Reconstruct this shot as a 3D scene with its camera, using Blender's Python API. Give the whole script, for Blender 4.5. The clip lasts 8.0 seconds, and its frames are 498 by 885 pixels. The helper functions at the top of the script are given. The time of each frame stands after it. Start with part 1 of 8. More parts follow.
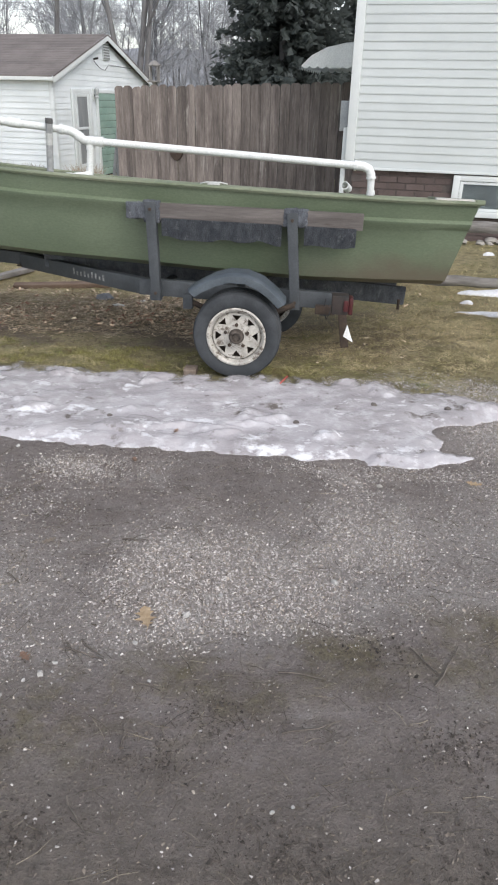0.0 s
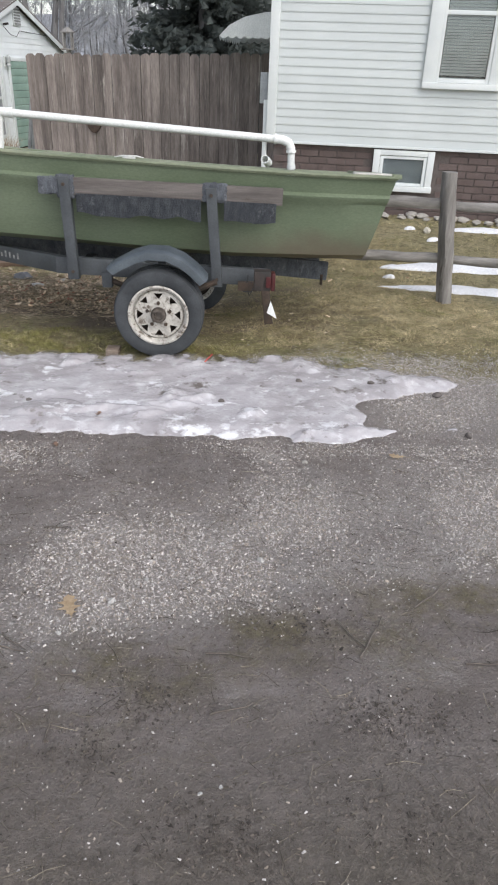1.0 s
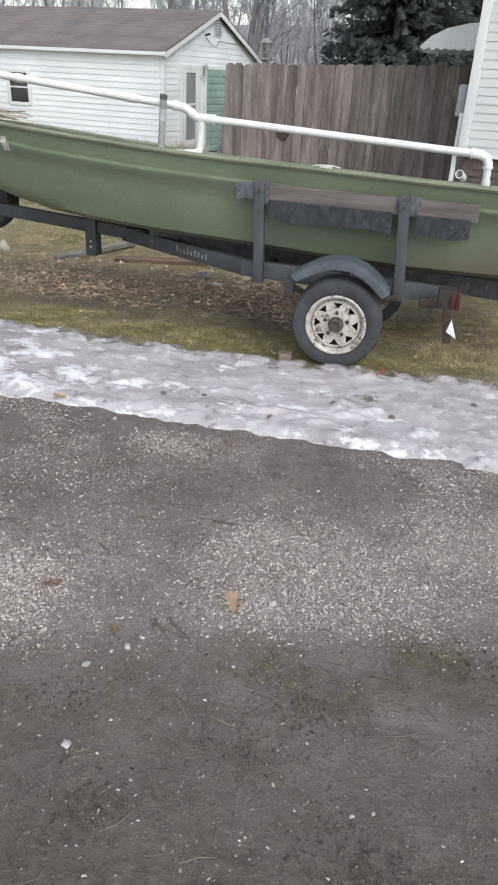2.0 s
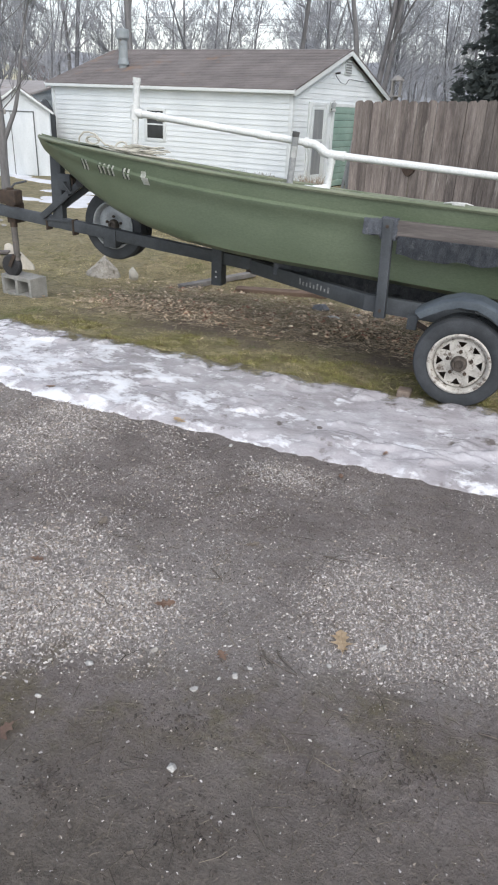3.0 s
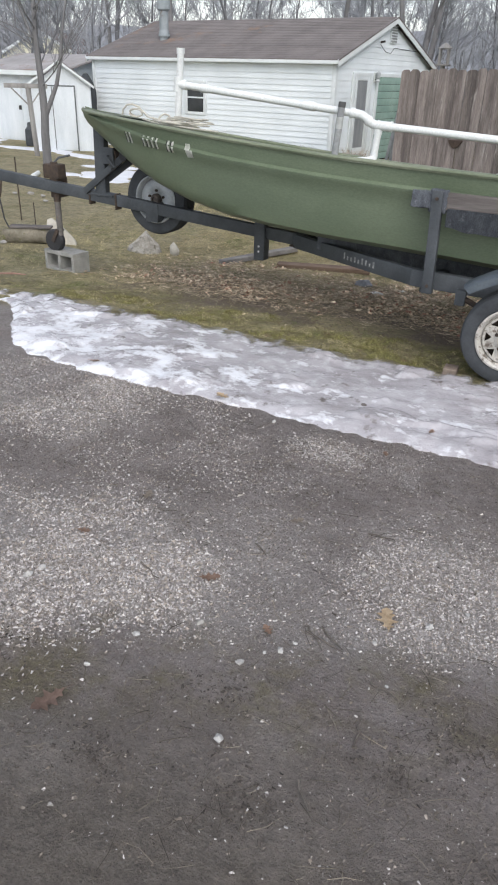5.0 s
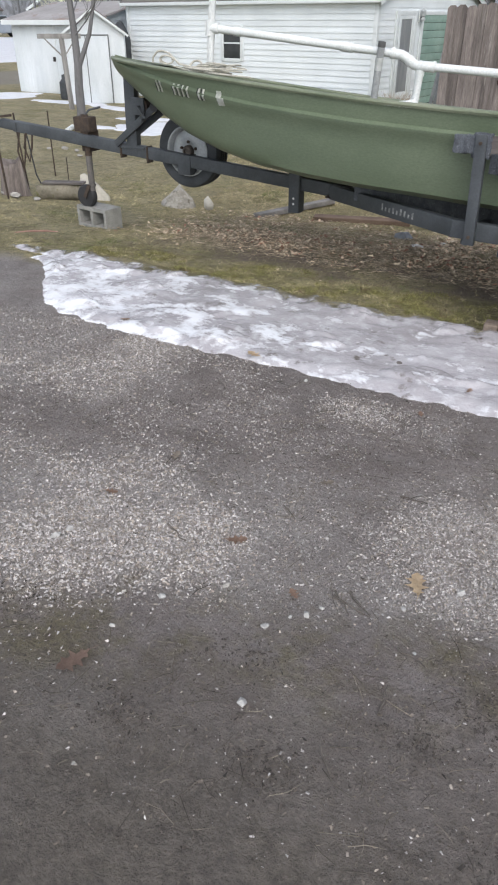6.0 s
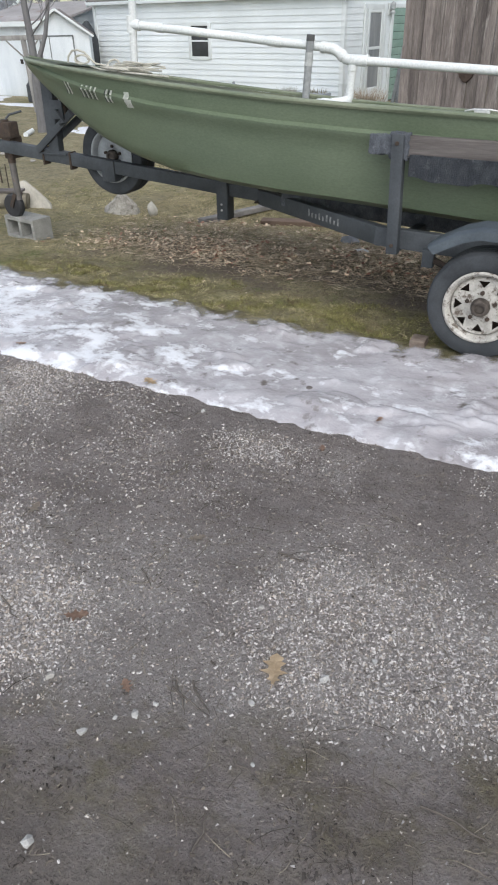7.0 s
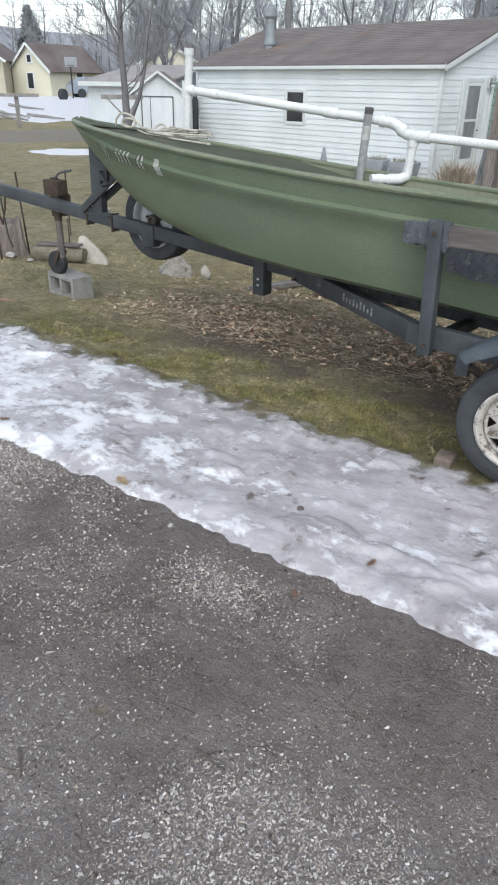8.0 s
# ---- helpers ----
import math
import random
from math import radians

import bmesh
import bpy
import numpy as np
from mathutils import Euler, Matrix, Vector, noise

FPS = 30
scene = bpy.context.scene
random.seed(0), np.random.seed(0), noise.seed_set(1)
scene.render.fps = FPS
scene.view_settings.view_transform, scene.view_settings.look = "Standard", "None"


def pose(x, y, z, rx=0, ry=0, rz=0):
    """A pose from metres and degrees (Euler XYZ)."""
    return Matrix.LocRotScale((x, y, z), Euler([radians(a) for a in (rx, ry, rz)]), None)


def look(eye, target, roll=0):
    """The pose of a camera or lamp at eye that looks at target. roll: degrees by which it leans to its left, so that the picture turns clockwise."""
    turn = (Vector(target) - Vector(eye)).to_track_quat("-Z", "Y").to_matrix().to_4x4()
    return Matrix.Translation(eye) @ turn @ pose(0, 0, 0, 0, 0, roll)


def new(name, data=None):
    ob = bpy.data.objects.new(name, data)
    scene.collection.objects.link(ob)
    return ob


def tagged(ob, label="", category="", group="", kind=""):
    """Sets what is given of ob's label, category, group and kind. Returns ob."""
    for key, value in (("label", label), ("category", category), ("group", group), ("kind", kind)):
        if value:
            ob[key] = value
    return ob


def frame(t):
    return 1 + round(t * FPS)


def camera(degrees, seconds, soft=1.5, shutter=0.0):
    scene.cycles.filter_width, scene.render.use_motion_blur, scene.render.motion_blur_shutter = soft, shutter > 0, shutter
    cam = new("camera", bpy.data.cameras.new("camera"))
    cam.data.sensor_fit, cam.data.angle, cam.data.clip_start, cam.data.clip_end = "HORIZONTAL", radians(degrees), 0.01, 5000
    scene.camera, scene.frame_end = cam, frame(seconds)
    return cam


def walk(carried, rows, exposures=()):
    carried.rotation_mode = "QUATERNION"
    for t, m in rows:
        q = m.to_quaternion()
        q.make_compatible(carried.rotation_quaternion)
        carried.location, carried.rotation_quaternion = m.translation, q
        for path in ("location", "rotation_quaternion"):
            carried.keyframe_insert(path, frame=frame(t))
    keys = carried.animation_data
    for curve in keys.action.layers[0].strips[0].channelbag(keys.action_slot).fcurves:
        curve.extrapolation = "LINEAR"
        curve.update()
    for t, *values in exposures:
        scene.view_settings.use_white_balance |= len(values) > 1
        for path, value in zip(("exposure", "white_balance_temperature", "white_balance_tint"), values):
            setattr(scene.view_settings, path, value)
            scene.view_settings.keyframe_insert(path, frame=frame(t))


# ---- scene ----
# camera: seconds, place in metres, turn in degrees
cam = camera(39.7, 8.0, soft=2.0)
EXPOSURES = [(0.0, 0.93, 6800, 11), (1.7, 0.93, 6800, 11), (3.0, 0.87, 6650, 10.5), (5.2, 0.85, 6650, 10.5), (6.5, 0.85, 6650, 10), (7.0, 0.81, 6600, 9), (7.5, 0.79, 6480, 7.5), (8.0, 0.79, 6480, 8)]
PATH = [
    (0, (0.082, -0.043, 1.557), (-0.063, 1.742, 0.667), 1.4),
    (0.5, (0.124, -0.022, 1.539), (0.12, 1.755, 0.622), 1.9),
    (1, (0.129, -0.015, 1.557), (0.174, 1.748, 0.613), 2.2),
    (1.5, (0.075, -0.017, 1.563), (-0.096, 1.741, 0.626), 2.0),
    (1.7, (0.035, -0.017, 1.559), (-0.222, 1.727, 0.614), 2.6),
    (2.8, (-0.051, -0.021, 1.564), (-0.636, 1.672, 0.674), 2.4),
    (3, (-0.067, -0.028, 1.569), (-0.718, 1.647, 0.691), 2.5),
    (3.5, (-0.097, -0.031, 1.557), (-0.826, 1.606, 0.67), 2.3),
    (4, (-0.097, -0.037, 1.561), (-0.798, 1.597, 0.644), 2.0),
    (4.5, (-0.101, -0.044, 1.563), (-0.84, 1.577, 0.655), 1.9),
    (5, (-0.107, -0.035, 1.551), (-0.838, 1.573, 0.613), 1.8),
    (5.2, (-0.118, -0.045, 1.561), (-0.874, 1.554, 0.628), 2.0),
    (6.3, (-0.058, 0.161, 1.503), (-0.877, 1.637, 0.429), 0.0),
    (6.5, (0.021, 0.309, 1.485), (-0.836, 1.774, 0.427), 1.5),
    (7, (0.15, 0.58, 1.507), (-0.645, 2.084, 0.457), -1.3),
    (7.5, (0.163, 0.932, 1.545), (-0.745, 2.468, 0.642), 2.8),
    (8, (0.215, 1.245, 1.52), (-0.802, 2.698, 0.597), 0.8),
]
walk(cam, [(t, look(eye, target, roll)) for t, eye, target, roll in PATH], exposures=EXPOSURES)

# ---- light: a bright overcast winter sky with a weak veiled sun ----
world = bpy.data.worlds.new("overcast_sky")
scene.world = world
world.use_nodes = True
wn = world.node_tree
wn.nodes.clear()
sky = wn.nodes.new("ShaderNodeTexSky")
sky.sky_type = "NISHITA"
sky.sun_disc = False
sky.sun_elevation, sky.sun_rotation = radians(48), radians(140)
sky.air_density, sky.dust_density, sky.ozone_density = 1.0, 1.3, 1.0
hsv = wn.nodes.new("ShaderNodeHueSaturation")
hsv.inputs["Saturation"].default_value = 0.48
bg = wn.nodes.new("ShaderNodeBackground")
bg.inputs["Strength"].default_value = 0.15
wout = wn.nodes.new("ShaderNodeOutputWorld")
wn.links.new(sky.outputs[0], hsv.inputs["Color"])
wn.links.new(hsv.outputs[0], bg.inputs["Color"])
wn.links.new(bg.outputs[0], wout.inputs[0])
sun_data = bpy.data.lights.new("veiled_sun", "SUN")
sun_data.energy, sun_data.angle, sun_data.color = 0.85, radians(50), (1.0, 0.995, 0.985)
sun = new("veiled_sun", sun_data)
sun.matrix_world = look((8, -9.5, 15), (0, 4, 0))

# ---- materials ----
MATS = {}


def mat(name, c1, c2, scale=6.0, rough=0.7, metal=0.0, bump=0.15, fine=60.0, spot=None, spot_scale=3.0, spot_at=0.62,
        island=0.0, objrand=0.0, spec=0.4, stretch=(1, 1, 1), rough2=None, grainy=0.18):
    """A worn surface: two colours by broad noise, grain by fine noise, stains of colour spot, relief from the grain."""
    if name in MATS:
        return MATS[name]
    m = bpy.data.materials.new(name)
    m.use_nodes = True
    nt = m.node_tree
    nt.nodes.clear()
    N, L = nt.nodes.new, nt.links.new
    out, bs, geo = N("ShaderNodeOutputMaterial"), N("ShaderNodeBsdfPrincipled"), N("ShaderNodeNewGeometry")
    L(bs.outputs[0], out.inputs[0])
    mp = N("ShaderNodeMapping")
    mp.inputs["Scale"].default_value = stretch
    L(geo.outputs["Position"], mp.inputs[0])

    def noise_at(s, detail=5.0, r=0.6):
        n = N("ShaderNodeTexNoise")
        n.inputs["Scale"].default_value, n.inputs["Detail"].default_value, n.inputs["Roughness"].default_value = s, detail, r
        L(mp.outputs[0], n.inputs["Vector"])
        return n

    def mix(fac, a, b, kind="MIX"):
        x = N("ShaderNodeMix")
        x.data_type, x.blend_type = "RGBA", kind
        for sock, v in ((x.inputs[0], fac), (x.inputs[6], a), (x.inputs[7], b)):
            if isinstance(v, (tuple, list)):
                sock.default_value = (*v, 1)
            elif isinstance(v, (int, float)):
                sock.default_value = v
            else:
                L(v, sock)
        return x.outputs[2]

    def ramp(v, a, b):
        r = N("ShaderNodeMapRange")
        r.inputs[1].default_value, r.inputs[2].default_value = a, b
        L(v, r.inputs[0])
        return r.outputs[0]

    broad, grain = noise_at(scale), noise_at(fine, 6.0, 0.7)
    col = mix(ramp(broad.outputs[0], 0.35, 0.65), c1, c2)
    grey = N("ShaderNodeMapRange")
    grey.inputs[1].default_value, grey.inputs[2].default_value = 0.25, 0.75
    grey.inputs[3].default_value, grey.inputs[4].default_value = 1 - grainy, 1 + grainy
    L(grain.outputs[0], grey.inputs[0])
    col = mix(1.0, col, grey.outputs[0], "MULTIPLY")
    if spot:
        sp = noise_at(spot_scale, 8.0, 0.72)
        col = mix(ramp(sp.outputs[0], spot_at, spot_at + 0.08), col, spot)
    for amount, node, socket in ((island, geo, "Random Per Island"), (objrand, None, "Random")):
        if amount:
            node = node or N("ShaderNodeObjectInfo")
            v = N("ShaderNodeMapRange")
            v.inputs[3].default_value, v.inputs[4].default_value = 1 - amount, 1 + amount
            L(node.outputs[socket], v.inputs[0])
            col = mix(1.0, col, v.outputs[0], "MULTIPLY")
    L(col, bs.inputs["Base Color"])
    rr = N("ShaderNodeMapRange")
    rr.inputs[1].default_value, rr.inputs[2].default_value = 0.3, 0.7
    rr.inputs[3].default_value, rr.inputs[4].default_value = rough, rough2 if rough2 is not None else min(1.0, rough + 0.12)
    L(broad.outputs[0], rr.inputs[0])
    L(rr.outputs[0], bs.inputs["Roughness"])
    bs.inputs["Metallic"].default_value = metal
    bs.inputs["Specular IOR Level"].default_value = spec
    if bump:
        b = N("ShaderNodeBump")
        b.inputs["Strength"].default_value, b.inputs["Distance"].default_value = bump, 0.01
        L(grain.outputs[0], b.inputs["Height"])
        L(b.outputs[0], bs.inputs["Normal"])
    MATS[name] = m
    return m


def glass(name, tint=(0.75, 0.82, 0.84)):
    m = bpy.data.materials.new(name)
    m.use_nodes = True
    bs = m.node_tree.nodes["Principled BSDF"]
    bs.inputs["Base Color"].default_value = (*tint, 1)
    bs.inputs["Roughness"].default_value = 0.03
    bs.inputs["Transmission Weight"].default_value = 1.0
    bs.inputs["IOR"].default_value = 1.45
    return m


# ---- mesh tools ----
def thing(name, at, label, category, group="", kind=""):
    ob = new(name)
    ob.location = at
    ob.empty_display_size = 0.1
    return tagged(ob, label, category, group, kind)


def world_of(ob):
    v = Vector(ob.location)
    while ob.parent:
        ob = ob.parent
        v += Vector(ob.location)
    return v


def finish(name, bm, material, smooth=35):
    bmesh.ops.recalc_face_normals(bm, faces=bm.faces)
    me = bpy.data.meshes.new(name)
    bm.to_mesh(me)
    bm.free()
    me.materials.append(material)
    if smooth:
        me.polygons.foreach_set("use_smooth", [True] * len(me.polygons))
        me.set_sharp_from_angle(angle=radians(smooth))
    return me


def centre(me, low=False):
    n = len(me.vertices)
    co = np.empty(n * 3, np.float32)
    me.vertices.foreach_get("co", co)
    co = co.reshape(-1, 3)
    c = (co.min(0) + co.max(0)) / 2
    if low:
        c[2] = co[:, 2].min()
    co -= c
    me.vertices.foreach_set("co", co.ravel())
    return Vector([float(a) for a in c])


def part(name, bm, material, parent, label="", smooth=35):
    me = bm if isinstance(bm, bpy.types.Mesh) else finish(name, bm, material, smooth)
    c = centre(me)
    ob = new(name, me)
    ob.parent = parent
    ob.location = c - world_of(parent)
    return tagged(ob, label)


def solo(name, bm, material, label, category, group="", kind="", smooth=35):
    me = bm if isinstance(bm, bpy.types.Mesh) else finish(name, bm, material, smooth)
    c = centre(me, low=True)
    ob = new(name, me)
    ob.location = c
    return tagged(ob, label, category, group, kind)


def raw(name, verts, faces, material, smooth=False):
    me = bpy.data.meshes.new(name)
    me.from_pydata(np.asarray(verts, float).tolist(), [], faces if isinstance(faces, list) else faces.tolist())
    me.materials.append(material)
    if smooth:
        me.polygons.foreach_set("use_smooth", [True] * len(me.polygons))
    return me


def box(lo, hi, bevel=0.0, m=None, bm=None):
    bm = bm or bmesh.new()
    lo, hi = Vector(lo), Vector(hi)
    mid, size = (lo + hi) / 2, hi - lo
    t = Matrix.Translation(mid) @ Matrix.Diagonal((*size, 1))
    got = bmesh.ops.create_cube(bm, size=1, matrix=(m @ t if m else t))
    if bevel:
        edges = list({e for v in got["verts"] for e in v.link_edges})
        bmesh.ops.bevel(bm, geom=edges, offset=bevel, segments=2, affect="EDGES", profile=0.6)
    return bm


def sweep(points, radius, sides=10, bm=None, caps=True, squash=None):
    """A round bar along points; radius is a number or one per point."""
    bm = bm or bmesh.new()
    pts = [Vector(p) for p in points]
    rad = radius if isinstance(radius, (list, tuple)) else [radius] * len(pts)
    rings, up = [], None
    for i, p in enumerate(pts):
        a = pts[max(i - 1, 0)]
        b = pts[min(i + 1, len(pts) - 1)]
        d = (b - a).normalized()
        if up is None:
            up = d.orthogonal().normalized()
        up = (up - d * up.dot(d)).normalized()
        side = d.cross(up)
        rings.append([bm.verts.new(p + (up * math.cos(w) + side * math.sin(w)) * rad[i])
                      for w in (2 * math.pi * k / sides for k in range(sides))])
    for r, s in zip(rings, rings[1:]):
        for k in range(sides):
            bm.faces.new((r[k], r[(k + 1) % sides], s[(k + 1) % sides], s[k]))
    if caps:
        bm.faces.new(rings[0][::-1])
        bm.faces.new(rings[-1])
    return bm


def bar(p, q, w, h, bm=None, bevel=0.0, up=(0, 0, 1)):
    """A rectangular bar from p to q, w wide and h high."""
    p, q = Vector(p), Vector(q)
    d = q - p
    z = Vector(up)
    x = d.normalized()
    y = z.cross(x).normalized()
    z = x.cross(y)
    m = Matrix.Translation((p + q) / 2) @ Matrix((x, y, z)).transposed().to_4x4()
    return box((-d.length / 2, -w / 2, -h / 2), (d.length / 2, w / 2, h / 2), bevel, m, bm)


def prism(outline, depth, m, bm=None, bevel=0.0):
    """A plate with the outline (x, y) in m's plane, depth thick along m's z."""
    bm = bm or bmesh.new()
    a = [bm.verts.new(m @ Vector((x, y, 0))) for x, y in outline]
    b = [bm.verts.new(m @ Vector((x, y, depth))) for x, y in outline]
    n = len(a)
    bm.faces.new(a[::-1])
    bm.faces.new(b)
    for i in range(n):
        bm.faces.new((a[i], a[(i + 1) % n], b[(i + 1) % n], b[i]))
    if bevel:
        bmesh.ops.bevel(bm, geom=list(bm.edges), offset=bevel, segments=2, affect="EDGES")
    return bm


def lathe(profile, at, axis="y", sides=40, bm=None):
    """A turned form: profile of (radius, along), closed where the ends meet, about an axis through at."""
    bm = bm or bmesh.new()
    at = Vector(at)
    rings = []
    for r, a in profile:
        ring = []
        for k in range(sides):
            w = 2 * math.pi * k / sides
            c, s = r * math.cos(w), r * math.sin(w)
            ring.append(bm.verts.new(at + Vector({"y": (c, a, s), "x": (a, c, s), "z": (c, s, a)}[axis])))
        rings.append(ring)
    for r, s in zip(rings, rings[1:]):
        for k in range(sides):
            bm.faces.new((r[k], r[(k + 1) % sides], s[(k + 1) % sides], s[k]))
    return bm


def smooth_step(a, b, x):
    t = np.clip((np.asarray(x, float) - a) / (b - a), 0, 1)
    return t * t * (3 - 2 * t)


def lattice(seed):
    return np.random.RandomState(seed).rand(256, 256)


GRIDS = [lattice(k) for k in range(6)]


def fbm(x, y, scale, octaves=4, seed=0):
    """Value noise, about 0 to 1."""
    x, y = np.asarray(x, float) * scale, np.asarray(y, float) * scale
    total, amp, norm = 0, 1.0, 0
    for o in range(octaves):
        g = GRIDS[(seed + o) % 6]
        xi, yi = np.floor(x).astype(int), np.floor(y).astype(int)
        u, v = x - xi, y - yi
        u, v = u * u * (3 - 2 * u), v * v * (3 - 2 * v)
        a, b = g[xi % 256, yi % 256], g[(xi + 1) % 256, yi % 256]
        c, d = g[xi % 256, (yi + 1) % 256], g[(xi + 1) % 256, (yi + 1) % 256]
        total = total + amp * (a * (1 - u) * (1 - v) + b * u * (1 - v) + c * (1 - u) * v + d * u * v)
        norm += amp
        amp *= 0.5
        x, y = x * 2.03 + 17.3, y * 2.03 + 5.1
    return total / norm


def terrain(x, y):
    """Height of the ground: level drive, a rise to the house, a fall to the garage and the lane, higher lots beyond."""
    x, y = np.asarray(x, float), np.asarray(y, float)
    rise = 0.20 * smooth_step(6.2, 8.2, y + 0.16 * (x - 0.4)) * smooth_step(-0.8, 1.2, x) - 0.05 * smooth_step(4.4, 5.6, y) * smooth_step(0.2, 1.2, x)
    fall = np.interp(y, [4.0, 6.9, 16.5], [0.0, -0.26, -0.36]) * smooth_step(1.3, -0.3, x)
    near = smooth_step(14, 9, np.hypot(x, y - 4))
    bumps = (fbm(x, y, 0.9, 4, 1) - 0.5) * 0.035 + (fbm(x, y, 6.0, 3, 2) - 0.5) * 0.014
    heave = 0.020 * np.exp(-((x + 0.335) / 0.4) ** 2 - ((y - 4.08) / 0.25) ** 2)
    dip = -0.05 * np.exp(-((x + 0.2) / 0.6) ** 2 - ((y - 5.6) / 0.4) ** 2)
    lots = 0.75 * smooth_step(24, 50, np.hypot(x, y)) * smooth_step(-8, -16, x)
    return rise + fall + bumps * near + heave + dip + lots


def on_ground(x, y):
    return float(terrain(x, y))


# where the camera stands; places and parts are fitted along its sight lines
STANDPOINT = Vector((-0.13, 0.0, 1.52))


def along_sight(x, y):
    """Carry a place out along the camera's line of sight until it meets the falling lawn."""
    c = STANDPOINT
    flat = -0.36 * float(smooth_step(7.0, 16.5, y)) * float(smooth_step(1.0, -1.5, x))
    k = 1.0
    for _ in range(12):
        px, py = c.x + (x - c.x) * k, c.y + (y - c.y) * k
        k = (c.z - on_ground(px, py)) / (c.z - flat)
    return c.x + (x - c.x) * k, c.y + (y - c.y) * k


def scaled_from_eye(bm, k):
    """Enlarge a mesh about the camera's standpoint: it moves back but looks the same from there."""
    c = STANDPOINT
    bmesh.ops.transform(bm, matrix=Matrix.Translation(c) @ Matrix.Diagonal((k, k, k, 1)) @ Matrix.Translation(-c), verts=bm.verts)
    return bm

# ---- ground: one sheet from the drive to the horizon ----
def ground_material():
    m = bpy.data.materials.new("drive_and_lawn")
    m.use_nodes = True
    nt = m.node_tree
    nt.nodes.clear()
    N, L = nt.nodes.new, nt.links.new
    out, bs, geo = N("ShaderNodeOutputMaterial"), N("ShaderNodeBsdfPrincipled"), N("ShaderNodeNewGeometry")
    L(bs.outputs[0], out.inputs[0])
    sep = N("ShaderNodeSeparateXYZ")
    L(geo.outputs["Position"], sep.inputs[0])

    def tex(s, detail=6.0, r=0.6, stretch=(1, 1, 1)):
        mp = N("ShaderNodeMapping")
        mp.inputs["Scale"].default_value = stretch
        L(geo.outputs["Position"], mp.inputs[0])
        n = N("ShaderNodeTexNoise")
        n.inputs["Scale"].default_value, n.inputs["Detail"].default_value, n.inputs["Roughness"].default_value = s, detail, r
        L(mp.outputs[0], n.inputs["Vector"])
        return n.outputs[0]

    def mixc(fac, a, b, kind="MIX"):
        x = N("ShaderNodeMix")
        x.data_type, x.blend_type = "RGBA", kind
        for sock, v in ((x.inputs[0], fac), (x.inputs[6], a), (x.inputs[7], b)):
            if isinstance(v, tuple):
                sock.default_value = (*v, 1)
            elif isinstance(v, (int, float)):
                sock.default_value = v
            else:
                L(v, sock)
        return x.outputs[2]

    def rng(v, a, b, c=0.0, d=1.0):
        r = N("ShaderNodeMapRange")
        for i, q in ((1, a), (2, b), (3, c), (4, d)):
            r.inputs[i].default_value = q
        L(v, r.inputs[0])
        return r.outputs[0]

    def calc(op, a, b):
        x = N("ShaderNodeMath")
        x.operation = op
        for sock, v in zip(x.inputs, (a, b)):
            if isinstance(v, (int, float)):
                sock.default_value = v
            else:
                L(v, sock)
        return x.outputs[0]

    broad, mid, fine = tex(0.9), tex(4.0), tex(55.0, 5.0, 0.75)
    wob = calc("MULTIPLY", calc("SUBTRACT", tex(1.6, 5.0), 0.5), 1.1)
    y = calc("ADD", sep.outputs[1], wob)
    x = sep.outputs[0]
    # drive: packed wet mud, paler where crushed stone is worked in
    mud = mixc(rng(mid, 0.35, 0.65), (0.224, 0.193, 0.179), (0.338, 0.298, 0.280))
    mud = mixc(rng(tex(34.0, 6.0, 0.75), 0.52, 0.64, 0.0, 0.42), mud, (0.125, 0.106, 0.096))
    mud = mixc(rng(tex(7.0, 7.0, 0.72, (0.45, 1.5, 1)), 0.49, 0.66, 0.0, 0.42), mud, (0.150, 0.120, 0.106))
    mud = mixc(rng(tex(11.0, 7.0, 0.7), 0.57, 0.69, 0.0, 0.5), mud, (0.120, 0.101, 0.090))
    grit = mixc(rng(fine, 0.4, 0.66), (0.305, 0.274, 0.257), (0.465, 0.430, 0.409))
    slant = calc("SUBTRACT", calc("ADD", sep.outputs[1], calc("MULTIPLY", wob, 0.35)), calc("MULTIPLY", x, 0.32))
    band = calc("MULTIPLY", rng(slant, 1.56, 1.74), rng(slant, 2.60, 2.18))
    band = calc("MULTIPLY", band, rng(tex(2.3, 7.0, 0.7), 0.34, 0.55, 0.30, 1.0))
    # a muddy gap between the two heaps of stone
    gap = calc("ABSOLUTE", calc("ADD", calc("ADD", x, 0.66), calc("MULTIPLY", wob, 0.4)), 0.0)
    band = calc("MULTIPLY", band, rng(gap, 0.0, 0.24, 0.40, 1.0))
    side = calc("MULTIPLY", rng(x, 0.72, 1.10), rng(y, 2.75, 3.2))
    left = calc("MULTIPLY", rng(x, -1.7, -2.3), rng(y, 2.05, 2.35))
    left = calc("MULTIPLY", left, rng(tex(3.1, 5.0, 0.6), 0.36, 0.60))
    patch = calc("MULTIPLY", rng(tex(2.1, 4.0), 0.56, 0.66), 0.5)
    stony = calc("MAXIMUM", calc("MAXIMUM", band, calc("MULTIPLY", calc("MAXIMUM", side, left), 0.8)), patch)
    drive = mixc(stony, mud, grit)
    specks = calc("MULTIPLY", rng(tex(120.0, 3.0, 0.6), 0.57, 0.66), rng(stony, 0.0, 0.6, 0.35, 1.0))
    drive = mixc(calc("MULTIPLY", specks, 0.85), drive, (0.46, 0.44, 0.425))
    crumbs = rng(tex(60.0, 4.0, 0.7), 0.40, 0.30)
    drive = mixc(calc("MULTIPLY", crumbs, 0.7), drive, (0.05, 0.044, 0.04))
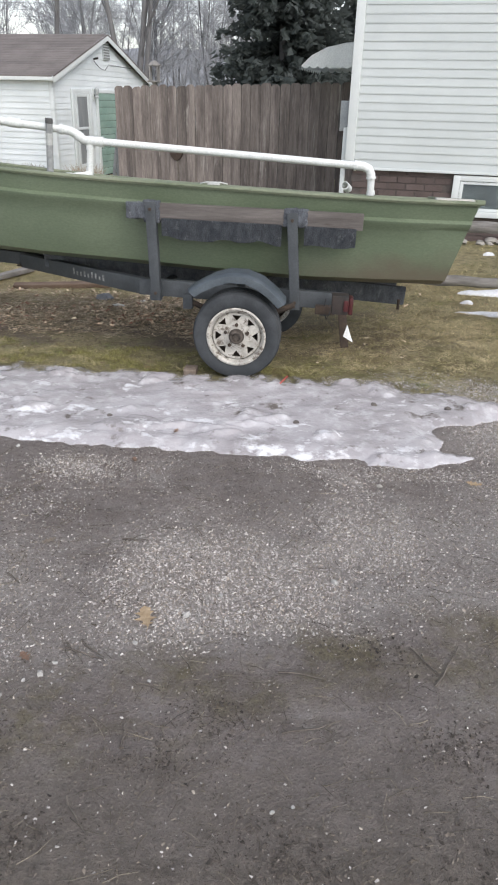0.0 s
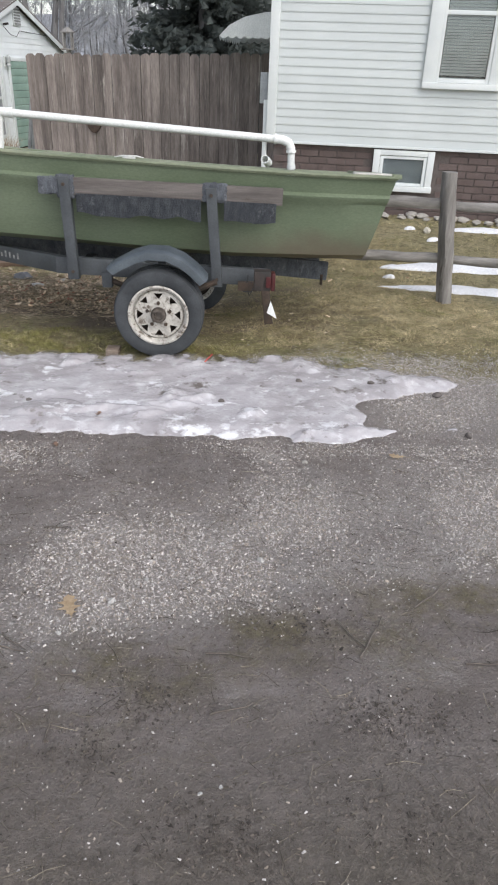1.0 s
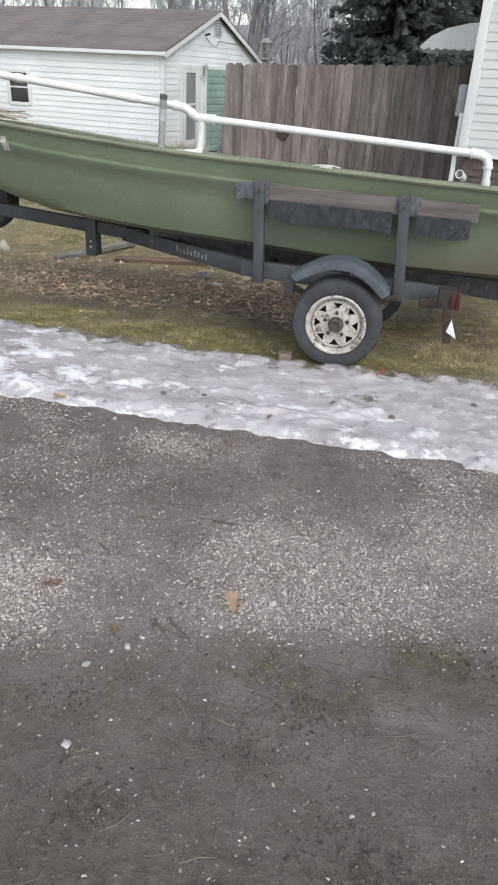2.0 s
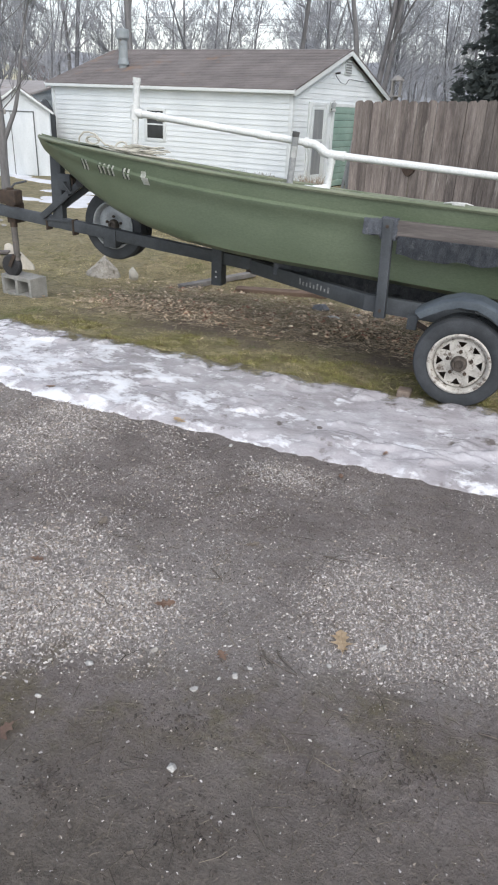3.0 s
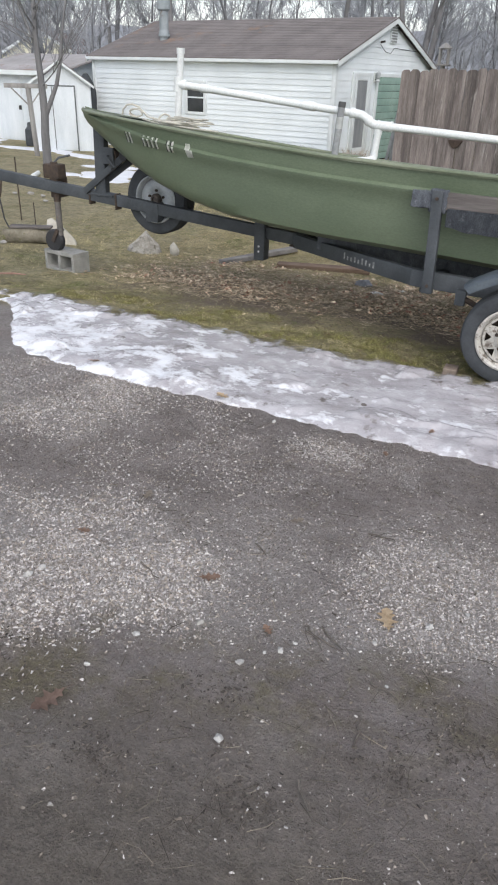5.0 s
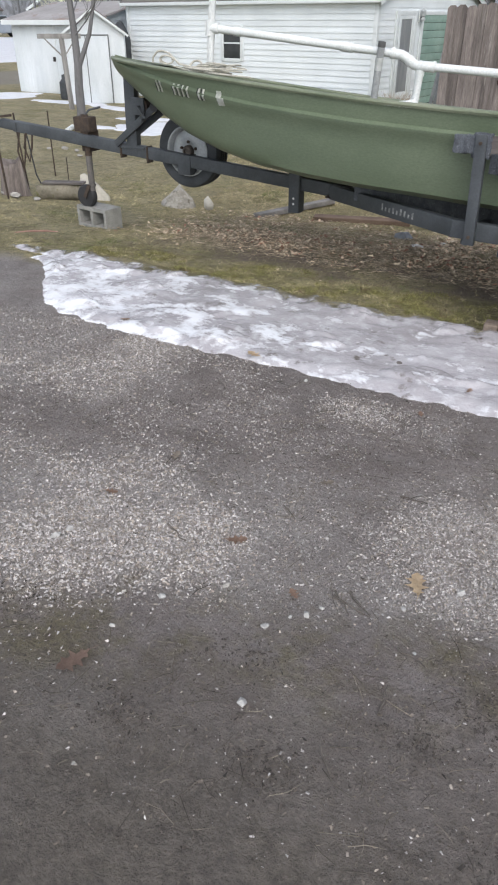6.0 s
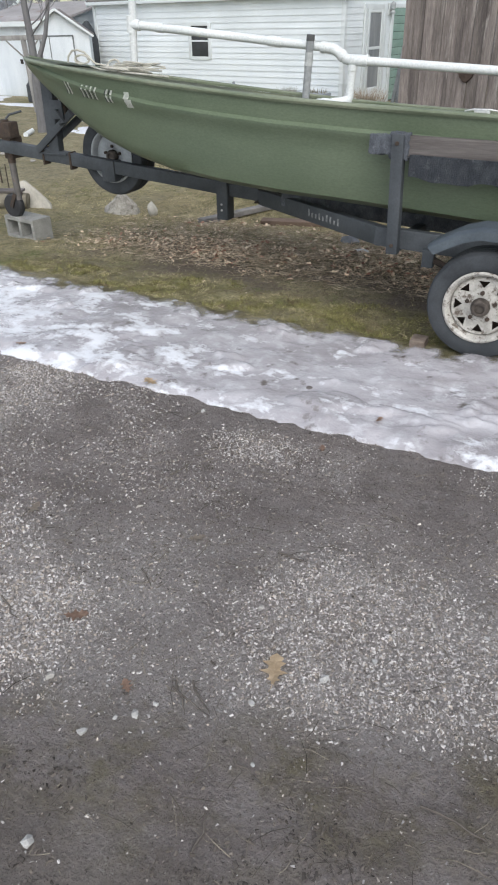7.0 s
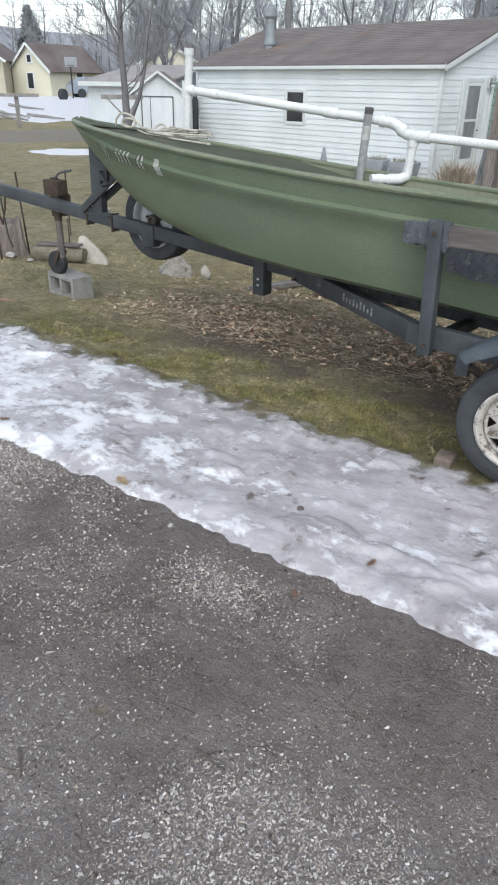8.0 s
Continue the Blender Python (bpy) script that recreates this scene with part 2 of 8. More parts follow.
    # trodden wet earth where the drive meets the camera's feet
    trod = rng(calc("ADD", slant, calc("MULTIPLY", rng(x, -1.2, 0.9), 0.55)), 1.62, 1.10)
    earth = mixc(rng(tex(26.0, 7.0, 0.78), 0.40, 0.62), (0.088, 0.077, 0.060), (0.215, 0.188, 0.157))
    earth = mixc(rng(tex(70.0, 5.0, 0.75), 0.56, 0.68, 0.0, 0.7), earth, (0.30, 0.262, 0.215))
    drive = mixc(calc("MULTIPLY", trod, 0.72), drive, earth)
    moss = calc("MULTIPLY", rng(tex(3.4, 7.0, 0.68), 0.44, 0.60), calc("MULTIPLY", rng(slant, 1.78, 1.60), rng(slant, 1.22, 1.44, 0.10, 1.0)))
    drive = mixc(calc("MULTIPLY", moss, 0.75), drive, mixc(rng(tex(30.0, 6.0, 0.75), 0.40, 0.62), (0.120, 0.095, 0.058), (0.215, 0.190, 0.095)))
    # lawn: flattened winter grass, olive and straw, bare wet earth in places
    lawn = mixc(rng(tex(3.2, 7.0, 0.7), 0.36, 0.62), (0.260, 0.236, 0.122), (0.425, 0.370, 0.222))
    lawn = mixc(rng(tex(1.1, 4.0), 0.52, 0.7), lawn, (0.165, 0.170, 0.060))
    lawn = mixc(calc("MULTIPLY", rng(fine, 0.5, 0.75), 0.6), lawn, (0.17, 0.125, 0.08))
    lawn = mixc(calc("MULTIPLY", rng(tex(90.0, 4.0, 0.7), 0.50, 0.64), 0.55), lawn, (0.45, 0.37, 0.24))
    # tufts: shade of the hollows between them put into the colour, bleached tips on them
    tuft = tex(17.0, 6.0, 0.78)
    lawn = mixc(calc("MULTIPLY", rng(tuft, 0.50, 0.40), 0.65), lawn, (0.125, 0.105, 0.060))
    lawn = mixc(calc("MULTIPLY", rng(tuft, 0.54, 0.66), 0.6), lawn, (0.52, 0.44, 0.28))
    mossy = calc("MULTIPLY", calc("MULTIPLY", rng(y, 3.7, 3.95), rng(y, 4.75, 4.4)), rng(tex(2.3, 5.0), 0.36, 0.55))
    lawn = mixc(calc("MULTIPLY", mossy, 0.75), lawn, mixc(rng(tex(15.0, 7.0, 0.78), 0.42, 0.57), (0.100, 0.080, 0.046), (0.20, 0.185, 0.070)))
    bare = calc("MULTIPLY", calc("MULTIPLY", rng(y, 4.4, 4.7), rng(y, 6.4, 5.7)), rng(tex(1.7, 5.0), 0.38, 0.55))
    bare = calc("MULTIPLY", bare, calc("MULTIPLY", rng(x, -4.0, -3.0), rng(x, 1.6, 0.6)))
    lawn = mixc(bare, lawn, mixc(rng(fine, 0.35, 0.7), (0.12, 0.094, 0.076), (0.30, 0.24, 0.185)))
    on_lawn = calc("MULTIPLY", rng(calc("ADD", calc("MULTIPLY", wob, 0.35), sep.outputs[1]), 3.66, 3.86), rng(calc("ADD", calc("MULTIPLY", wob, 0.5), x), 2.7, 2.2))
    far_lawn = rng(sep.outputs[1], 5.4, 5.9)
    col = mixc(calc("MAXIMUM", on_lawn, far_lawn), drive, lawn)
    # the paved lane beyond the lawn, wet and grey
    lane = calc("ADD", calc("MULTIPLY", x, -0.83), calc("MULTIPLY", sep.outputs[1], 0.55))
    lane = calc("MULTIPLY", calc("MULTIPLY", rng(lane, 26.3, 27.0), rng(lane, 31.6, 31.0)), rng(x, -12.0, -14.0))
    col = mixc(lane, col, mixc(rng(fine, 0.35, 0.65), (0.23, 0.212, 0.172), (0.31, 0.285, 0.232)))
    col = mixc(rng(broad, 0.3, 0.7, 0.0, 0.35), col, mixc(0.5, col, (0.09, 0.08, 0.075)))
    L(col, bs.inputs["Base Color"])
    L(rng(mid, 0.3, 0.7, 0.62, 0.95), bs.inputs["Roughness"])
    bs.inputs["Specular IOR Level"].default_value = 0.3
    b = N("ShaderNodeBump")
    b.inputs["Strength"].default_value, b.inputs["Distance"].default_value = 0.9, 0.032
    L(calc("ADD", tex(110.0, 4.0, 0.7), calc("MULTIPLY", tex(20.0, 7.0, 0.75), 2.2)), b.inputs["Height"])
    L(b.outputs[0], bs.inputs["Normal"])
    return m


def spaced(lo, hi, step, far):
    mid = np.arange(lo, hi + step / 2, step)
    grow = step * 1.14 ** np.arange(1, 90)
    up = hi + np.cumsum(grow)
    up = up[up < far]
    down = lo - np.cumsum(grow)
    down = down[down > -far][::-1]
    return np.concatenate([[-far], down, mid, up, [far]])


gx, gy = spaced(-6.0, 3.2, 0.035, 900.0), spaced(0.2, 7.0, 0.035, 900.0)
GX, GY = np.meshgrid(gx, gy)
GZ = terrain(GX, GY)
near_mask = smooth_step(8, 5, np.hypot(GX + 1, GY - 3.2))
GZ = GZ + near_mask * ((fbm(GX, GY, 8, 2, 3) - 0.5) * 0.016 + (fbm(GX, GY, 2.2, 3, 4) - 0.5) * 0.012)
nx, ny = len(gx), len(gy)
idx = np.arange(nx * ny).reshape(ny, nx)
quads = np.stack([idx[:-1, :-1], idx[:-1, 1:], idx[1:, 1:], idx[1:, :-1]], -1).reshape(-1, 4)
ground_me = raw("ground", np.stack([GX, GY, GZ], -1).reshape(-1, 3), quads, ground_material(), smooth=True)
ground = new("ground", ground_me)
tagged(ground, "muddy gravel drive running into flattened winter lawn", "ground", kind="structure")


def surface(x, y):
    """Height of the sheet as built, for what lies on it."""
    x, y = np.asarray(x, float), np.asarray(y, float)
    k = smooth_step(8, 5, np.hypot(x + 1, y - 3.2))
    return terrain(x, y) + k * ((fbm(x, y, 8, 2, 3) - 0.5) * 0.016 + (fbm(x, y, 2.2, 3, 4) - 0.5) * 0.012)


# ---- the sheet of old ice along the drive ----
def ice_material(name="old_ice", snow=0.5):
    m = bpy.data.materials.new(name)
    m.use_nodes = True
    nt = m.node_tree
    nt.nodes.clear()
    N, L = nt.nodes.new, nt.links.new
    out, bs, geo = N("ShaderNodeOutputMaterial"), N("ShaderNodeBsdfPrincipled"), N("ShaderNodeNewGeometry")
    # thin wet film at the rim lets the ground through
    film, clear, join = N("ShaderNodeAttribute"), N("ShaderNodeBsdfTransparent"), N("ShaderNodeMixShader")
    film.attribute_name = "depth"
    L(clear.outputs[0], join.inputs[1])
    L(bs.outputs[0], join.inputs[2])
    L(join.outputs[0], out.inputs[0])

    def tex(s, detail, stretch=(1, 1, 1), dist=0.0):
        mp = N("ShaderNodeMapping")
        mp.inputs["Scale"].default_value = stretch
        L(geo.outputs["Position"], mp.inputs[0])
        n = N("ShaderNodeTexNoise")
        n.inputs["Scale"].default_value, n.inputs["Detail"].default_value, n.inputs["Roughness"].default_value = s, detail, 0.62
        n.inputs["Distortion"].default_value = dist
        L(mp.outputs[0], n.inputs["Vector"])
        return n.outputs[0]

    def rng(v, a, b, c=0.0, d=1.0):
        r = N("ShaderNodeMapRange")
        for i, q in ((1, a), (2, b), (3, c), (4, d)):
            r.inputs[i].default_value = q
        L(v, r.inputs[0])
        return r.outputs[0]

    def mixc(fac, a, b):
        x = N("ShaderNodeMix")
        x.data_type = "RGBA"
        for sock, v in ((x.inputs[0], fac), (x.inputs[6], a), (x.inputs[7], b)):
            if isinstance(v, tuple):
                sock.default_value = (*v, 1)
            else:
                L(v, sock)
        return x.outputs[2]

    sepx = N("ShaderNodeSeparateXYZ")
    L(geo.outputs["Position"], sepx.inputs[0])
    shift = N("ShaderNodeMath")
    shift.operation = "ADD"
    L(tex(4.4, 8.0, (0.9, 1.2, 1), 0.1), shift.inputs[0])
    L(rng(sepx.outputs[0], -0.9, -3.0, -0.045, 0.11), shift.inputs[1])
    veins = N("ShaderNodeMath")
    veins.operation = "MULTIPLY_ADD"
    L(tex(21.0, 6.0, (0.85, 1.2, 1), 0.2), veins.inputs[0])
    veins.inputs[1].default_value = 0.42
    L(shift.outputs[0], veins.inputs[2])
    toward = N("ShaderNodeMath")
    toward.operation = "ADD"
    L(veins.outputs[0], toward.inputs[0])
    L(rng(sepx.outputs[1], 3.0, 3.8, 0.012, -0.070), toward.inputs[1])
    rim = N("ShaderNodeMath")
    rim.operation = "MULTIPLY_ADD"
    L(tex(13.0, 7.0), rim.inputs[0])
    rim.inputs[1].default_value = 0.9
    L(film.outputs["Fac"], rim.inputs[2])
    L(rng(rim.outputs[0], 0.60, 0.98), join.inputs[0])
    crust = rng(toward.outputs[0], snow + 0.235, snow + 0.345)
    cloud = rng(tex(2.4, 5.0, (0.8, 1.2, 1)), 0.35, 0.65)
    ice = mixc(cloud, (0.30, 0.280, 0.288), (0.49, 0.472, 0.490))
    ice = mixc(rng(tex(12.0, 7.0), 0.50, 0.66, 0.0, 0.6), ice, (0.60, 0.595, 0.615))
    dirt = rng(tex(9.0, 7.0), 0.60, 0.70)
    ice = mixc(dirt, ice, (0.16, 0.14, 0.13))
    L(mixc(crust, ice, (0.70, 0.71, 0.735)), bs.inputs["Base Color"])
    L(rng(crust, 0, 1, 0.22, 0.75), bs.inputs["Roughness"])
    bs.inputs["Specular IOR Level"].default_value = 0.5
    bs.inputs["Subsurface Weight"].default_value = 0.0
    b = N("ShaderNodeBump")
    b.inputs["Strength"].default_value, b.inputs["Distance"].default_value = 0.5, 0.012
    L(tex(26.0, 6.0), b.inputs["Height"])
    L(b.outputs[0], bs.inputs["Normal"])
    return m


def ice_edges(x):
    """Near and far edge of the ice sheet along the drive."""
    lo = 2.95 + 0.05 * (fbm(x, 0 * x, 2.2, 5, 0) - 0.5) * 2 + 0.02 * np.sin(3.1 * x)
    lo = lo + 0.75 * smooth_step(-2.95, -3.95, x) ** 1.4 + 0.10 * smooth_step(-2.0, -3.1, x)
    hi = 4.02 + 0.24 * (fbm(x, 0 * x + 9, 2.6, 5, 1) - 0.5) + 0.09 * smooth_step(-1.3, -2.6, x)
    return lo, hi


icx, icy = np.arange(-4.70, 1.75, 0.012), np.arange(2.78, 4.44, 0.012)
IX, IY = np.meshgrid(icx, icy)
lo, hi = ice_edges(IX)
ragged = (fbm(IX, IY, 9, 5, 2) - 0.5) * 0.17
body = np.minimum(np.minimum(IY - lo, hi - IY), np.minimum((IX + 3.92 + 0.5 * (fbm(IX, IY, 3.2, 4, 3) - 0.5)) * 0.45, (0.80 - IX) * 0.8))
# beyond the notch: a short spit on the near side, a long arm on the far side
spit = np.minimum(0.10 * smooth_step(1.02, 0.70, IX) - np.abs(IY - 3.04 - 0.10 * (IX - 0.8)), IX - 0.4)
arm = np.minimum(0.29 * np.clip((1.44 - IX) / 0.75, 0, 1) ** 0.7 - np.abs(IY - 3.64 - 0.05 * (IX - 0.8)), IX - 0.3)
# a thin tongue that trails off along the lawn
wisp = np.minimum(0.11 * smooth_step(-4.6, -3.75, IX) - np.abs(IY - 4.02 - 0.06 * (IX + 3.8)), -3.3 - IX)
inside = np.maximum(np.maximum(body, wisp), np.maximum(spit, arm)) + ragged * 0.5
thick = 0.020 * smooth_step(-0.01, 0.10, inside) + 0.012 * (fbm(IX, IY, 5, 4, 5) - 0.35) * smooth_step(0.0, 0.12, inside)
thick += 0.020 * smooth_step(0.60, 0.75, fbm(IX * 0.8, IY * 1.4, 4.5, 4, 3)) * smooth_step(0.02, 0.15, inside)
# the rim dips through the ground along a smooth line
IZ = surface(IX, IY) + np.where(inside > 0, thick, 0.0) + np.clip(inside * 0.9, -0.02, 0.004)
jdx = np.arange(IX.size).reshape(IX.shape)
keep = inside > -0.035
cell = keep[:-1, :-1] & keep[:-1, 1:] & keep[1:, 1:] & keep[1:, :-1]
iq = np.stack([jdx[:-1, :-1], jdx[:-1, 1:], jdx[1:, 1:], jdx[1:, :-1]], -1)[cell]
ice_me = raw("ice_sheet", np.stack([IX, IY, IZ], -1).reshape(-1, 3), iq, ice_material(), smooth=True)
film_at = ice_me.attributes.new("depth", "FLOAT", "POINT")
film_at.data.foreach_set("value", smooth_step(0.0, 0.40, np.minimum(hi - IY + ragged * 1.5, (IX + 4.55) * 0.6)).astype(np.float32).ravel())


def on_ice(x, y):
    """How far inside the rim of the ice a place lies."""
    i = np.clip(((np.asarray(y) - icy[0]) / 0.012).astype(int), 0, len(icy) - 1)
    j = np.clip(((np.asarray(x) - icx[0]) / 0.012).astype(int), 0, len(icx) - 1)
    return np.where((np.asarray(y) > icy[-1]) | (np.asarray(x) > icx[-1]), -1.0, inside[i, j])


ibm = bmesh.new()
ibm.from_mesh(ice_me)
bmesh.ops.delete(ibm, geom=[v for v in ibm.verts if not v.link_faces], context="VERTS")
ibm.to_mesh(ice_me)
ibm.free()
solo("ice_sheet", ice_me, None, "grey and white sheet of old melting ice on the drive", "ice")


def snow_patch(cx, cy, lx, ly, turn, seed, label="thin patch of melting snow on the lawn"):
    """An uneven low cushion of snow that thins out to its edge."""
    rs = np.random.RandomState(seed)
    n, rings = 56, 9
    w = np.linspace(0, 2 * np.pi, n, endpoint=False)
    edge = 1 + sum(rs.uniform(-0.5, 0.5) / (k ** 0.8) * 0.45 * np.cos(k * w + rs.uniform(0, 6.3)) for k in range(2, 14))
    vs, fs = [], []
    c, s = math.cos(radians(turn)), math.sin(radians(turn))
    for r in range(rings):
        f = (r + 0.15) / (rings - 1 + 0.15)
        u, v = lx / 2 * f * edge * np.cos(w), ly / 2 * f * edge * np.sin(w)
        px, py = cx + c * u - s * v, cy + s * u + c * v
        h = 0.030 * (1 - f ** 3) * (0.6 + 0.8 * fbm(px, py, 5, 3, seed)) + 0.002 if f < 0.99 else -0.012
        vs.append(np.stack([px, py, surface(px, py) + h], -1))
    for r in range(rings - 1):
        for k in range(n):
            fs.append((r * n + k, r * n + (k + 1) % n, (r + 1) * n + (k + 1) % n, (r + 1) * n + k))
    fs.append(tuple(range(n))[::-1])
    me = raw("snow_patch", np.concatenate(vs), fs, SNOW, smooth=True)
    return solo("snow_patch", me, None, label, "snow", "snow patches")


SNOW = mat("wet_snow", (0.58, 0.59, 0.62), (0.68, 0.69, 0.715), 3.0, 0.6, bump=0.35, fine=45, spot=(0.55, 0.55, 0.56), spot_scale=5, spot_at=0.66)

# ---- the boat: x runs from bow (minus) to stern, centre line at BOAT_Y ----
BOAT_Y = 5.02
GREEN = mat("boat_green_paint", (0.117, 0.150, 0.097), (0.150, 0.186, 0.124), 2.2, 0.34, bump=0.05, fine=70,
            spot=(0.070, 0.090, 0.048), spot_scale=2.4, spot_at=0.66, stretch=(0.7, 1, 1.6))
# road dirt splashed up behind the wheels
gt = GREEN.node_tree
gp = next(n for n in gt.nodes if n.type == "BSDF_PRINCIPLED")
was = gp.inputs["Base Color"].links[0].from_socket
gpos, gsep, gno, gmix = (gt.nodes.new("ShaderNode" + k) for k in ("NewGeometry", "SeparateXYZ", "TexNoise", "Mix"))
gno.inputs["Scale"].default_value, gno.inputs["Detail"].default_value = 5.0, 7.0
gt.links.new(gpos.outputs["Position"], gsep.inputs[0])
gt.links.new(gpos.outputs["Position"], gno.inputs["Vector"])
gup, glow, galong, gall = (gt.nodes.new(k) for k in ("ShaderNodeMath", "ShaderNodeMapRange", "ShaderNodeMapRange", "ShaderNodeMath"))
gup.operation, gall.operation = "MULTIPLY_ADD", "MULTIPLY"
gup.inputs[1].default_value = -0.25
gt.links.new(gno.outputs[0], gup.inputs[0])
gt.links.new(gsep.outputs[2], gup.inputs[2])
for q, v in ((1, 0.62), (2, 0.46), (3, 0.0), (4, 0.75)):
    glow.inputs[q].default_value = v
for q, v in ((1, -0.3), (2, 0.5)):
    galong.inputs[q].default_value = v
gt.links.new(gup.outputs[0], glow.inputs[0])
gt.links.new(gsep.outputs[0], galong.inputs[0])
gt.links.new(glow.outputs[0], gall.inputs[0])
gt.links.new(galong.outputs[0], gall.inputs[1])
gmix.data_type = "RGBA"
gmix.inputs[7].default_value = (0.115, 0.088, 0.065, 1)
gt.links.new(gall.outputs[0], gmix.inputs[0])
gt.links.new(was, gmix.inputs[6])
gt.links.new(gmix.outputs[2], gp.inputs["Base Color"])
GREEN_IN = mat("boat_inside_paint", (0.145, 0.162, 0.108), (0.20, 0.212, 0.152), 3.5, 0.7, bump=0.15, fine=50,
               spot=(0.07, 0.062, 0.045), spot_scale=5, spot_at=0.6)
RIM_PAINT = mat("worn_rim_paint", (0.130, 0.158, 0.100), (0.215, 0.235, 0.165), 9, 0.5, bump=0.15, fine=90,
                spot=(0.38, 0.37, 0.33), spot_scale=16, spot_at=0.68, stretch=(0.4, 1, 1))
WHITE_PVC = mat("white_pipe", (0.61, 0.63, 0.62), (0.70, 0.715, 0.705), 4, 0.32, bump=0.04, fine=80, spot=(0.50, 0.51, 0.46), spot_scale=6, spot_at=0.66)
ROPE = mat("old_rope", (0.42, 0.40, 0.34), (0.56, 0.54, 0.47), 30, 0.95, bump=0.5, fine=220)

XS = [1.02, 0.6, 0.1, -0.5, -1.1, -1.6, -2.0, -2.4, -2.75, -3.05, -3.32, -3.56, -3.76, -3.90, -3.965]
SHEER = [1.062, 1.072, 1.088, 1.112, 1.133, 1.155, 1.18, 1.205, 1.228, 1.247, 1.262, 1.275, 1.283, 1.286, 1.287]
HALF = [0.86, 0.90, 0.925, 0.93, 0.91, 0.87, 0.82, 0.745, 0.66, 0.57, 0.47, 0.36, 0.235, 0.115, 0.012]
CHINE_Z = [0.585, 0.585, 0.588, 0.615, 0.648, 0.663, 0.683, 0.718, 0.778, 0.855, 0.955, 1.06, 1.14, 1.19, 1.215]
CHINE_B = [0.77, 0.79, 0.80, 0.80, 0.775, 0.73, 0.67, 0.59, 0.505, 0.42, 0.325, 0.225, 0.13, 0.055, 0.006]
KEEL_Z = [0.545, 0.545, 0.548, 0.575, 0.61, 0.628, 0.65, 0.688, 0.75, 0.83, 0.933, 1.042, 1.128, 1.182, 1.21]


def at_station(x, values):
    return float(np.interp(-x, [-a for a in XS], values))


def rake(x, z):
    """The transom leans back: it shifts with height near the stern."""
    return x + 0.27 * (z - 1.07) * float(smooth_step(-0.6, 1.02, x))


HEEL = 0.106   # the boat leans away from the drive


def heel(x, y, z):
    return z - HEEL * (y + at_station(x, HALF))


def hull_ring(x, inset):
    """Half section from keel to rim, as (y offset, z); inset gives the inner skin."""
    s, b, cz, cb, kz = (at_station(x, v) for v in (SHEER, HALF, CHINE_Z, CHINE_B, KEEL_Z))
    ridge = s - 0.145 * min(1, (s - cz) / 0.5)
    k = min(1.0, b / 0.25)
    side = lambda f: cb + (b - 0.035 * k - cb) * f ** 0.8
    pts = [(0, kz), (cb * 0.55, kz + (cz - kz) * 0.42), (cb * 0.9, cz - 0.012 * k), (cb + (b - cb) * 0.06, cz + 0.02 * k)]
    for f in (0.25, 0.5, 0.75):
        pts.append((side(f), cz + (ridge - 0.02 - cz) * f))
    pts += [(b - 0.035 * k, ridge - 0.022), (b - 0.010 * k, ridge), (b - 0.006 * k, ridge + 0.016), (b - 0.026 * k, ridge + 0.034), (b - 0.004 * k, s - 0.022)]
    if inset:
        pts = [(max(y - inset * min(1, b / 0.12), 0), z + (inset if i < 3 else 0)) for i, (y, z) in enumerate(pts)]
    return pts


def boat_hull(inset, x_end):
    bm = bmesh.new()
    st = list(np.linspace(1.02, -2.4, 40)) + list(np.linspace(-2.45, -3.4, 18)) + list(np.linspace(-3.42, x_end, 26))
    rings = []
    for x in st:
        half = hull_ring(x, inset)
        full = [(-y, z) for y, z in half[::-1]] + [(y, z) for y, z in half[1:]]
        rings.append([bm.verts.new((rake(x, z) - (0.012 if inset and x > 1.0 else 0), BOAT_Y + y, heel(x, y, z))) for y, z in full])
    for r, s in zip(rings, rings[1:]):
        for a, b, c, d in zip(r, r[1:], s[1:], s):
            bm.faces.new((a, b, c, d))
    bm.faces.new(rings[0])
    bmesh.ops.triangulate(bm, faces=[f for f in bm.faces if len(f.verts) > 4])
    bmesh.ops.remove_doubles(bm, verts=bm.verts, dist=0.0008)
    return bm


boat = thing("fishing_boat", (-1.2, BOAT_Y, 0.53), "olive green fibreglass fishing boat resting on its trailer", "boat")
part("hull", boat_hull(0, -3.965), GREEN, boat)
part("inner_skin", boat_hull(0.016, -3.85), GREEN_IN, boat, "weathered inside of the hull")
# the rolled rim round the top
rim_pts = []
for x in list(np.linspace(1.02, -3.3, 48)) + list(np.linspace(-3.33, -3.965, 30)):
    rim_pts.append((x, at_station(x, HALF), at_station(x, SHEER)))
bm = bmesh.new()
for sgn in (-1, 1):
    prev = None
    for x, b, s in rim_pts:
        k = min(1.0, b / 0.2)
        prof = ((-0.026 * k, -0.018), (-0.028 * k, -0.003), (-0.020 * k, 0.004), (0.008 * k, 0.005), (0.018 * k, 0.0), (0.020 * k, -0.008), (0.012 * k, -0.020), (0.0, -0.020))
        ring = [bm.verts.new((rake(x, s + dz), BOAT_Y + sgn * max(b + dy, 0.001), heel(x, sgn * b, s + dz))) for dy, dz in prof]
        if prev:
            for i in range(len(ring)):
                j = (i + 1) % len(ring)
                bm.faces.new((prev[i], prev[j], ring[j], ring[i]))
        else:
            bm.faces.new(ring)
        prev = ring
    bm.faces.new(prev)
part("gunwale", bm, RIM_PAINT, boat, "paint-worn rolled rim")
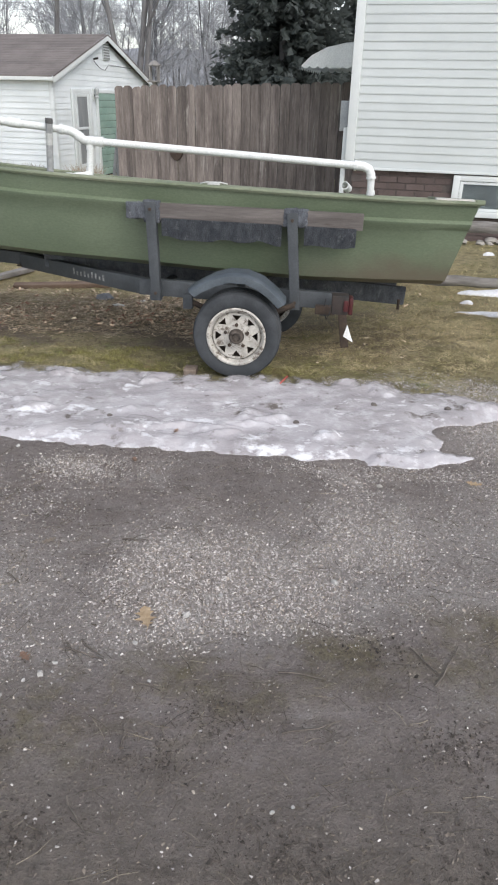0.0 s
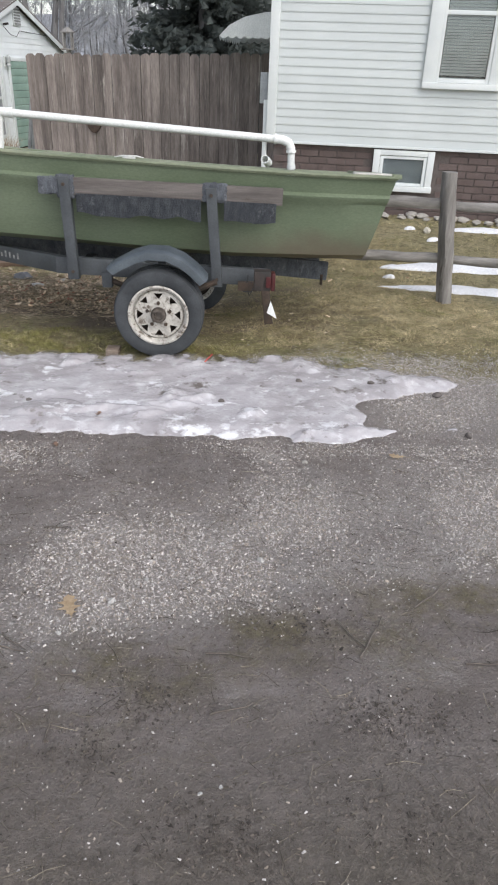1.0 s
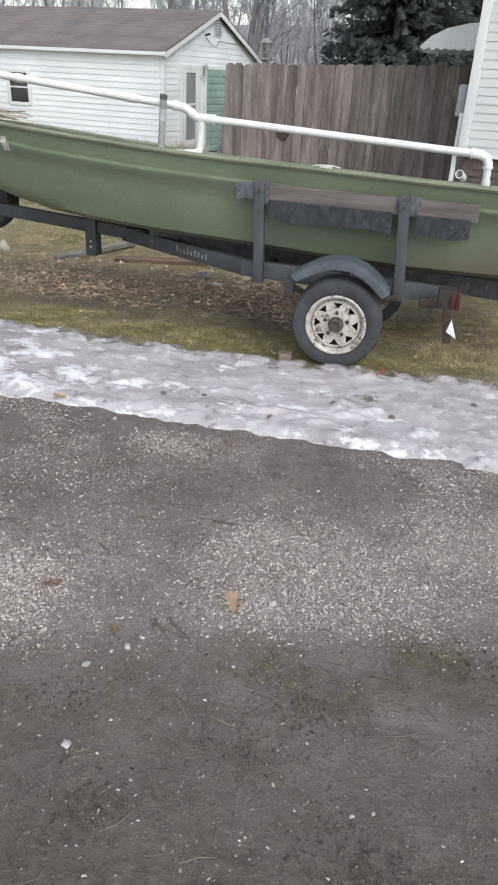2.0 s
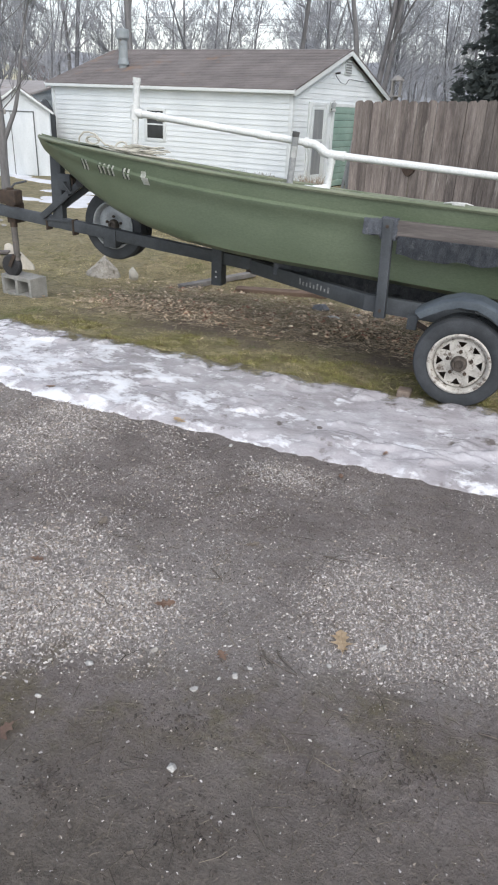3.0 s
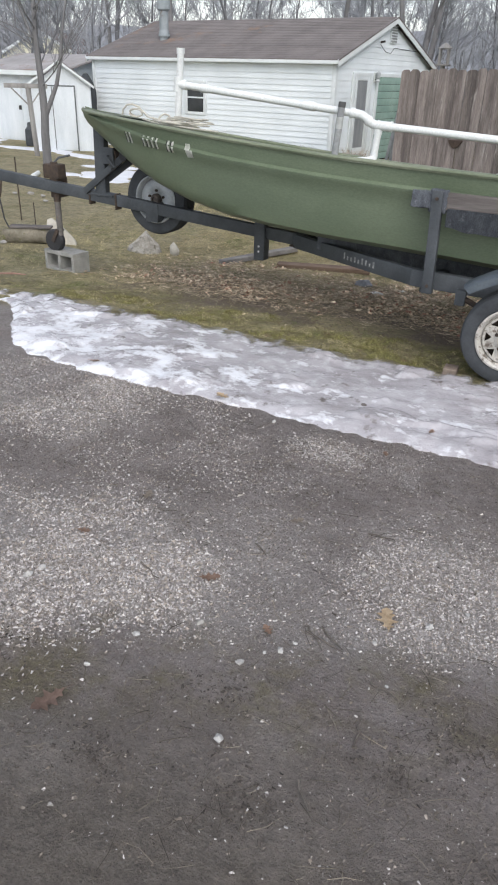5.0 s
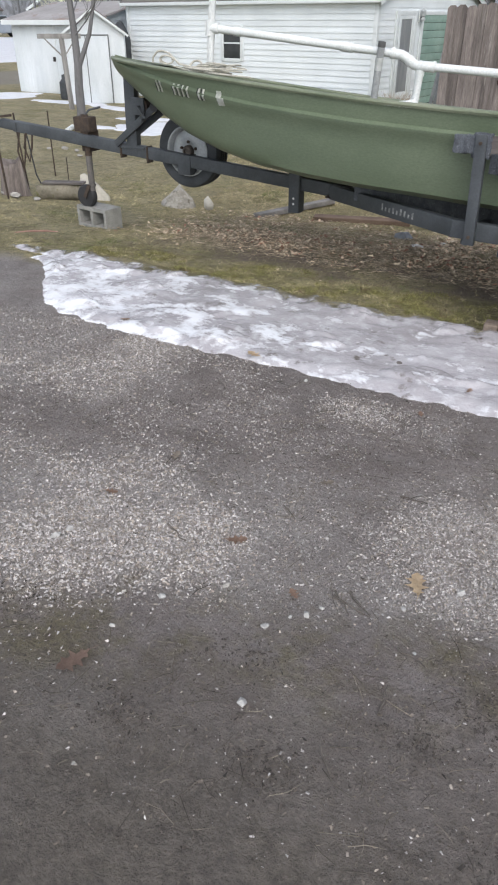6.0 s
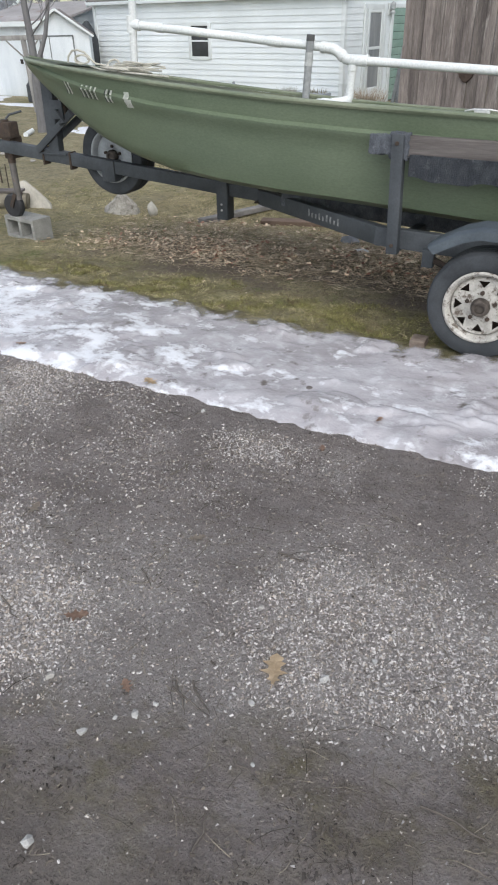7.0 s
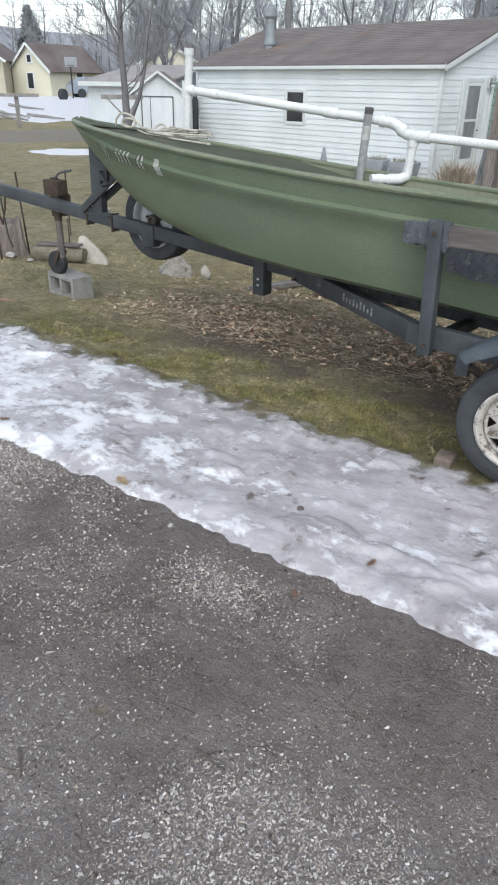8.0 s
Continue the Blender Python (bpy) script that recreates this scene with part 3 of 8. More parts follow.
part("transom_cap", bar((1.012, BOAT_Y - 0.875, 1.063), (1.012, BOAT_Y + 0.875, 1.063 - HEEL * 1.74), 0.055, 0.028, bevel=0.008), RIM_PAINT, boat, "worn pale cap on the stern")
part("transom_plate", bar((0.76, BOAT_Y - 0.865, 1.075), (0.98, BOAT_Y - 0.845, 1.069), 0.045, 0.010, bevel=0.003), mat("bare_plate", (0.42, 0.41, 0.38), (0.55, 0.53, 0.5), 12, 0.5, 0.2), boat, "bare scuffed plate on the rim")
bm = bmesh.new()
for z0, z1, wy in ((0.60, 1.085, 0.30),):
    bm = box((0.915, BOAT_Y - wy, z0 - 0.05), (0.935, BOAT_Y + wy, z1 - 0.16), 0.004, None, bm)
part("motor_board", bm, mat("wet_ply", (0.12, 0.09, 0.06), (0.2, 0.15, 0.1), 8, 0.8), boat)
# foredeck, floor and benches
bm = bmesh.new()
prev = None
for x in np.linspace(-0.55, -3.87, 46):
    b, s = at_station(x, HALF) - 0.028, at_station(x, SHEER) - 0.026 - 0.060 * float(smooth_step(-2.6, -1.9, x))
    row = [bm.verts.new((x, BOAT_Y + b * f, heel(x, b * f, s + 0.020 * (1 - f * f)))) for f in np.linspace(-1, 1, 9)]
    if prev:
        for i in range(8):
            bm.faces.new((prev[i], prev[i + 1], row[i + 1], row[i]))
    prev = row
bmesh.ops.solidify(bm, geom=bm.faces, thickness=0.012)
part("foredeck", bm, GREEN_IN, boat, "faded grey-green foredeck")
bm = bmesh.new()
prev = None
for x in np.linspace(-3.50, -3.965, 10):
    b, s = max(at_station(x, HALF) - 0.006, 0.004), at_station(x, SHEER) + 0.001
    row = [bm.verts.new((rake(x, s), BOAT_Y + b * f, heel(x, b * f, s))) for f in (-1, 0, 1)]
    if prev:
        for i in range(2):
            bm.faces.new((prev[i], prev[i + 1], row[i + 1], row[i]))
    prev = row
bmesh.ops.solidify(bm, geom=bm.faces, thickness=0.008)
part("bow_plate", bm, RIM_PAINT, boat, "small worn plate closing the bow")
bm = bmesh.new()
prev = None
for x in np.linspace(0.9, -2.6, 20):
    b, z = at_station(x, CHINE_B) - 0.02, at_station(x, CHINE_Z) + 0.06
    row = [bm.verts.new((x, BOAT_Y - b, heel(x, -b, z))), bm.verts.new((x, BOAT_Y + b, heel(x, b, z)))]
    if prev:
        bm.faces.new((prev[0], prev[1], row[1], row[0]))
    prev = row
bmesh.ops.solidify(bm, geom=bm.faces, thickness=0.02)
part("floor_board", bm, GREEN_IN, boat)
for x0 in (0.30,):
    b = at_station(x0, HALF) - 0.075
    part("bench", bar((x0, BOAT_Y - b, heel(x0, -b, 0.90)), (x0, BOAT_Y + b, heel(x0, b, 0.90)), 0.32, 0.035, bevel=0.008), GREEN_IN, boat)
b = at_station(-0.60, HALF) - 0.05
part("deck_bulkhead", bar((-0.60, BOAT_Y - b + 0.1, heel(-0.60, -b, 0.84)), (-0.60, BOAT_Y + b - 0.1, heel(-0.60, b, 0.84)), 0.02, 0.36), GREEN_IN, boat)


def hull_point(x, z, out=0.003):
    """A place on the near side of the hull."""
    pts = hull_ring(x, 0)
    y = float(np.interp(z, [p[1] for p in pts], [p[0] for p in pts]))
    return Vector((rake(x, z), BOAT_Y - y - out, heel(x, -y, z)))


def hull_plate(x0, x1, z0, z1, out=0.003, slant=0.0):
    bm = bmesh.new()
    n = 3
    grid = [[bm.verts.new(hull_point(x0 + (x1 - x0) * i / n + slant * (j / n - 0.5), z0 + (z1 - z0) * j / n, out)) for j in range(n + 1)] for i in range(n + 1)]
    for i in range(n):
        for j in range(n):
            bm.faces.new((grid[i][j], grid[i + 1][j], grid[i + 1][j + 1], grid[i][j + 1]))
    bmesh.ops.solidify(bm, geom=bm.faces, thickness=0.0015)
    return bm


DECAL = mat("pale_decal", (0.62, 0.64, 0.58), (0.72, 0.73, 0.68), 20, 0.5, bump=0.05, spot=(0.11, 0.15, 0.07), spot_scale=45, spot_at=0.60)
DECAL_DARK = mat("decal_shadow", (0.03, 0.035, 0.03), (0.05, 0.055, 0.05), 20, 0.5, bump=0.05)
# registration marks, as plain bars
for k, xa in enumerate((-3.26, -3.22, -3.07, -3.025, -2.98, -2.935, -2.82, -2.78)):
    zc = at_station(xa, SHEER) - 0.118
    part("registration_bar", hull_plate(xa, xa + 0.011, zc - 0.040, zc + 0.032, 0.0035, 0.008), DECAL_DARK, boat, "plain mark in place of a number")
    part("registration_bar", hull_plate(xa + 0.012, xa + 0.031, zc - 0.038, zc + 0.032, 0.0045, 0.008), DECAL, boat)
zc = at_station(-2.62, SHEER) - 0.115
part("sticker", hull_plate(-2.635, -2.575, zc - 0.05, zc - 0.005, 0.004), DECAL, boat, "half-torn pale sticker")
part("sticker", hull_plate(-2.645, -2.60, zc - 0.005, zc + 0.035, 0.004), DECAL, boat)
# cleat on the near rim
bm = sweep([(-0.58, 4.10, 1.122), (-0.54, 4.10, 1.129), (-0.46, 4.10, 1.129), (-0.42, 4.10, 1.122)], [0.003, 0.005, 0.005, 0.003], 8)
box((-0.535, 4.085, 1.105), (-0.465, 4.115, 1.127), 0.003, None, bm)
part("cleat", bm, mat("dull_alloy", (0.5, 0.5, 0.48), (0.62, 0.62, 0.6), 15, 0.35, 0.8), boat, "dull alloy cleat on the rim")
part("drain_hook", bar((0.885, 4.72, 0.56), (0.92, 4.72, 0.50), 0.03, 0.02, bevel=0.004), mat("rusty_iron", (0.06, 0.035, 0.022), (0.14, 0.07, 0.035), 14, 0.85, 0.2, bump=0.4), boat)

# ---- white pipe rail on the far side of the boat ----
rail = thing("pipe_rail", (-1.0, 5.85, 1.05), "white plastic pipe handrail fixed along the boat's far side", "railing")
R_P = 0.0285


def pipe(name, pts, r=R_P, label=""):
    return part(name, sweep(pts, r, 16), WHITE_PVC, rail, label, smooth=50)


T0, T1 = Vector((-3.405, 5.57, 1.475)), Vector((-1.90, 5.83, 1.308))
pipe("upright", [(-3.425, 5.57, 1.08), (-3.375, 5.57, 1.72)])
pipe("cap", [(-3.378, 5.57, 1.695), (-3.375, 5.57, 1.737)], 0.034)
pipe("tee", [(-3.410, 5.57, 1.42), (-3.401, 5.57, 1.53)], 0.037)
pipe("tee_branch", [T0, T0.lerp(T1, 0.045)], 0.037)
pipe("pipe", [T0.lerp(T1, 0.02), T0.lerp(T1, 0.72)])
pipe("coupling", [T0.lerp(T1, 0.13), T0.lerp(T1, 0.17)], 0.0335)
pipe("coupling", [T0.lerp(T1, 0.70), T0.lerp(T1, 0.765)], 0.035)
pipe("pipe", [T0.lerp(T1, 0.74), T1])
pipe("elbow", [T0.lerp(T1, 0.97), (-1.885, 5.832, 1.303), (-1.85, 5.84, 1.285), (-1.815, 5.845, 1.258)], 0.0345)
pipe("elbow", [(-1.822, 5.845, 1.264), (-1.79, 5.85, 1.24), (-1.755, 5.853, 1.232), (-1.70, 5.855, 1.229)], 0.0345)
pipe("tee", [(-1.75, 5.853, 1.232), (-1.63, 5.857, 1.227)], 0.036)
for p, q in ((T0.lerp(T1, 0.955), T0.lerp(T1, 0.975)), ((-1.833, 5.844, 1.272), (-1.806, 5.847, 1.252)), ((-1.752, 5.853, 1.2325), (-1.735, 5.854, 1.2315)), ((-1.645, 5.857, 1.2275), (-1.628, 5.857, 1.2265)), ((0.383, 5.86, 1.1105), (0.400, 5.86, 1.1095)), ((0.5225, 5.86, 1.030), (0.5235, 5.86, 1.014))):
    pipe("collar", [p, q], 0.0395)
pipe("foot", [(-1.735, 5.855, 1.23), (-1.755, 5.85, 0.98)])
pipe("foot_collar", [(-1.738, 5.855, 1.205), (-1.741, 5.854, 1.165)], 0.034)
pipe("elbow", [(-1.753, 5.851, 1.02), (-1.757, 5.845, 0.985), (-1.79, 5.81, 0.968), (-1.85, 5.75, 0.966)], 0.034)
pipe("pipe", [(-1.84, 5.76, 0.966), (-1.93, 5.67, 0.973)])
pipe("coupling", [(-1.87, 5.73, 0.967), (-1.90, 5.70, 0.970)], 0.034)
pipe("pipe", [(-1.66, 5.856, 1.228), (0.43, 5.86, 1.108)])
pipe("elbow", [(0.385, 5.86, 1.111), (0.455, 5.86, 1.105), (0.50, 5.86, 1.086), (0.52, 5.86, 1.046), (0.523, 5.86, 1.016)], 0.0345)
pipe("foot", [(0.523, 5.86, 1.03), (0.532, 5.86, 0.83)])
pipe("foot_collar", [(0.529, 5.86, 0.925), (0.531, 5.86, 0.895)], 0.034)
bm = lathe([(0.031, -0.10), (0.031, 0.0), (0.025, 0.0), (0.025, -0.095), (0.031, -0.10)], (0, 0, 0), "y", 20)
bmesh.ops.transform(bm, matrix=Matrix.Translation((0.31, 5.62, 0.985)) @ pose(0, 0, 0, 20, 0, 160), verts=bm.verts)
part("rod_holder", bm, WHITE_PVC, rail, "open end of a pipe socket")
part("stake", sweep([(-2.0625, 5.767, 0.93), (-2.025, 5.757, 1.385)], 0.027, 14), mat("grey_stake", (0.22, 0.23, 0.23), (0.33, 0.34, 0.34), 18, 0.7, bump=0.3, fine=90), rail, "grey weathered stake with a pale band")
part("stake_band", sweep([(-2.0405, 5.761, 1.20), (-2.0335, 5.759, 1.285)], 0.0285, 14), mat("stake_band", (0.36, 0.37, 0.36), (0.46, 0.47, 0.46), 14, 0.6), rail)
part("stake_top", sweep([(-2.028, 5.758, 1.355), (-2.024, 5.757, 1.392)], 0.029, 14), mat("dark_tape", (0.06, 0.06, 0.06), (0.10, 0.10, 0.10), 9, 0.6), rail)

# ---- coiled rope on the foredeck ----
rs = random.Random(4)
pts = []
for i in range(150):
    a = i * 0.33
    r = 0.098 + 0.042 * math.sin(i * 0.11) + rs.uniform(-0.014, 0.014)
    pts.append((-3.17 + r * 1.45 * math.cos(a) + i * 0.0011, 5.10 + r * math.sin(a), 1.204 - 0.106 * r * math.sin(a) + 0.020 * math.sin(i * 0.23) + 0.0002 * i))
coil = thing("mooring_rope", (-3.25, 5.24, 1.17), "tangled pale mooring rope lying on the foredeck", "rope")
part("coil", sweep(pts, 0.0055, 7), ROPE, coil)
pts = [(-3.26 + 0.050 * math.cos(a), 5.10 + 0.02 * math.sin(a), 1.232 + 0.035 * math.sin(a)) for a in np.linspace(0, 7.5, 26)]
part("loop", sweep(pts, 0.0075, 7), ROPE, coil)
pts = [(-3.30, 5.10, 1.225), (-3.38, 5.05, 1.245), (-3.45, 5.03, 1.315), (-3.50, 5.02, 1.330), (-3.55, 5.02, 1.325), (-3.59, 5.02, 1.29), (-3.60, 5.02, 1.25)]
part("loop", sweep(pts, 0.007, 7), ROPE, coil)
pts = [(-3.45, 5.08, 1.225), (-3.3, 5.0, 1.212), (-3.0, 4.97, 1.192), (-2.7, 4.94, 1.178)]
part("loose_end", sweep(pts, 0.0065, 7), ROPE, coil)
pts = [(-3.47 + 0.05 * math.cos(a), 5.02 + 0.02 * math.sin(a * 1.3), 1.272 + 0.028 * math.sin(a)) for a in np.linspace(0, 11, 30)]
part("knot", sweep(pts, 0.006, 7), ROPE, coil)

# ---- the trailer ----
STEEL = mat("trailer_grey_paint", (0.044, 0.050, 0.056), (0.074, 0.082, 0.090), 5, 0.5, bump=0.1, fine=80, spot=(0.10, 0.066, 0.045), spot_scale=9, spot_at=0.68)
RUST = mat("rust", (0.042, 0.033, 0.028), (0.078, 0.056, 0.042), 22, 0.9, bump=0.5, fine=120)
TYRE = mat("old_tyre", (0.030, 0.034, 0.038), (0.055, 0.060, 0.066), 6, 0.75, bump=0.2, fine=120, spot=(0.09, 0.082, 0.07), spot_scale=4, spot_at=0.68)
RIM_WHITE = mat("white_rim_rusting", (0.34, 0.325, 0.295), (0.50, 0.48, 0.44), 14, 0.5, bump=0.12, fine=90, spot=(0.115, 0.092, 0.075), spot_scale=24, spot_at=0.53, grainy=0.3)
RIM_GREY = mat("grey_rim", (0.30, 0.32, 0.33), (0.42, 0.44, 0.45), 8, 0.45, 0.3, spot=(0.12, 0.09, 0.07), spot_scale=9, spot_at=0.64)
CARPET = mat("black_carpet", (0.070, 0.076, 0.088), (0.125, 0.137, 0.155), 18, 1.0, bump=0.9, fine=150, spot=(0.19, 0.20, 0.22), spot_scale=30, spot_at=0.58, stretch=(1.2, 1, 0.7), grainy=0.45)
OLD_WOOD = mat("weathered_board", (0.082, 0.072, 0.067), (0.165, 0.148, 0.140), 6, 0.85, bump=0.45, fine=45, stretch=(0.25, 2, 3), spot=(0.07, 0.055, 0.045), spot_scale=5, spot_at=0.62)

trailer = thing("boat_trailer", (-0.33, 4.82, 0.0), "grey-painted single-axle boat trailer parked on the grass", "trailer")
RY, FY = 4.15, 5.50   # near and far side rail
TY = 5.06             # tongue
SAG = 0.105           # the far side stands lower


def low(y):
    return -SAG * (y - RY) / (FY - RY)


# tongue runs back to the joint of the two arms
part("tongue", bar((-5.19, TY, 0.712), (-1.92, TY, 0.437), 0.06, 0.092, bevel=0.006), STEEL, trailer)
for y in (RY, FY):
    sg = 1 if y > TY else -1
    part("frame_arm", bar((-2.06, TY + sg * 0.05, 0.452 + low(TY) * 0.1), (-0.93, y, 0.505 + low(y)), 0.05, 0.10, bevel=0.006), STEEL, trailer)
    part("side_rail", bar((-0.97, y, 0.508 + low(y)), (0.30, y, 0.464 + low(y)), 0.05, 0.10, bevel=0.006), STEEL, trailer)
for x, z in ((-0.88, 0.45), (-0.45, 0.42), (0.18, 0.40)):
    part("cross_member", bar((x, RY, z), (x, FY, z - SAG), 0.06, 0.06, bevel=0.006), STEEL, trailer)
part("joint_plate", box((-2.10, TY - 0.085, 0.405), (-1.86, TY + 0.085, 0.415), 0.003), RUST, trailer)
# leg and roller under the keel
cr = part("cradle", bar((-2.365, TY - 0.055, 0.262), (-2.365, TY - 0.055, 0.56), 0.085, 0.012, bevel=0.003, up=(0, 1, 0)), STEEL, trailer)
part("cradle_web", bar((-2.325, TY - 0.01, 0.262), (-2.325, TY - 0.01, 0.56), 0.012, 0.09, bevel=0.003, up=(0, 1, 0)), STEEL, cr)
for zz in (0.33, 0.37):
    part("bolt", sweep([(-2.365, TY - 0.068, zz), (-2.365, TY - 0.05, zz)], 0.008, 6), MATS["bare_galvanised"] if "bare_galvanised" in MATS else mat("bare_galvanised", (0.45, 0.46, 0.46), (0.6, 0.6, 0.6), 12, 0.5, 0.7), cr)
part("cradle_roller", sweep([(-2.36, TY - 0.12, 0.60), (-2.36, TY + 0.12, 0.60)], 0.03, 16), mat("black_rubber", (0.02, 0.02, 0.022), (0.035, 0.035, 0.038), 10, 0.6), trailer)
part("keel_strut", bar((-1.90, 5.02, 0.50), (-1.60, 4.90, 0.525), 0.014, 0.014), MATS["bare_galvanised"], trailer, "pale galvanised strut")
part("brake_line", sweep([(-2.05, TY - 0.06, 0.45), (-1.92, TY - 0.09, 0.40), (-1.78, TY - 0.13, 0.37), (-1.65, TY - 0.22, 0.38), (-1.50, TY - 0.40, 0.43)], 0.005, 6), MATS["black_rubber"], trailer)
# carpeted bunks under the hull
for y in (4.78, 5.28):
    sink = 0.08 * (y - 4.78)
    part("bunk", bar((-1.80, y, 0.52 - sink), (0.74, y, 0.36 - sink), 0.045, 0.125, bevel=0.01), CARPET, trailer, "black carpeted bunk board")
part("bunk_bolt", sweep([(-0.52, 4.755, 0.40), (-0.52, 4.755, 0.34)], 0.012, 8), RUST, trailer)
part("bunk_bolt", sweep([(0.70, 4.755, 0.34), (0.70, 4.755, 0.27)], 0.010, 8), RUST, trailer)
def shaggy(lo, hi):
    """A carpet-wrapped block with a worn uneven nap."""
    bm = box(lo, hi, 0.012)
    bmesh.ops.subdivide_edges(bm, edges=[e for e in bm.edges if e.calc_length() > 0.02], cuts=5, use_grid_fill=True)
    for v in bm.verts:
        v.co += Vector((noise.noise(v.co * 55), noise.noise(v.co * 50 + Vector((9, 0, 0))) * 0.6, noise.noise(v.co * 45 + Vector((0, 9, 0))) * 1.3)) * 0.009
    return bm


# upright guides with a weathered plank and carpet
for sg in (-1, 1):
    gy = BOAT_Y + sg * 0.985
    drop_far = 0.15 if sg > 0 else 0.0   # the far guides stand lower with the heel
    for xb, xt, zb, zt in ((-0.845, -0.862, 0.45, 1.02), (-0.002, -0.045, 0.43, 0.985)):
        zb, zt = zb - drop_far, zt - drop_far
        post = part("guide_post", bar((xb, gy, zb), (xt, gy, zt), 0.012, 0.058, bevel=0.003, up=(1, 0, 0)), STEEL, trailer)
        part("post_flange", bar((xb + 0.026, gy - sg * 0.02, zb), (xt + 0.026, gy - sg * 0.02, zt), 0.045, 0.008, up=(1, 0, 0)), STEEL, post)
        for f in (0.08, 0.93):
            part("bolt", sweep([(xb + (xt - xb) * f, gy + sg * 0.016, zb + (zt - zb) * f), (xb + (xt - xb) * f, gy - sg * 0.01, zb + (zt - zb) * f)], 0.010, 6), RUST, post)
    py = gy - sg * 0.033
    part("guide_plank", bar((-0.86, py, 0.968 - drop_far), (0.36, py, 0.945 - drop_far), 0.036, 0.092, bevel=0.005), OLD_WOOD, trailer, "weathered bare plank with grey grain")
    # torn carpet hanging below the plank
    for xa, xe, drop in ((-0.80, -0.10, 0.115), (0.03, 0.325, 0.105)):
        bm = bmesh.new()
        n = 26
        rows = []
        for i in range(n + 1):
            x = xa + (xe - xa) * i / n
            zt = 0.968 - drop_far - (x + 0.86) / 1.22 * 0.023 - 0.035
            d = drop * (0.75 + 0.45 * float(fbm(x, sg * 3.0, 9, 3, 2)))
            rows.append([bm.verts.new((x, py + sg * (0.022 + 0.004 * float(fbm(x, k, 14, 2, 1))), zt - d * k / 3)) for k in range(4)])
        for r, s in zip(rows, rows[1:]):
            for k in range(3):
                bm.faces.new((r[k], r[k + 1], s[k + 1], s[k]))
        bmesh.ops.solidify(bm, geom=bm.faces, thickness=0.012)
        part("carpet", bm, CARPET, trailer, "torn black carpet on the plank")
    part("carpet_end", shaggy((-1.005, py - 0.030, 0.925 - drop_far), (-0.87, py + 0.026, 1.012 - drop_far)), CARPET, trailer, "carpet-wrapped plank end")
    part("carpet_wrap", shaggy((-0.095, py - 0.024, 0.905 - drop_far), (0.045, py + 0.022, 1.005 - drop_far)), CARPET, trailer)
    part("carpet_wrap", shaggy((-0.905, py - 0.026, 0.905 - drop_far), (-0.805, py + 0.022, 1.025 - drop_far)), CARPET, trailer)
# axle, springs
part("axle", sweep([(-0.33, 4.02, 0.285), (-0.22, 5.60, 0.11)], 0.028, 14), RUST, trailer, "rusty axle tube")
for y in (RY, FY):
    part("leaf_spring", sweep([(-0.66, y, 0.43 + low(y)), (-0.5, y, 0.36 + low(y)), (-0.33, y, 0.335 + low(y)), (-0.16, y, 0.36 + low(y)), (0.0, y, 0.43 + low(y))], 0.018, 8), RUST, trailer)
    part("spring_hanger", box((-0.69, y - 0.025, 0.38 + low(y)), (-0.63, y + 0.025, 0.47 + low(y)), 0.004), STEEL, trailer)


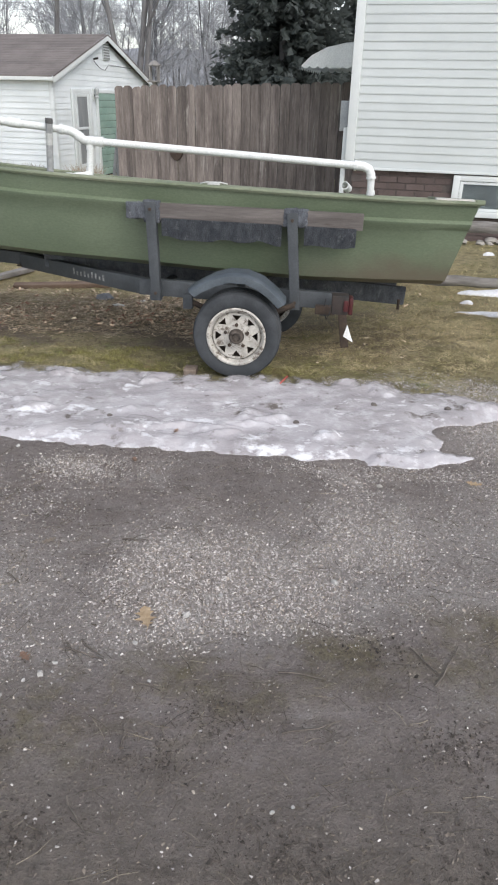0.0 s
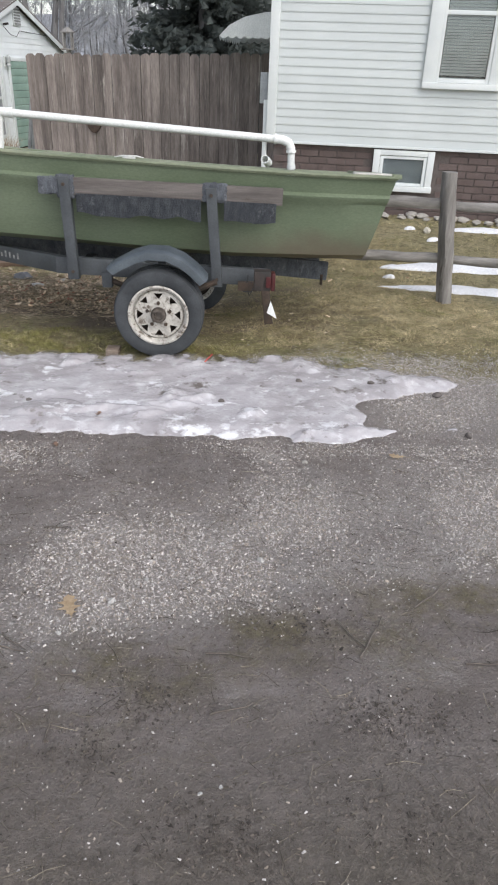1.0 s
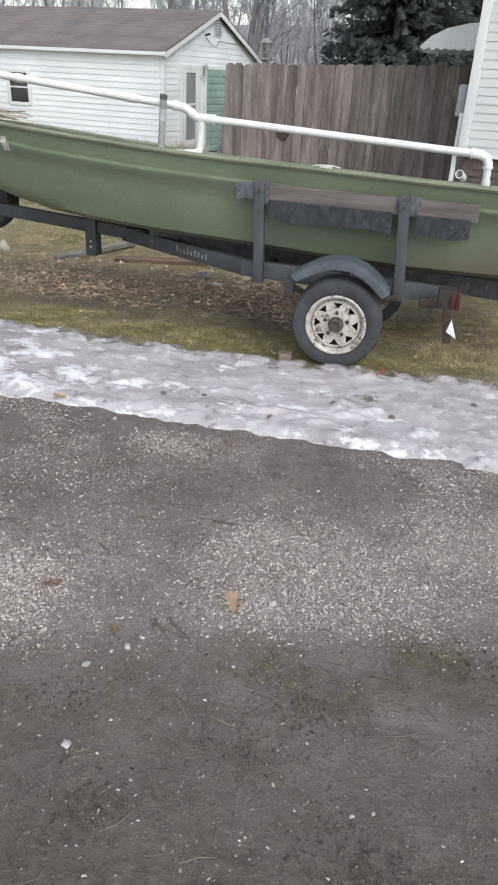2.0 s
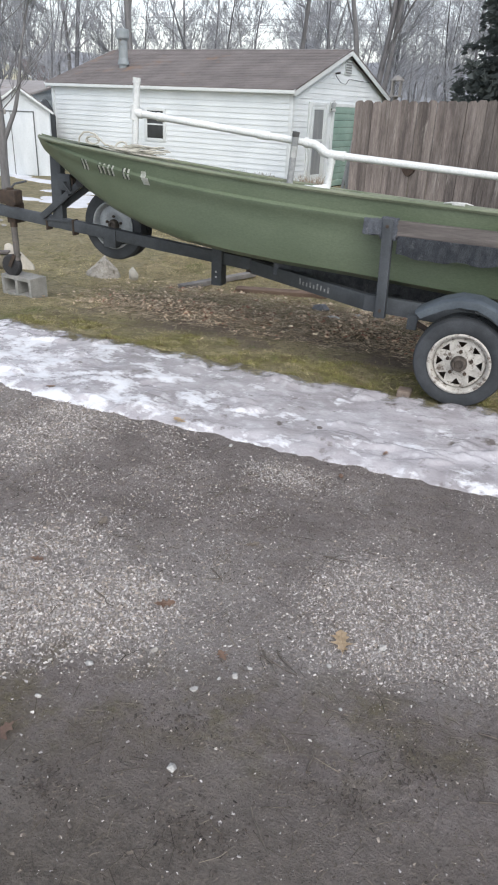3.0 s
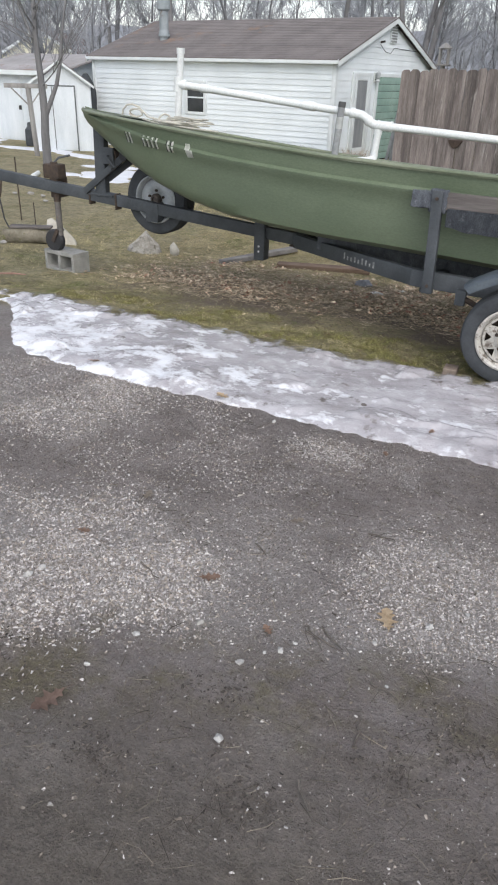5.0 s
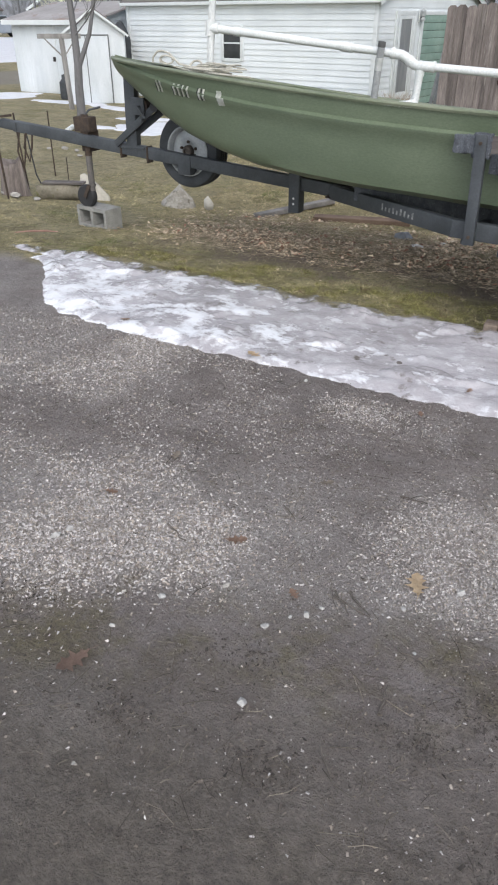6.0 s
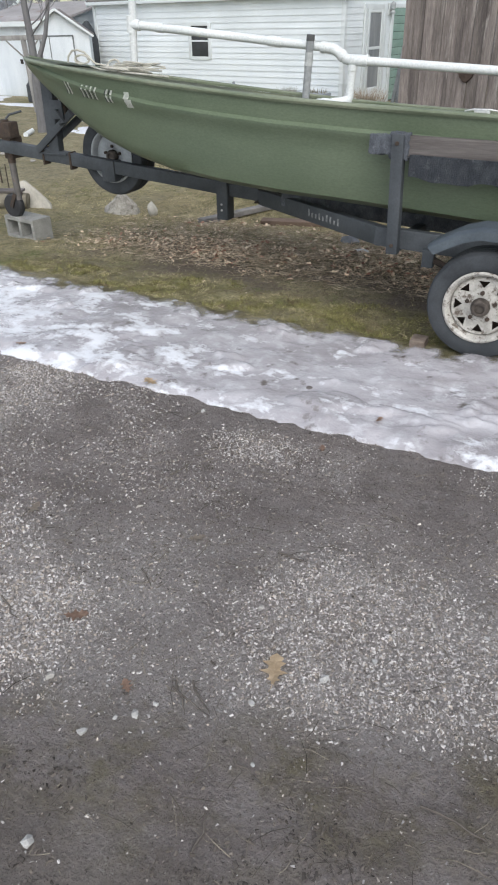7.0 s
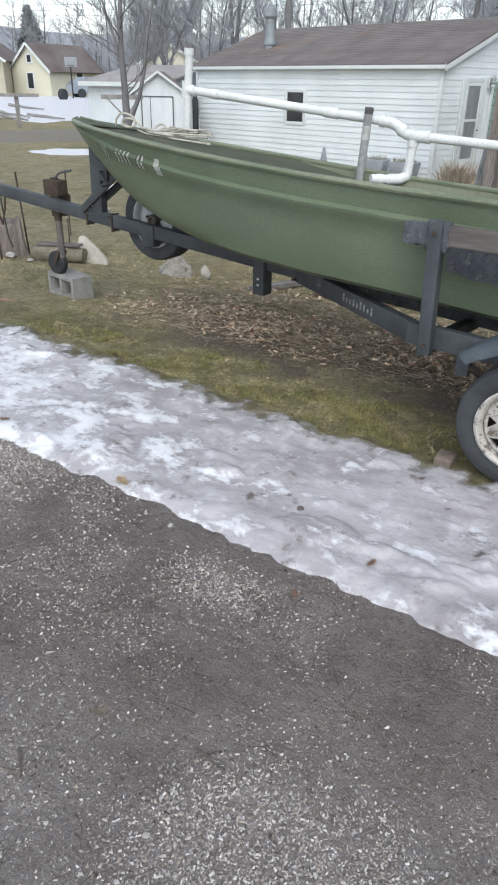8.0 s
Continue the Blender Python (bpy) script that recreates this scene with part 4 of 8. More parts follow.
def wheel(parent, cx, cy, cz, face, radius=0.267, width=0.165, rim_mat=RIM_WHITE, r_rim=0.174, name="wheel", plain=False):
    """A tyre on a spoked steel rim; face is -1 when the outer side looks to -y."""
    prof = [(r_rim, -0.5), (r_rim + 0.02, -0.56), (radius * 0.86, -0.60), (radius * 0.955, -0.55), (radius * 0.985, -0.46), (radius, -0.36)]
    grooved = []
    for a in (-0.2, 0.0, 0.2):
        grooved += [(radius * 1.002, a - 0.06), (radius * 0.975, a - 0.05), (radius * 0.975, a + 0.05), (radius * 1.002, a + 0.06)]
    prof = prof + grooved + [(r, -a) for r, a in prof[::-1]]
    prof.append(prof[0])
    tyre = part(name, lathe([(r, a * width) for r, a in prof], (cx, cy, cz), "y", 64), TYRE, parent, "worn black tyre on its rim")
    f = face * width
    # rim barrel and lip
    lip = [(r_rim + 0.004, 0.53 * f), (r_rim + 0.006, 0.58 * f), (r_rim - 0.004, 0.60 * f), (r_rim - 0.012, 0.57 * f), (r_rim - 0.022, 0.44 * f), (r_rim - 0.026, 0.30 * f),
           (r_rim - 0.030, -0.4 * f), (r_rim + 0.004, -0.5 * f)]
    part("rim", lathe(lip, (cx, cy, cz), "y", 64), rim_mat, tyre, "white painted steel rim with rust streaks" if rim_mat is RIM_WHITE else "")
    # spoke disc with eight windows: flat ring segments between windows
    bm = bmesh.new()
    k = r_rim / 0.197
    ra, rb, rt, rl = 0.092 * k, 0.158 * k, 0.104 * k, 0.149 * k
    def p(r, w, depth):
        return bm.verts.new((cx + r * math.cos(w), cy + depth * f, cz + r * math.sin(w)))
    for j in range(0 if plain else 8):
        t0, tc, t1 = (2 * math.pi * (j + q) / 8 for q in (-0.5, 0.0, 0.5))
        i0, ic, i1 = (p(0.036, t, 0.42) for t in (t0, tc, t1))
        m0, mc, m1 = (p(0.075 * k, t, 0.42) for t in (t0, tc, t1))
        a0, ac, a1 = (p(ra, t, 0.36) for t in (t0, tc, t1))
        b0, bc, b1 = (p(rb, t, 0.40) for t in (t0, tc, t1))
        o0, oc, o1 = (p(r_rim - 0.023, t, 0.30) for t in (t0, tc, t1))
        ap, le, ri = p(rt, tc, 0.36), p(rl, tc - 0.215, 0.40), p(rl, tc + 0.215, 0.40)
        for face_ in ((i0, ic, mc, m0), (ic, i1, m1, mc), (m0, mc, ac, a0), (mc, m1, a1, ac), (a0, ac, ap), (ac, a1, ap), (a0, ap, le, b0), (a1, b1, ri, ap),
                      (le, bc, b0), (le, ri, bc), (ri, b1, bc), (b0, bc, oc, o0), (bc, b1, o1, oc)):
            bm.faces.new(face_)
    if plain:
        lathe([(0.030, 0.30 * f), (0.060, 0.32 * f), (0.085, 0.40 * f), (0.115, 0.40 * f), (r_rim - 0.023, 0.26 * f)], (cx, cy, cz), "y", 48, bm)
    bmesh.ops.remove_doubles(bm, verts=bm.verts, dist=0.0002)
    bmesh.ops.solidify(bm, geom=bm.faces, thickness=0.006)
    part("spoke_disc", bm, rim_mat, tyre)
    part("brake_drum", lathe([(0.0, 0.12 * f), (0.15, 0.12 * f), (0.15, -0.2 * f), (0.0, -0.2 * f)], (cx, cy, cz), "y", 32), MATS.get("drum_dark") or mat("drum_dark", (0.02, 0.017, 0.015), (0.05, 0.035, 0.025), 12, 0.8), tyre)
    part("hub_cap", lathe([(0.0, 0.40 * f), (0.047, 0.40 * f), (0.047, 0.50 * f), (0.042, 0.62 * f), (0.036, 0.66 * f), (0.026, 0.66 * f), (0.022, 0.56 * f), (0.0, 0.55 * f)], (cx, cy, cz), "y", 28), MATS.get("hub_grease") or mat("hub_grease", (0.05, 0.042, 0.036), (0.13, 0.11, 0.095), 25, 0.55, 0.4), tyre, "greasy hub")
    for k in range(5):
        w = 2 * math.pi * (k + 0.25) / 5
        q = Vector((cx + 0.070 * math.cos(w), cy, cz + 0.070 * math.sin(w)))
        part("wheel_nut", sweep([q + Vector((0, 0.38 * f, 0)), q + Vector((0, 0.50 * f, 0))], 0.011, 6), RUST, tyre)
    return tyre


wheel(trailer, -0.335, 4.03, on_ground(-0.335, 4.03) + 0.264, -1)
wheel(trailer, -0.225, 5.60, on_ground(-0.225, 5.60) + 0.262, 1)
# fenders: rolled strip with turned-down outer edge
for sg in (-1, 1):
    yo, yi = 4.815 + sg * 0.885, 4.815 + sg * 0.695
    path = [(-0.625, 0.54), (-0.57, 0.575), (-0.48, 0.622), (-0.39, 0.648), (-0.28, 0.645), (-0.19, 0.61), (-0.11, 0.55), (-0.05, 0.488)]
    path = [(x, z - (0.16 if sg > 0 else 0.0)) for x, z in path]
    fine_path = []
    for (xa, za), (xb, zb) in zip(path, path[1:]):
        for f in (0, 0.34, 0.67):
            fine_path.append((xa + (xb - xa) * f, za + (zb - za) * f))
    fine_path.append(path[-1])
    bm = bmesh.new()
    prev = None
    for x, z in fine_path:
        dx, dz = x + 0.335, z - 0.30
        l = math.hypot(dx, dz)
        ux, uz = dx / l, dz / l
        w_ = yo - yi
        loop = ((yi, 0.0), (yi + w_ * 0.7, 0.006), (yo - w_ * 0.10, 0.002), (yo - w_ * 0.02, -0.010), (yo, -0.026), (yo, -0.048), (yo - w_ * 0.03, -0.048), (yo - w_ * 0.06, -0.018), (yi + w_ * 0.7, 0.0), (yi, -0.006))
        ring = [bm.verts.new((x + ux * h, y, z + uz * h)) for y, h in loop]
        if prev:
            for i in range(len(ring)):
                j = (i + 1) % len(ring)
                bm.faces.new((prev[i], prev[j], ring[j], ring[i]))
        else:
            bm.faces.new(ring)
        prev = ring
    bm.faces.new(prev)
    part("fender", bm, mat("fender_grey", (0.050, 0.062, 0.073), (0.085, 0.102, 0.118), 5, 0.42, bump=0.1, spot=(0.10, 0.07, 0.05), spot_scale=10, spot_at=0.68), trailer, "blue-grey rolled steel mudguard")
    part("fender_bracket", bar((-0.335, yi + sg * 0.05, 0.635 - 0.16 * (sg > 0)), (-0.335, yi - sg * 0.02, 0.52 - 0.16 * (sg > 0)), 0.05, 0.006), STEEL, trailer)
# tail lamps
for sg in (-1, 1):
    ty = 4.815 + sg * 0.75
    lamp = part("tail_lamp", box((0.225, ty - 0.04, 0.415), (0.325, ty + 0.04, 0.53), 0.008), mat("lamp_black", (0.02, 0.018, 0.017), (0.04, 0.03, 0.026), 15, 0.6), trailer, "black lamp box with a red lens")
    part("lens", box((0.325, ty - 0.04, 0.415), (0.352, ty + 0.04, 0.52), 0.01), mat("red_lens", (0.045, 0.010, 0.011), (0.070, 0.013, 0.014), 12, 0.3), lamp, "dull red lens")
    part("side_lens", box((0.295, ty + sg * 0.045, 0.44), (0.325, ty + sg * 0.052, 0.505), 0.003), MATS["red_lens"], lamp)
    part("lamp_bracket", box((0.12, ty - 0.02, 0.405), (0.235, ty + 0.03, 0.455), 0.005), RUST, trailer)
    part("hanging_bracket", bar((0.285, ty, 0.41), (0.315, ty, 0.20), 0.012, 0.05, bevel=0.003, up=(1, 0, 0)), RUST, trailer)
    bm = prism([(0, 0), (0.062, -0.035), (0.02, 0.075)], 0.003, Matrix.Translation((0.30, ty - 0.012, 0.275)) @ pose(0, 0, 0, 90, 0, 0))
    part("tag", bm, mat("white_tag", (0.75, 0.76, 0.76), (0.83, 0.84, 0.84), 12, 0.5), trailer, "white scrap of tag")
part("lamp_wire", sweep([(0.20, 4.06, 0.46), (0.21, 4.045, 0.42), (0.19, 4.045, 0.38), (0.17, 4.05, 0.43), (0.18, 4.06, 0.50)], 0.004, 6), MATS["black_rubber"], trailer)
# decal on the near frame arm: plain pale bars
for k in range(9):
    f = 0.47 + k * 0.029
    x, y, z = -2.06 + 1.13 * f, TY - 0.05 + (RY - TY + 0.05) * f - 0.032, 0.452 + 0.053 * f
    h = (0.044, 0.024, 0.026, 0.036, 0.024, 0.040, 0.036, 0.022, 0.038)[k]
    d = Vector((1.13, RY - TY + 0.05, 0)).normalized() * 0.008
    part("decal_bar", bar((x - d.x, y - d.y, z - 0.018 + h / 2), (x + d.x, y + d.y, z - 0.018 + h / 2), 0.002, h), mat("worn_decal", (0.13, 0.135, 0.14), (0.40, 0.40, 0.39), 70, 0.6), trailer, "plain pale mark in place of a brand name")
# parts built at OLD_Y are set back by scaling from the camera's standpoint
OLD_Y = 4.72
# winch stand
ws = part("winch_post", scaled_from_eye(bar((-3.62, OLD_Y, 0.62), (-3.60, OLD_Y, 1.215), 0.06, 0.095, bevel=0.006, up=(1, 0, 0)), 1.072), STEEL, trailer)
part("post_plate", scaled_from_eye(box((-3.73, OLD_Y - 0.04, 0.675), (-3.50, OLD_Y + 0.04, 0.69), 0.003), 1.072), STEEL, ws)
part("u_bolt", scaled_from_eye(box((-3.735, OLD_Y - 0.036, 0.60), (-3.72, OLD_Y + 0.036, 0.72), 0.003), 1.072), RUST, ws)
part("u_bolt", scaled_from_eye(box((-3.485, OLD_Y - 0.036, 0.58), (-3.47, OLD_Y + 0.036, 0.70), 0.003), 1.072), RUST, ws)
part("winch_strut", scaled_from_eye(bar((-3.76, OLD_Y - 0.04, 0.70), (-3.38, OLD_Y - 0.04, 0.975), 0.02, 0.05, bevel=0.003), 1.072), STEEL, trailer)
part("winch_strut", scaled_from_eye(bar((-3.60, OLD_Y + 0.04, 0.79), (-3.30, OLD_Y + 0.04, 0.985), 0.02, 0.05, bevel=0.003), 1.072), STEEL, trailer)
part("bow_roller", scaled_from_eye(sweep([(-3.36, OLD_Y - 0.07, 0.985), (-3.36, OLD_Y + 0.07, 0.985)], 0.035, 16), 1.072), MATS["black_rubber"], trailer)
winch = part("winch", scaled_from_eye(sweep([(-3.49, OLD_Y - 0.05, 0.98), (-3.49, OLD_Y + 0.06, 0.98)], 0.055, 18), 1.072), RUST, trailer, "rusty hand winch")
part("winch_crank", scaled_from_eye(sweep([(-3.49, OLD_Y - 0.05, 0.98), (-3.49, OLD_Y - 0.10, 0.98), (-3.42, OLD_Y - 0.10, 0.90), (-3.42, OLD_Y - 0.16, 0.90)], 0.009, 8), 1.072), STEEL, winch)
part("winch_frame", scaled_from_eye(box((-3.56, OLD_Y - 0.07, 0.92), (-3.45, OLD_Y - 0.055, 1.04), 0.004), 1.072), STEEL, winch)
# spare wheel on the far side of the tongue
wheel(trailer, -3.365, TY + 0.125, 0.62, -1, 0.285, 0.165, RIM_GREY, 0.185, name="spare_wheel", plain=True)
part("spare_bracket", box((-3.42, TY - 0.04, 0.45), (-3.30, TY + 0.06, 0.60), 0.005), STEEL, trailer)
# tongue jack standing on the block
jack = part("jack_tube", scaled_from_eye(sweep([(-4.03, OLD_Y - 0.065, 0.33), (-4.03, OLD_Y - 0.065, 0.62)], 0.025, 14), 1.093), mat("jack_paint", (0.11, 0.105, 0.10), (0.17, 0.155, 0.145), 12, 0.7, 0.2, bump=0.2, spot=(0.13, 0.08, 0.05), spot_scale=14, spot_at=0.58), trailer, "dull grey-brown screw jack")
part("jack_sleeve", scaled_from_eye(sweep([(-4.03, OLD_Y - 0.065, 0.60), (-4.03, OLD_Y - 0.065, 0.90)], 0.029, 16), 1.093), RUST, jack)
part("jack_clamp", scaled_from_eye(box((-4.07, OLD_Y - 0.09, 0.63), (-3.99, OLD_Y + 0.04, 0.78), 0.008), 1.093), RUST, jack)
part("jack_head", scaled_from_eye(box((-4.12, OLD_Y - 0.10, 0.775), (-3.965, OLD_Y + 0.0, 0.885), 0.012), 1.093), RUST, jack)
part("jack_crank", scaled_from_eye(sweep([(-4.03, OLD_Y - 0.065, 0.89), (-4.0, OLD_Y - 0.04, 0.93), (-3.93, OLD_Y + 0.02, 0.95)], 0.008, 8), 1.093), STEEL, jack)
jw = part("jack_wheel", scaled_from_eye(lathe([(0.012, -0.026), (0.080, -0.028), (0.090, -0.014), (0.090, 0.014), (0.080, 0.028), (0.012, 0.026)], (-4.09, OLD_Y - 0.065, 0.282), "y", 28), 1.093), MATS["black_rubber"], trailer, "small rubber jockey wheel")
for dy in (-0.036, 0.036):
    part("wheel_fork", scaled_from_eye(bar((-4.03, OLD_Y - 0.065 + dy, 0.38), (-4.09, OLD_Y - 0.065 + dy, 0.275), 0.006, 0.030, up=(1, 0, 0)), 1.093), RUST, jw)
part("coupler", scaled_from_eye(bar((-5.0, OLD_Y, 0.782), (-4.80, OLD_Y, 0.763), 0.085, 0.07, bevel=0.015), 1.072), STEEL, trailer)
part("coupler_latch", scaled_from_eye(bar((-4.99, OLD_Y, 0.83), (-4.88, OLD_Y, 0.845), 0.03, 0.02, bevel=0.004), 1.072), RUST, trailer)
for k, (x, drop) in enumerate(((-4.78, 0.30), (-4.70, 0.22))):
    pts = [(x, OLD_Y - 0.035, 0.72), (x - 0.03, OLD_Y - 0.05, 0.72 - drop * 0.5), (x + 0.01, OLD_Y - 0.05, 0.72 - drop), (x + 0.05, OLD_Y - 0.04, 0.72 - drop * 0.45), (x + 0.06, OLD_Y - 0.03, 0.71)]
    part("safety_chain", scaled_from_eye(sweep(pts, 0.008, 6), 1.072), RUST, trailer)
part("wiring", scaled_from_eye(sweep([(-4.7, OLD_Y - 0.03, 0.70), (-4.66, OLD_Y - 0.05, 0.55), (-4.64, OLD_Y - 0.05, 0.40), (-4.60, OLD_Y - 0.05, 0.33)], 0.006, 6), 1.072), MATS["black_rubber"], trailer)

# ---- concrete block under the jack ----
bm = bmesh.new()
BX0, BX1, BY0, BY1, BH = -4.575, -4.185, 5.035, 5.225, 0.19
CONC = mat("concrete", (0.22, 0.22, 0.205), (0.32, 0.315, 0.295), 12, 0.9, bump=0.6, fine=110, spot=(0.2, 0.19, 0.17), spot_scale=14, spot_at=0.62)
bz = on_ground(-4.38, 5.13) - 0.005
solid = [(BX0, BX1, 0.0, 0.033), (BX0, BX1, BH - 0.033, BH), (BX0, BX0 + 0.033, 0.033, BH - 0.033), (BX1 - 0.033, BX1, 0.033, BH - 0.033),
         ((BX0 + BX1) / 2 - 0.016, (BX0 + BX1) / 2 + 0.016, 0.033, BH - 0.033)]
for xa, xb, za, zb in solid:
    box((xa, BY0, za + bz), (xb, BY1, zb + bz), 0.003, None, bm)
bmesh.ops.transform(bm, matrix=Matrix.Translation((-4.38, 5.13, 0)) @ pose(0, 0, 0, 0, 0, -10) @ Matrix.Translation((4.38, -5.13, 0)), verts=bm.verts)
solo("concrete_block", bm, CONC, "grey hollow concrete block under the trailer jack", "concrete block", smooth=0)


def shifted_along_sight(ob):
    """Shift the drive side of hull and frame along the camera's sight lines, amidships and aft, to fit its later views.
    """
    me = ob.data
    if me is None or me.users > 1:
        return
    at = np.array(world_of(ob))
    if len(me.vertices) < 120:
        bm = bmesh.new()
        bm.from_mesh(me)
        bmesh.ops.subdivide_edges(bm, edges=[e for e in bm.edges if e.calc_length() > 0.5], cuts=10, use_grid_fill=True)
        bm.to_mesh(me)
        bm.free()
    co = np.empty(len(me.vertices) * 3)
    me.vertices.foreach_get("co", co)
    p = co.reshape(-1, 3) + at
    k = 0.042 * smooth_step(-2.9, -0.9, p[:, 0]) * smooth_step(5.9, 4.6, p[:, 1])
    # scaling about the camera's standpoint, so its early views stay unchanged
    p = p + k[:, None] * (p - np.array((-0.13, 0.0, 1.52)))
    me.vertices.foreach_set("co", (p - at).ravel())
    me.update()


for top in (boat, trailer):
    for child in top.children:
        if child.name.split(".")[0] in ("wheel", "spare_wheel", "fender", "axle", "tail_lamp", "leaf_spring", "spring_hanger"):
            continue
        shifted_along_sight(child)
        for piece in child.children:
            shifted_along_sight(piece)

# ---- buildings: house and garage share one direction ----
TURN = -9.5
SIDING = mat("white_vinyl_siding", (0.49, 0.525, 0.525), (0.545, 0.58, 0.58), 1.4, 0.5, bump=0.0, objrand=0.02, grainy=0.02)
TRIM = mat("white_trim", (0.60, 0.635, 0.635), (0.66, 0.69, 0.69), 3, 0.45, bump=0.02, grainy=0.03)
OLD_SIDING = mat("garage_siding", (0.66, 0.70, 0.71), (0.75, 0.79, 0.80), 1.1, 0.55, bump=0.0, grainy=0.03, objrand=0.04, spot=(0.52, 0.53, 0.49), spot_scale=1.6, spot_at=0.70)
BRICK = mat("brown_brick", (0.098, 0.074, 0.069), (0.130, 0.100, 0.094), 5, 0.9, bump=0.4, fine=60, objrand=0.12)
MORTAR = mat("mortar", (0.095, 0.080, 0.075), (0.13, 0.112, 0.105), 9, 0.95, bump=0.5)
ROOF = mat("brown_shingle", (0.135, 0.120, 0.115), (0.19, 0.170, 0.162), 1.6, 0.95, bump=0.5, fine=70, spot=(0.21, 0.145, 0.11), spot_scale=0.7, spot_at=0.58, objrand=0.06)
GREY_PANE = mat("streaked_grey_pane", (0.20, 0.215, 0.22), (0.30, 0.31, 0.315), 2.5, 0.25, bump=0.0, spec=0.8, stretch=(3, 3, 0.4))
PANE = mat("dark_pane", (0.022, 0.027, 0.03), (0.045, 0.05, 0.054), 2, 0.06, bump=0.0, spec=0.8)
BLIND = mat("grey_blind", (0.20, 0.21, 0.21), (0.28, 0.29, 0.29), 6, 0.7, bump=0.05)
DARK = mat("dark_inside", (0.02, 0.02, 0.02), (0.035, 0.035, 0.035), 3, 0.9)


class Frame:
    """A wall's own axes: u along it, v behind it, z up."""

    def __init__(self, x, y, turn=TURN, z=0.0):
        self.m = pose(x, y, z, 0, 0, turn)

    def box(self, u0, u1, v0, v1, z0, z1, bevel=0.0, bm=None):
        return box((u0, v0, z0), (u1, v1, z1), bevel, self.m, bm)

    def at(self, u, v, z):
        return self.m @ Vector((u, v, z))


def piece_maker(frame_, mesh_cache):
    def put(name, u, v, z, size, material, parent, bevel=0.0, turn=0.0):
        """One piece that shares its mesh with all pieces of its size."""
        key = (name, tuple(round(s, 3) for s in size), material.name)
        if key not in mesh_cache:
            mesh_cache[key] = finish(name, box([-s / 2 for s in size], [s / 2 for s in size], bevel), material, 0)
        ob = new(name, mesh_cache[key])
        ob.parent = parent
        m = frame_.m @ Matrix.Translation((u, v, z)) @ pose(0, 0, 0, turn, 0, 0)
        base = world_of(parent)
        ob.matrix_basis = Matrix.Translation(-base) @ m
        return ob
    return put


def lap_board(frame_, u0, u1, v, z, h, parent, material, lean=0.012, along="u", name="siding_board"):
    """One lapped board: its foot stands proud of the one below."""
    bm = bmesh.new()
    prof = [(0.0, 0.0), (-lean, 0.0), (-lean, 0.012), (-0.002, h + 0.004), (0.0, h + 0.004)]
    ends = []
    for e in (u0, u1):
        ends.append([bm.verts.new(frame_.m @ (Vector((e, v + a, z + b)) if along == "u" else Vector((v - a, e, z + b)))) for a, b in prof])
    n = len(prof)
    for i in range(n):
        bm.faces.new((ends[0][i], ends[0][(i + 1) % n], ends[1][(i + 1) % n], ends[1][i]))
    bm.faces.new(ends[0])
    bm.faces.new(ends[1])
    return part(name, bm, material, parent, smooth=0)


# ---- the house ----
HF = Frame(0.43, 8.50, TURN, -0.12)
Z_SID, HOUSE_L, EAVE_Z = 1.015, 9.0, 4.1
house = thing("house", HF.at(0, 0, 0.25), "white-sided house on a brown brick foundation", "house", kind="")
part("wall", HF.box(0.02, HOUSE_L, 0.02, 7.0, Z_SID + 0.02, EAVE_Z), SIDING, house)
part("foundation", HF.box(0.06, HOUSE_L - 0.04, 0.06, 6.9, -0.3, Z_SID + 0.02), MORTAR, house)
WIN = (1.62, 2.43, 1.605, 3.1)   # window with its casing: u0, u1, z0, z1
EXP = 0.083
row = 0
z = Z_SID
while z < EAVE_Z - 0.1:
    spans = [(0.075, WIN[0]), (WIN[1], 5.2)] if WIN[2] - 0.06 < z < WIN[3] else [(0.075, 5.2)]
    for a, b in spans:
        lap_board(HF, a, b, 0.02, z, EXP, house, SIDING, lean=0.009)
    z += EXP
    row += 1
part("starter_strip", HF.box(0.0, HOUSE_L, -0.006, 0.03, Z_SID - 0.025, Z_SID, 0.003), TRIM, house)
part("corner_board", HF.box(-0.022, 0.075, -0.022, 0.02, Z_SID - 0.02, EAVE_Z, 0.004), TRIM, house)
part("corner_board", HF.box(-0.022, 0.0, 0.0, 0.09, Z_SID - 0.02, EAVE_Z, 0.004), TRIM, house)
z = Z_SID
while z < EAVE_Z - 0.1:
    lap_board(HF, 0.09, 6.9, 0.02, z, EXP, house, SIDING, along="v")
    z += EXP
# roof, out of sight but closing the house
bm = bmesh.new()
prism([(-0.4, EAVE_Z), (7.4, EAVE_Z), (3.5, EAVE_Z + 1.6)], HOUSE_L + 0.6, HF.m @ Matrix.Translation((-0.3, 0, 0)) @ Matrix(((0, 0, 1, 0), (1, 0, 0, 0), (0, 1, 0, 0), (0, 0, 0, 1))), bm)
part("roof", bm, ROOF, house, smooth=0)
# sash window with blinds
w0, w1, z0, z1 = WIN
window = part("window", HF.box(w0 + 0.14, w1 - 0.14, 0.012, 0.02, z0 + 0.1, z1), DARK, house, "white sash window with lowered grey blinds")
for a, b, c, d in ((w0, w0 + 0.13, z0, z1), (w1 - 0.13, w1, z0, z1)):
    part("casing", HF.box(a, b, -0.028, 0.02, c, d, 0.005), TRIM, window)
part("sill", HF.box(w0 - 0.0, w1 + 0.0, -0.045, 0.02, z0 - 0.01, z0 + 0.05, 0.006), TRIM, window)
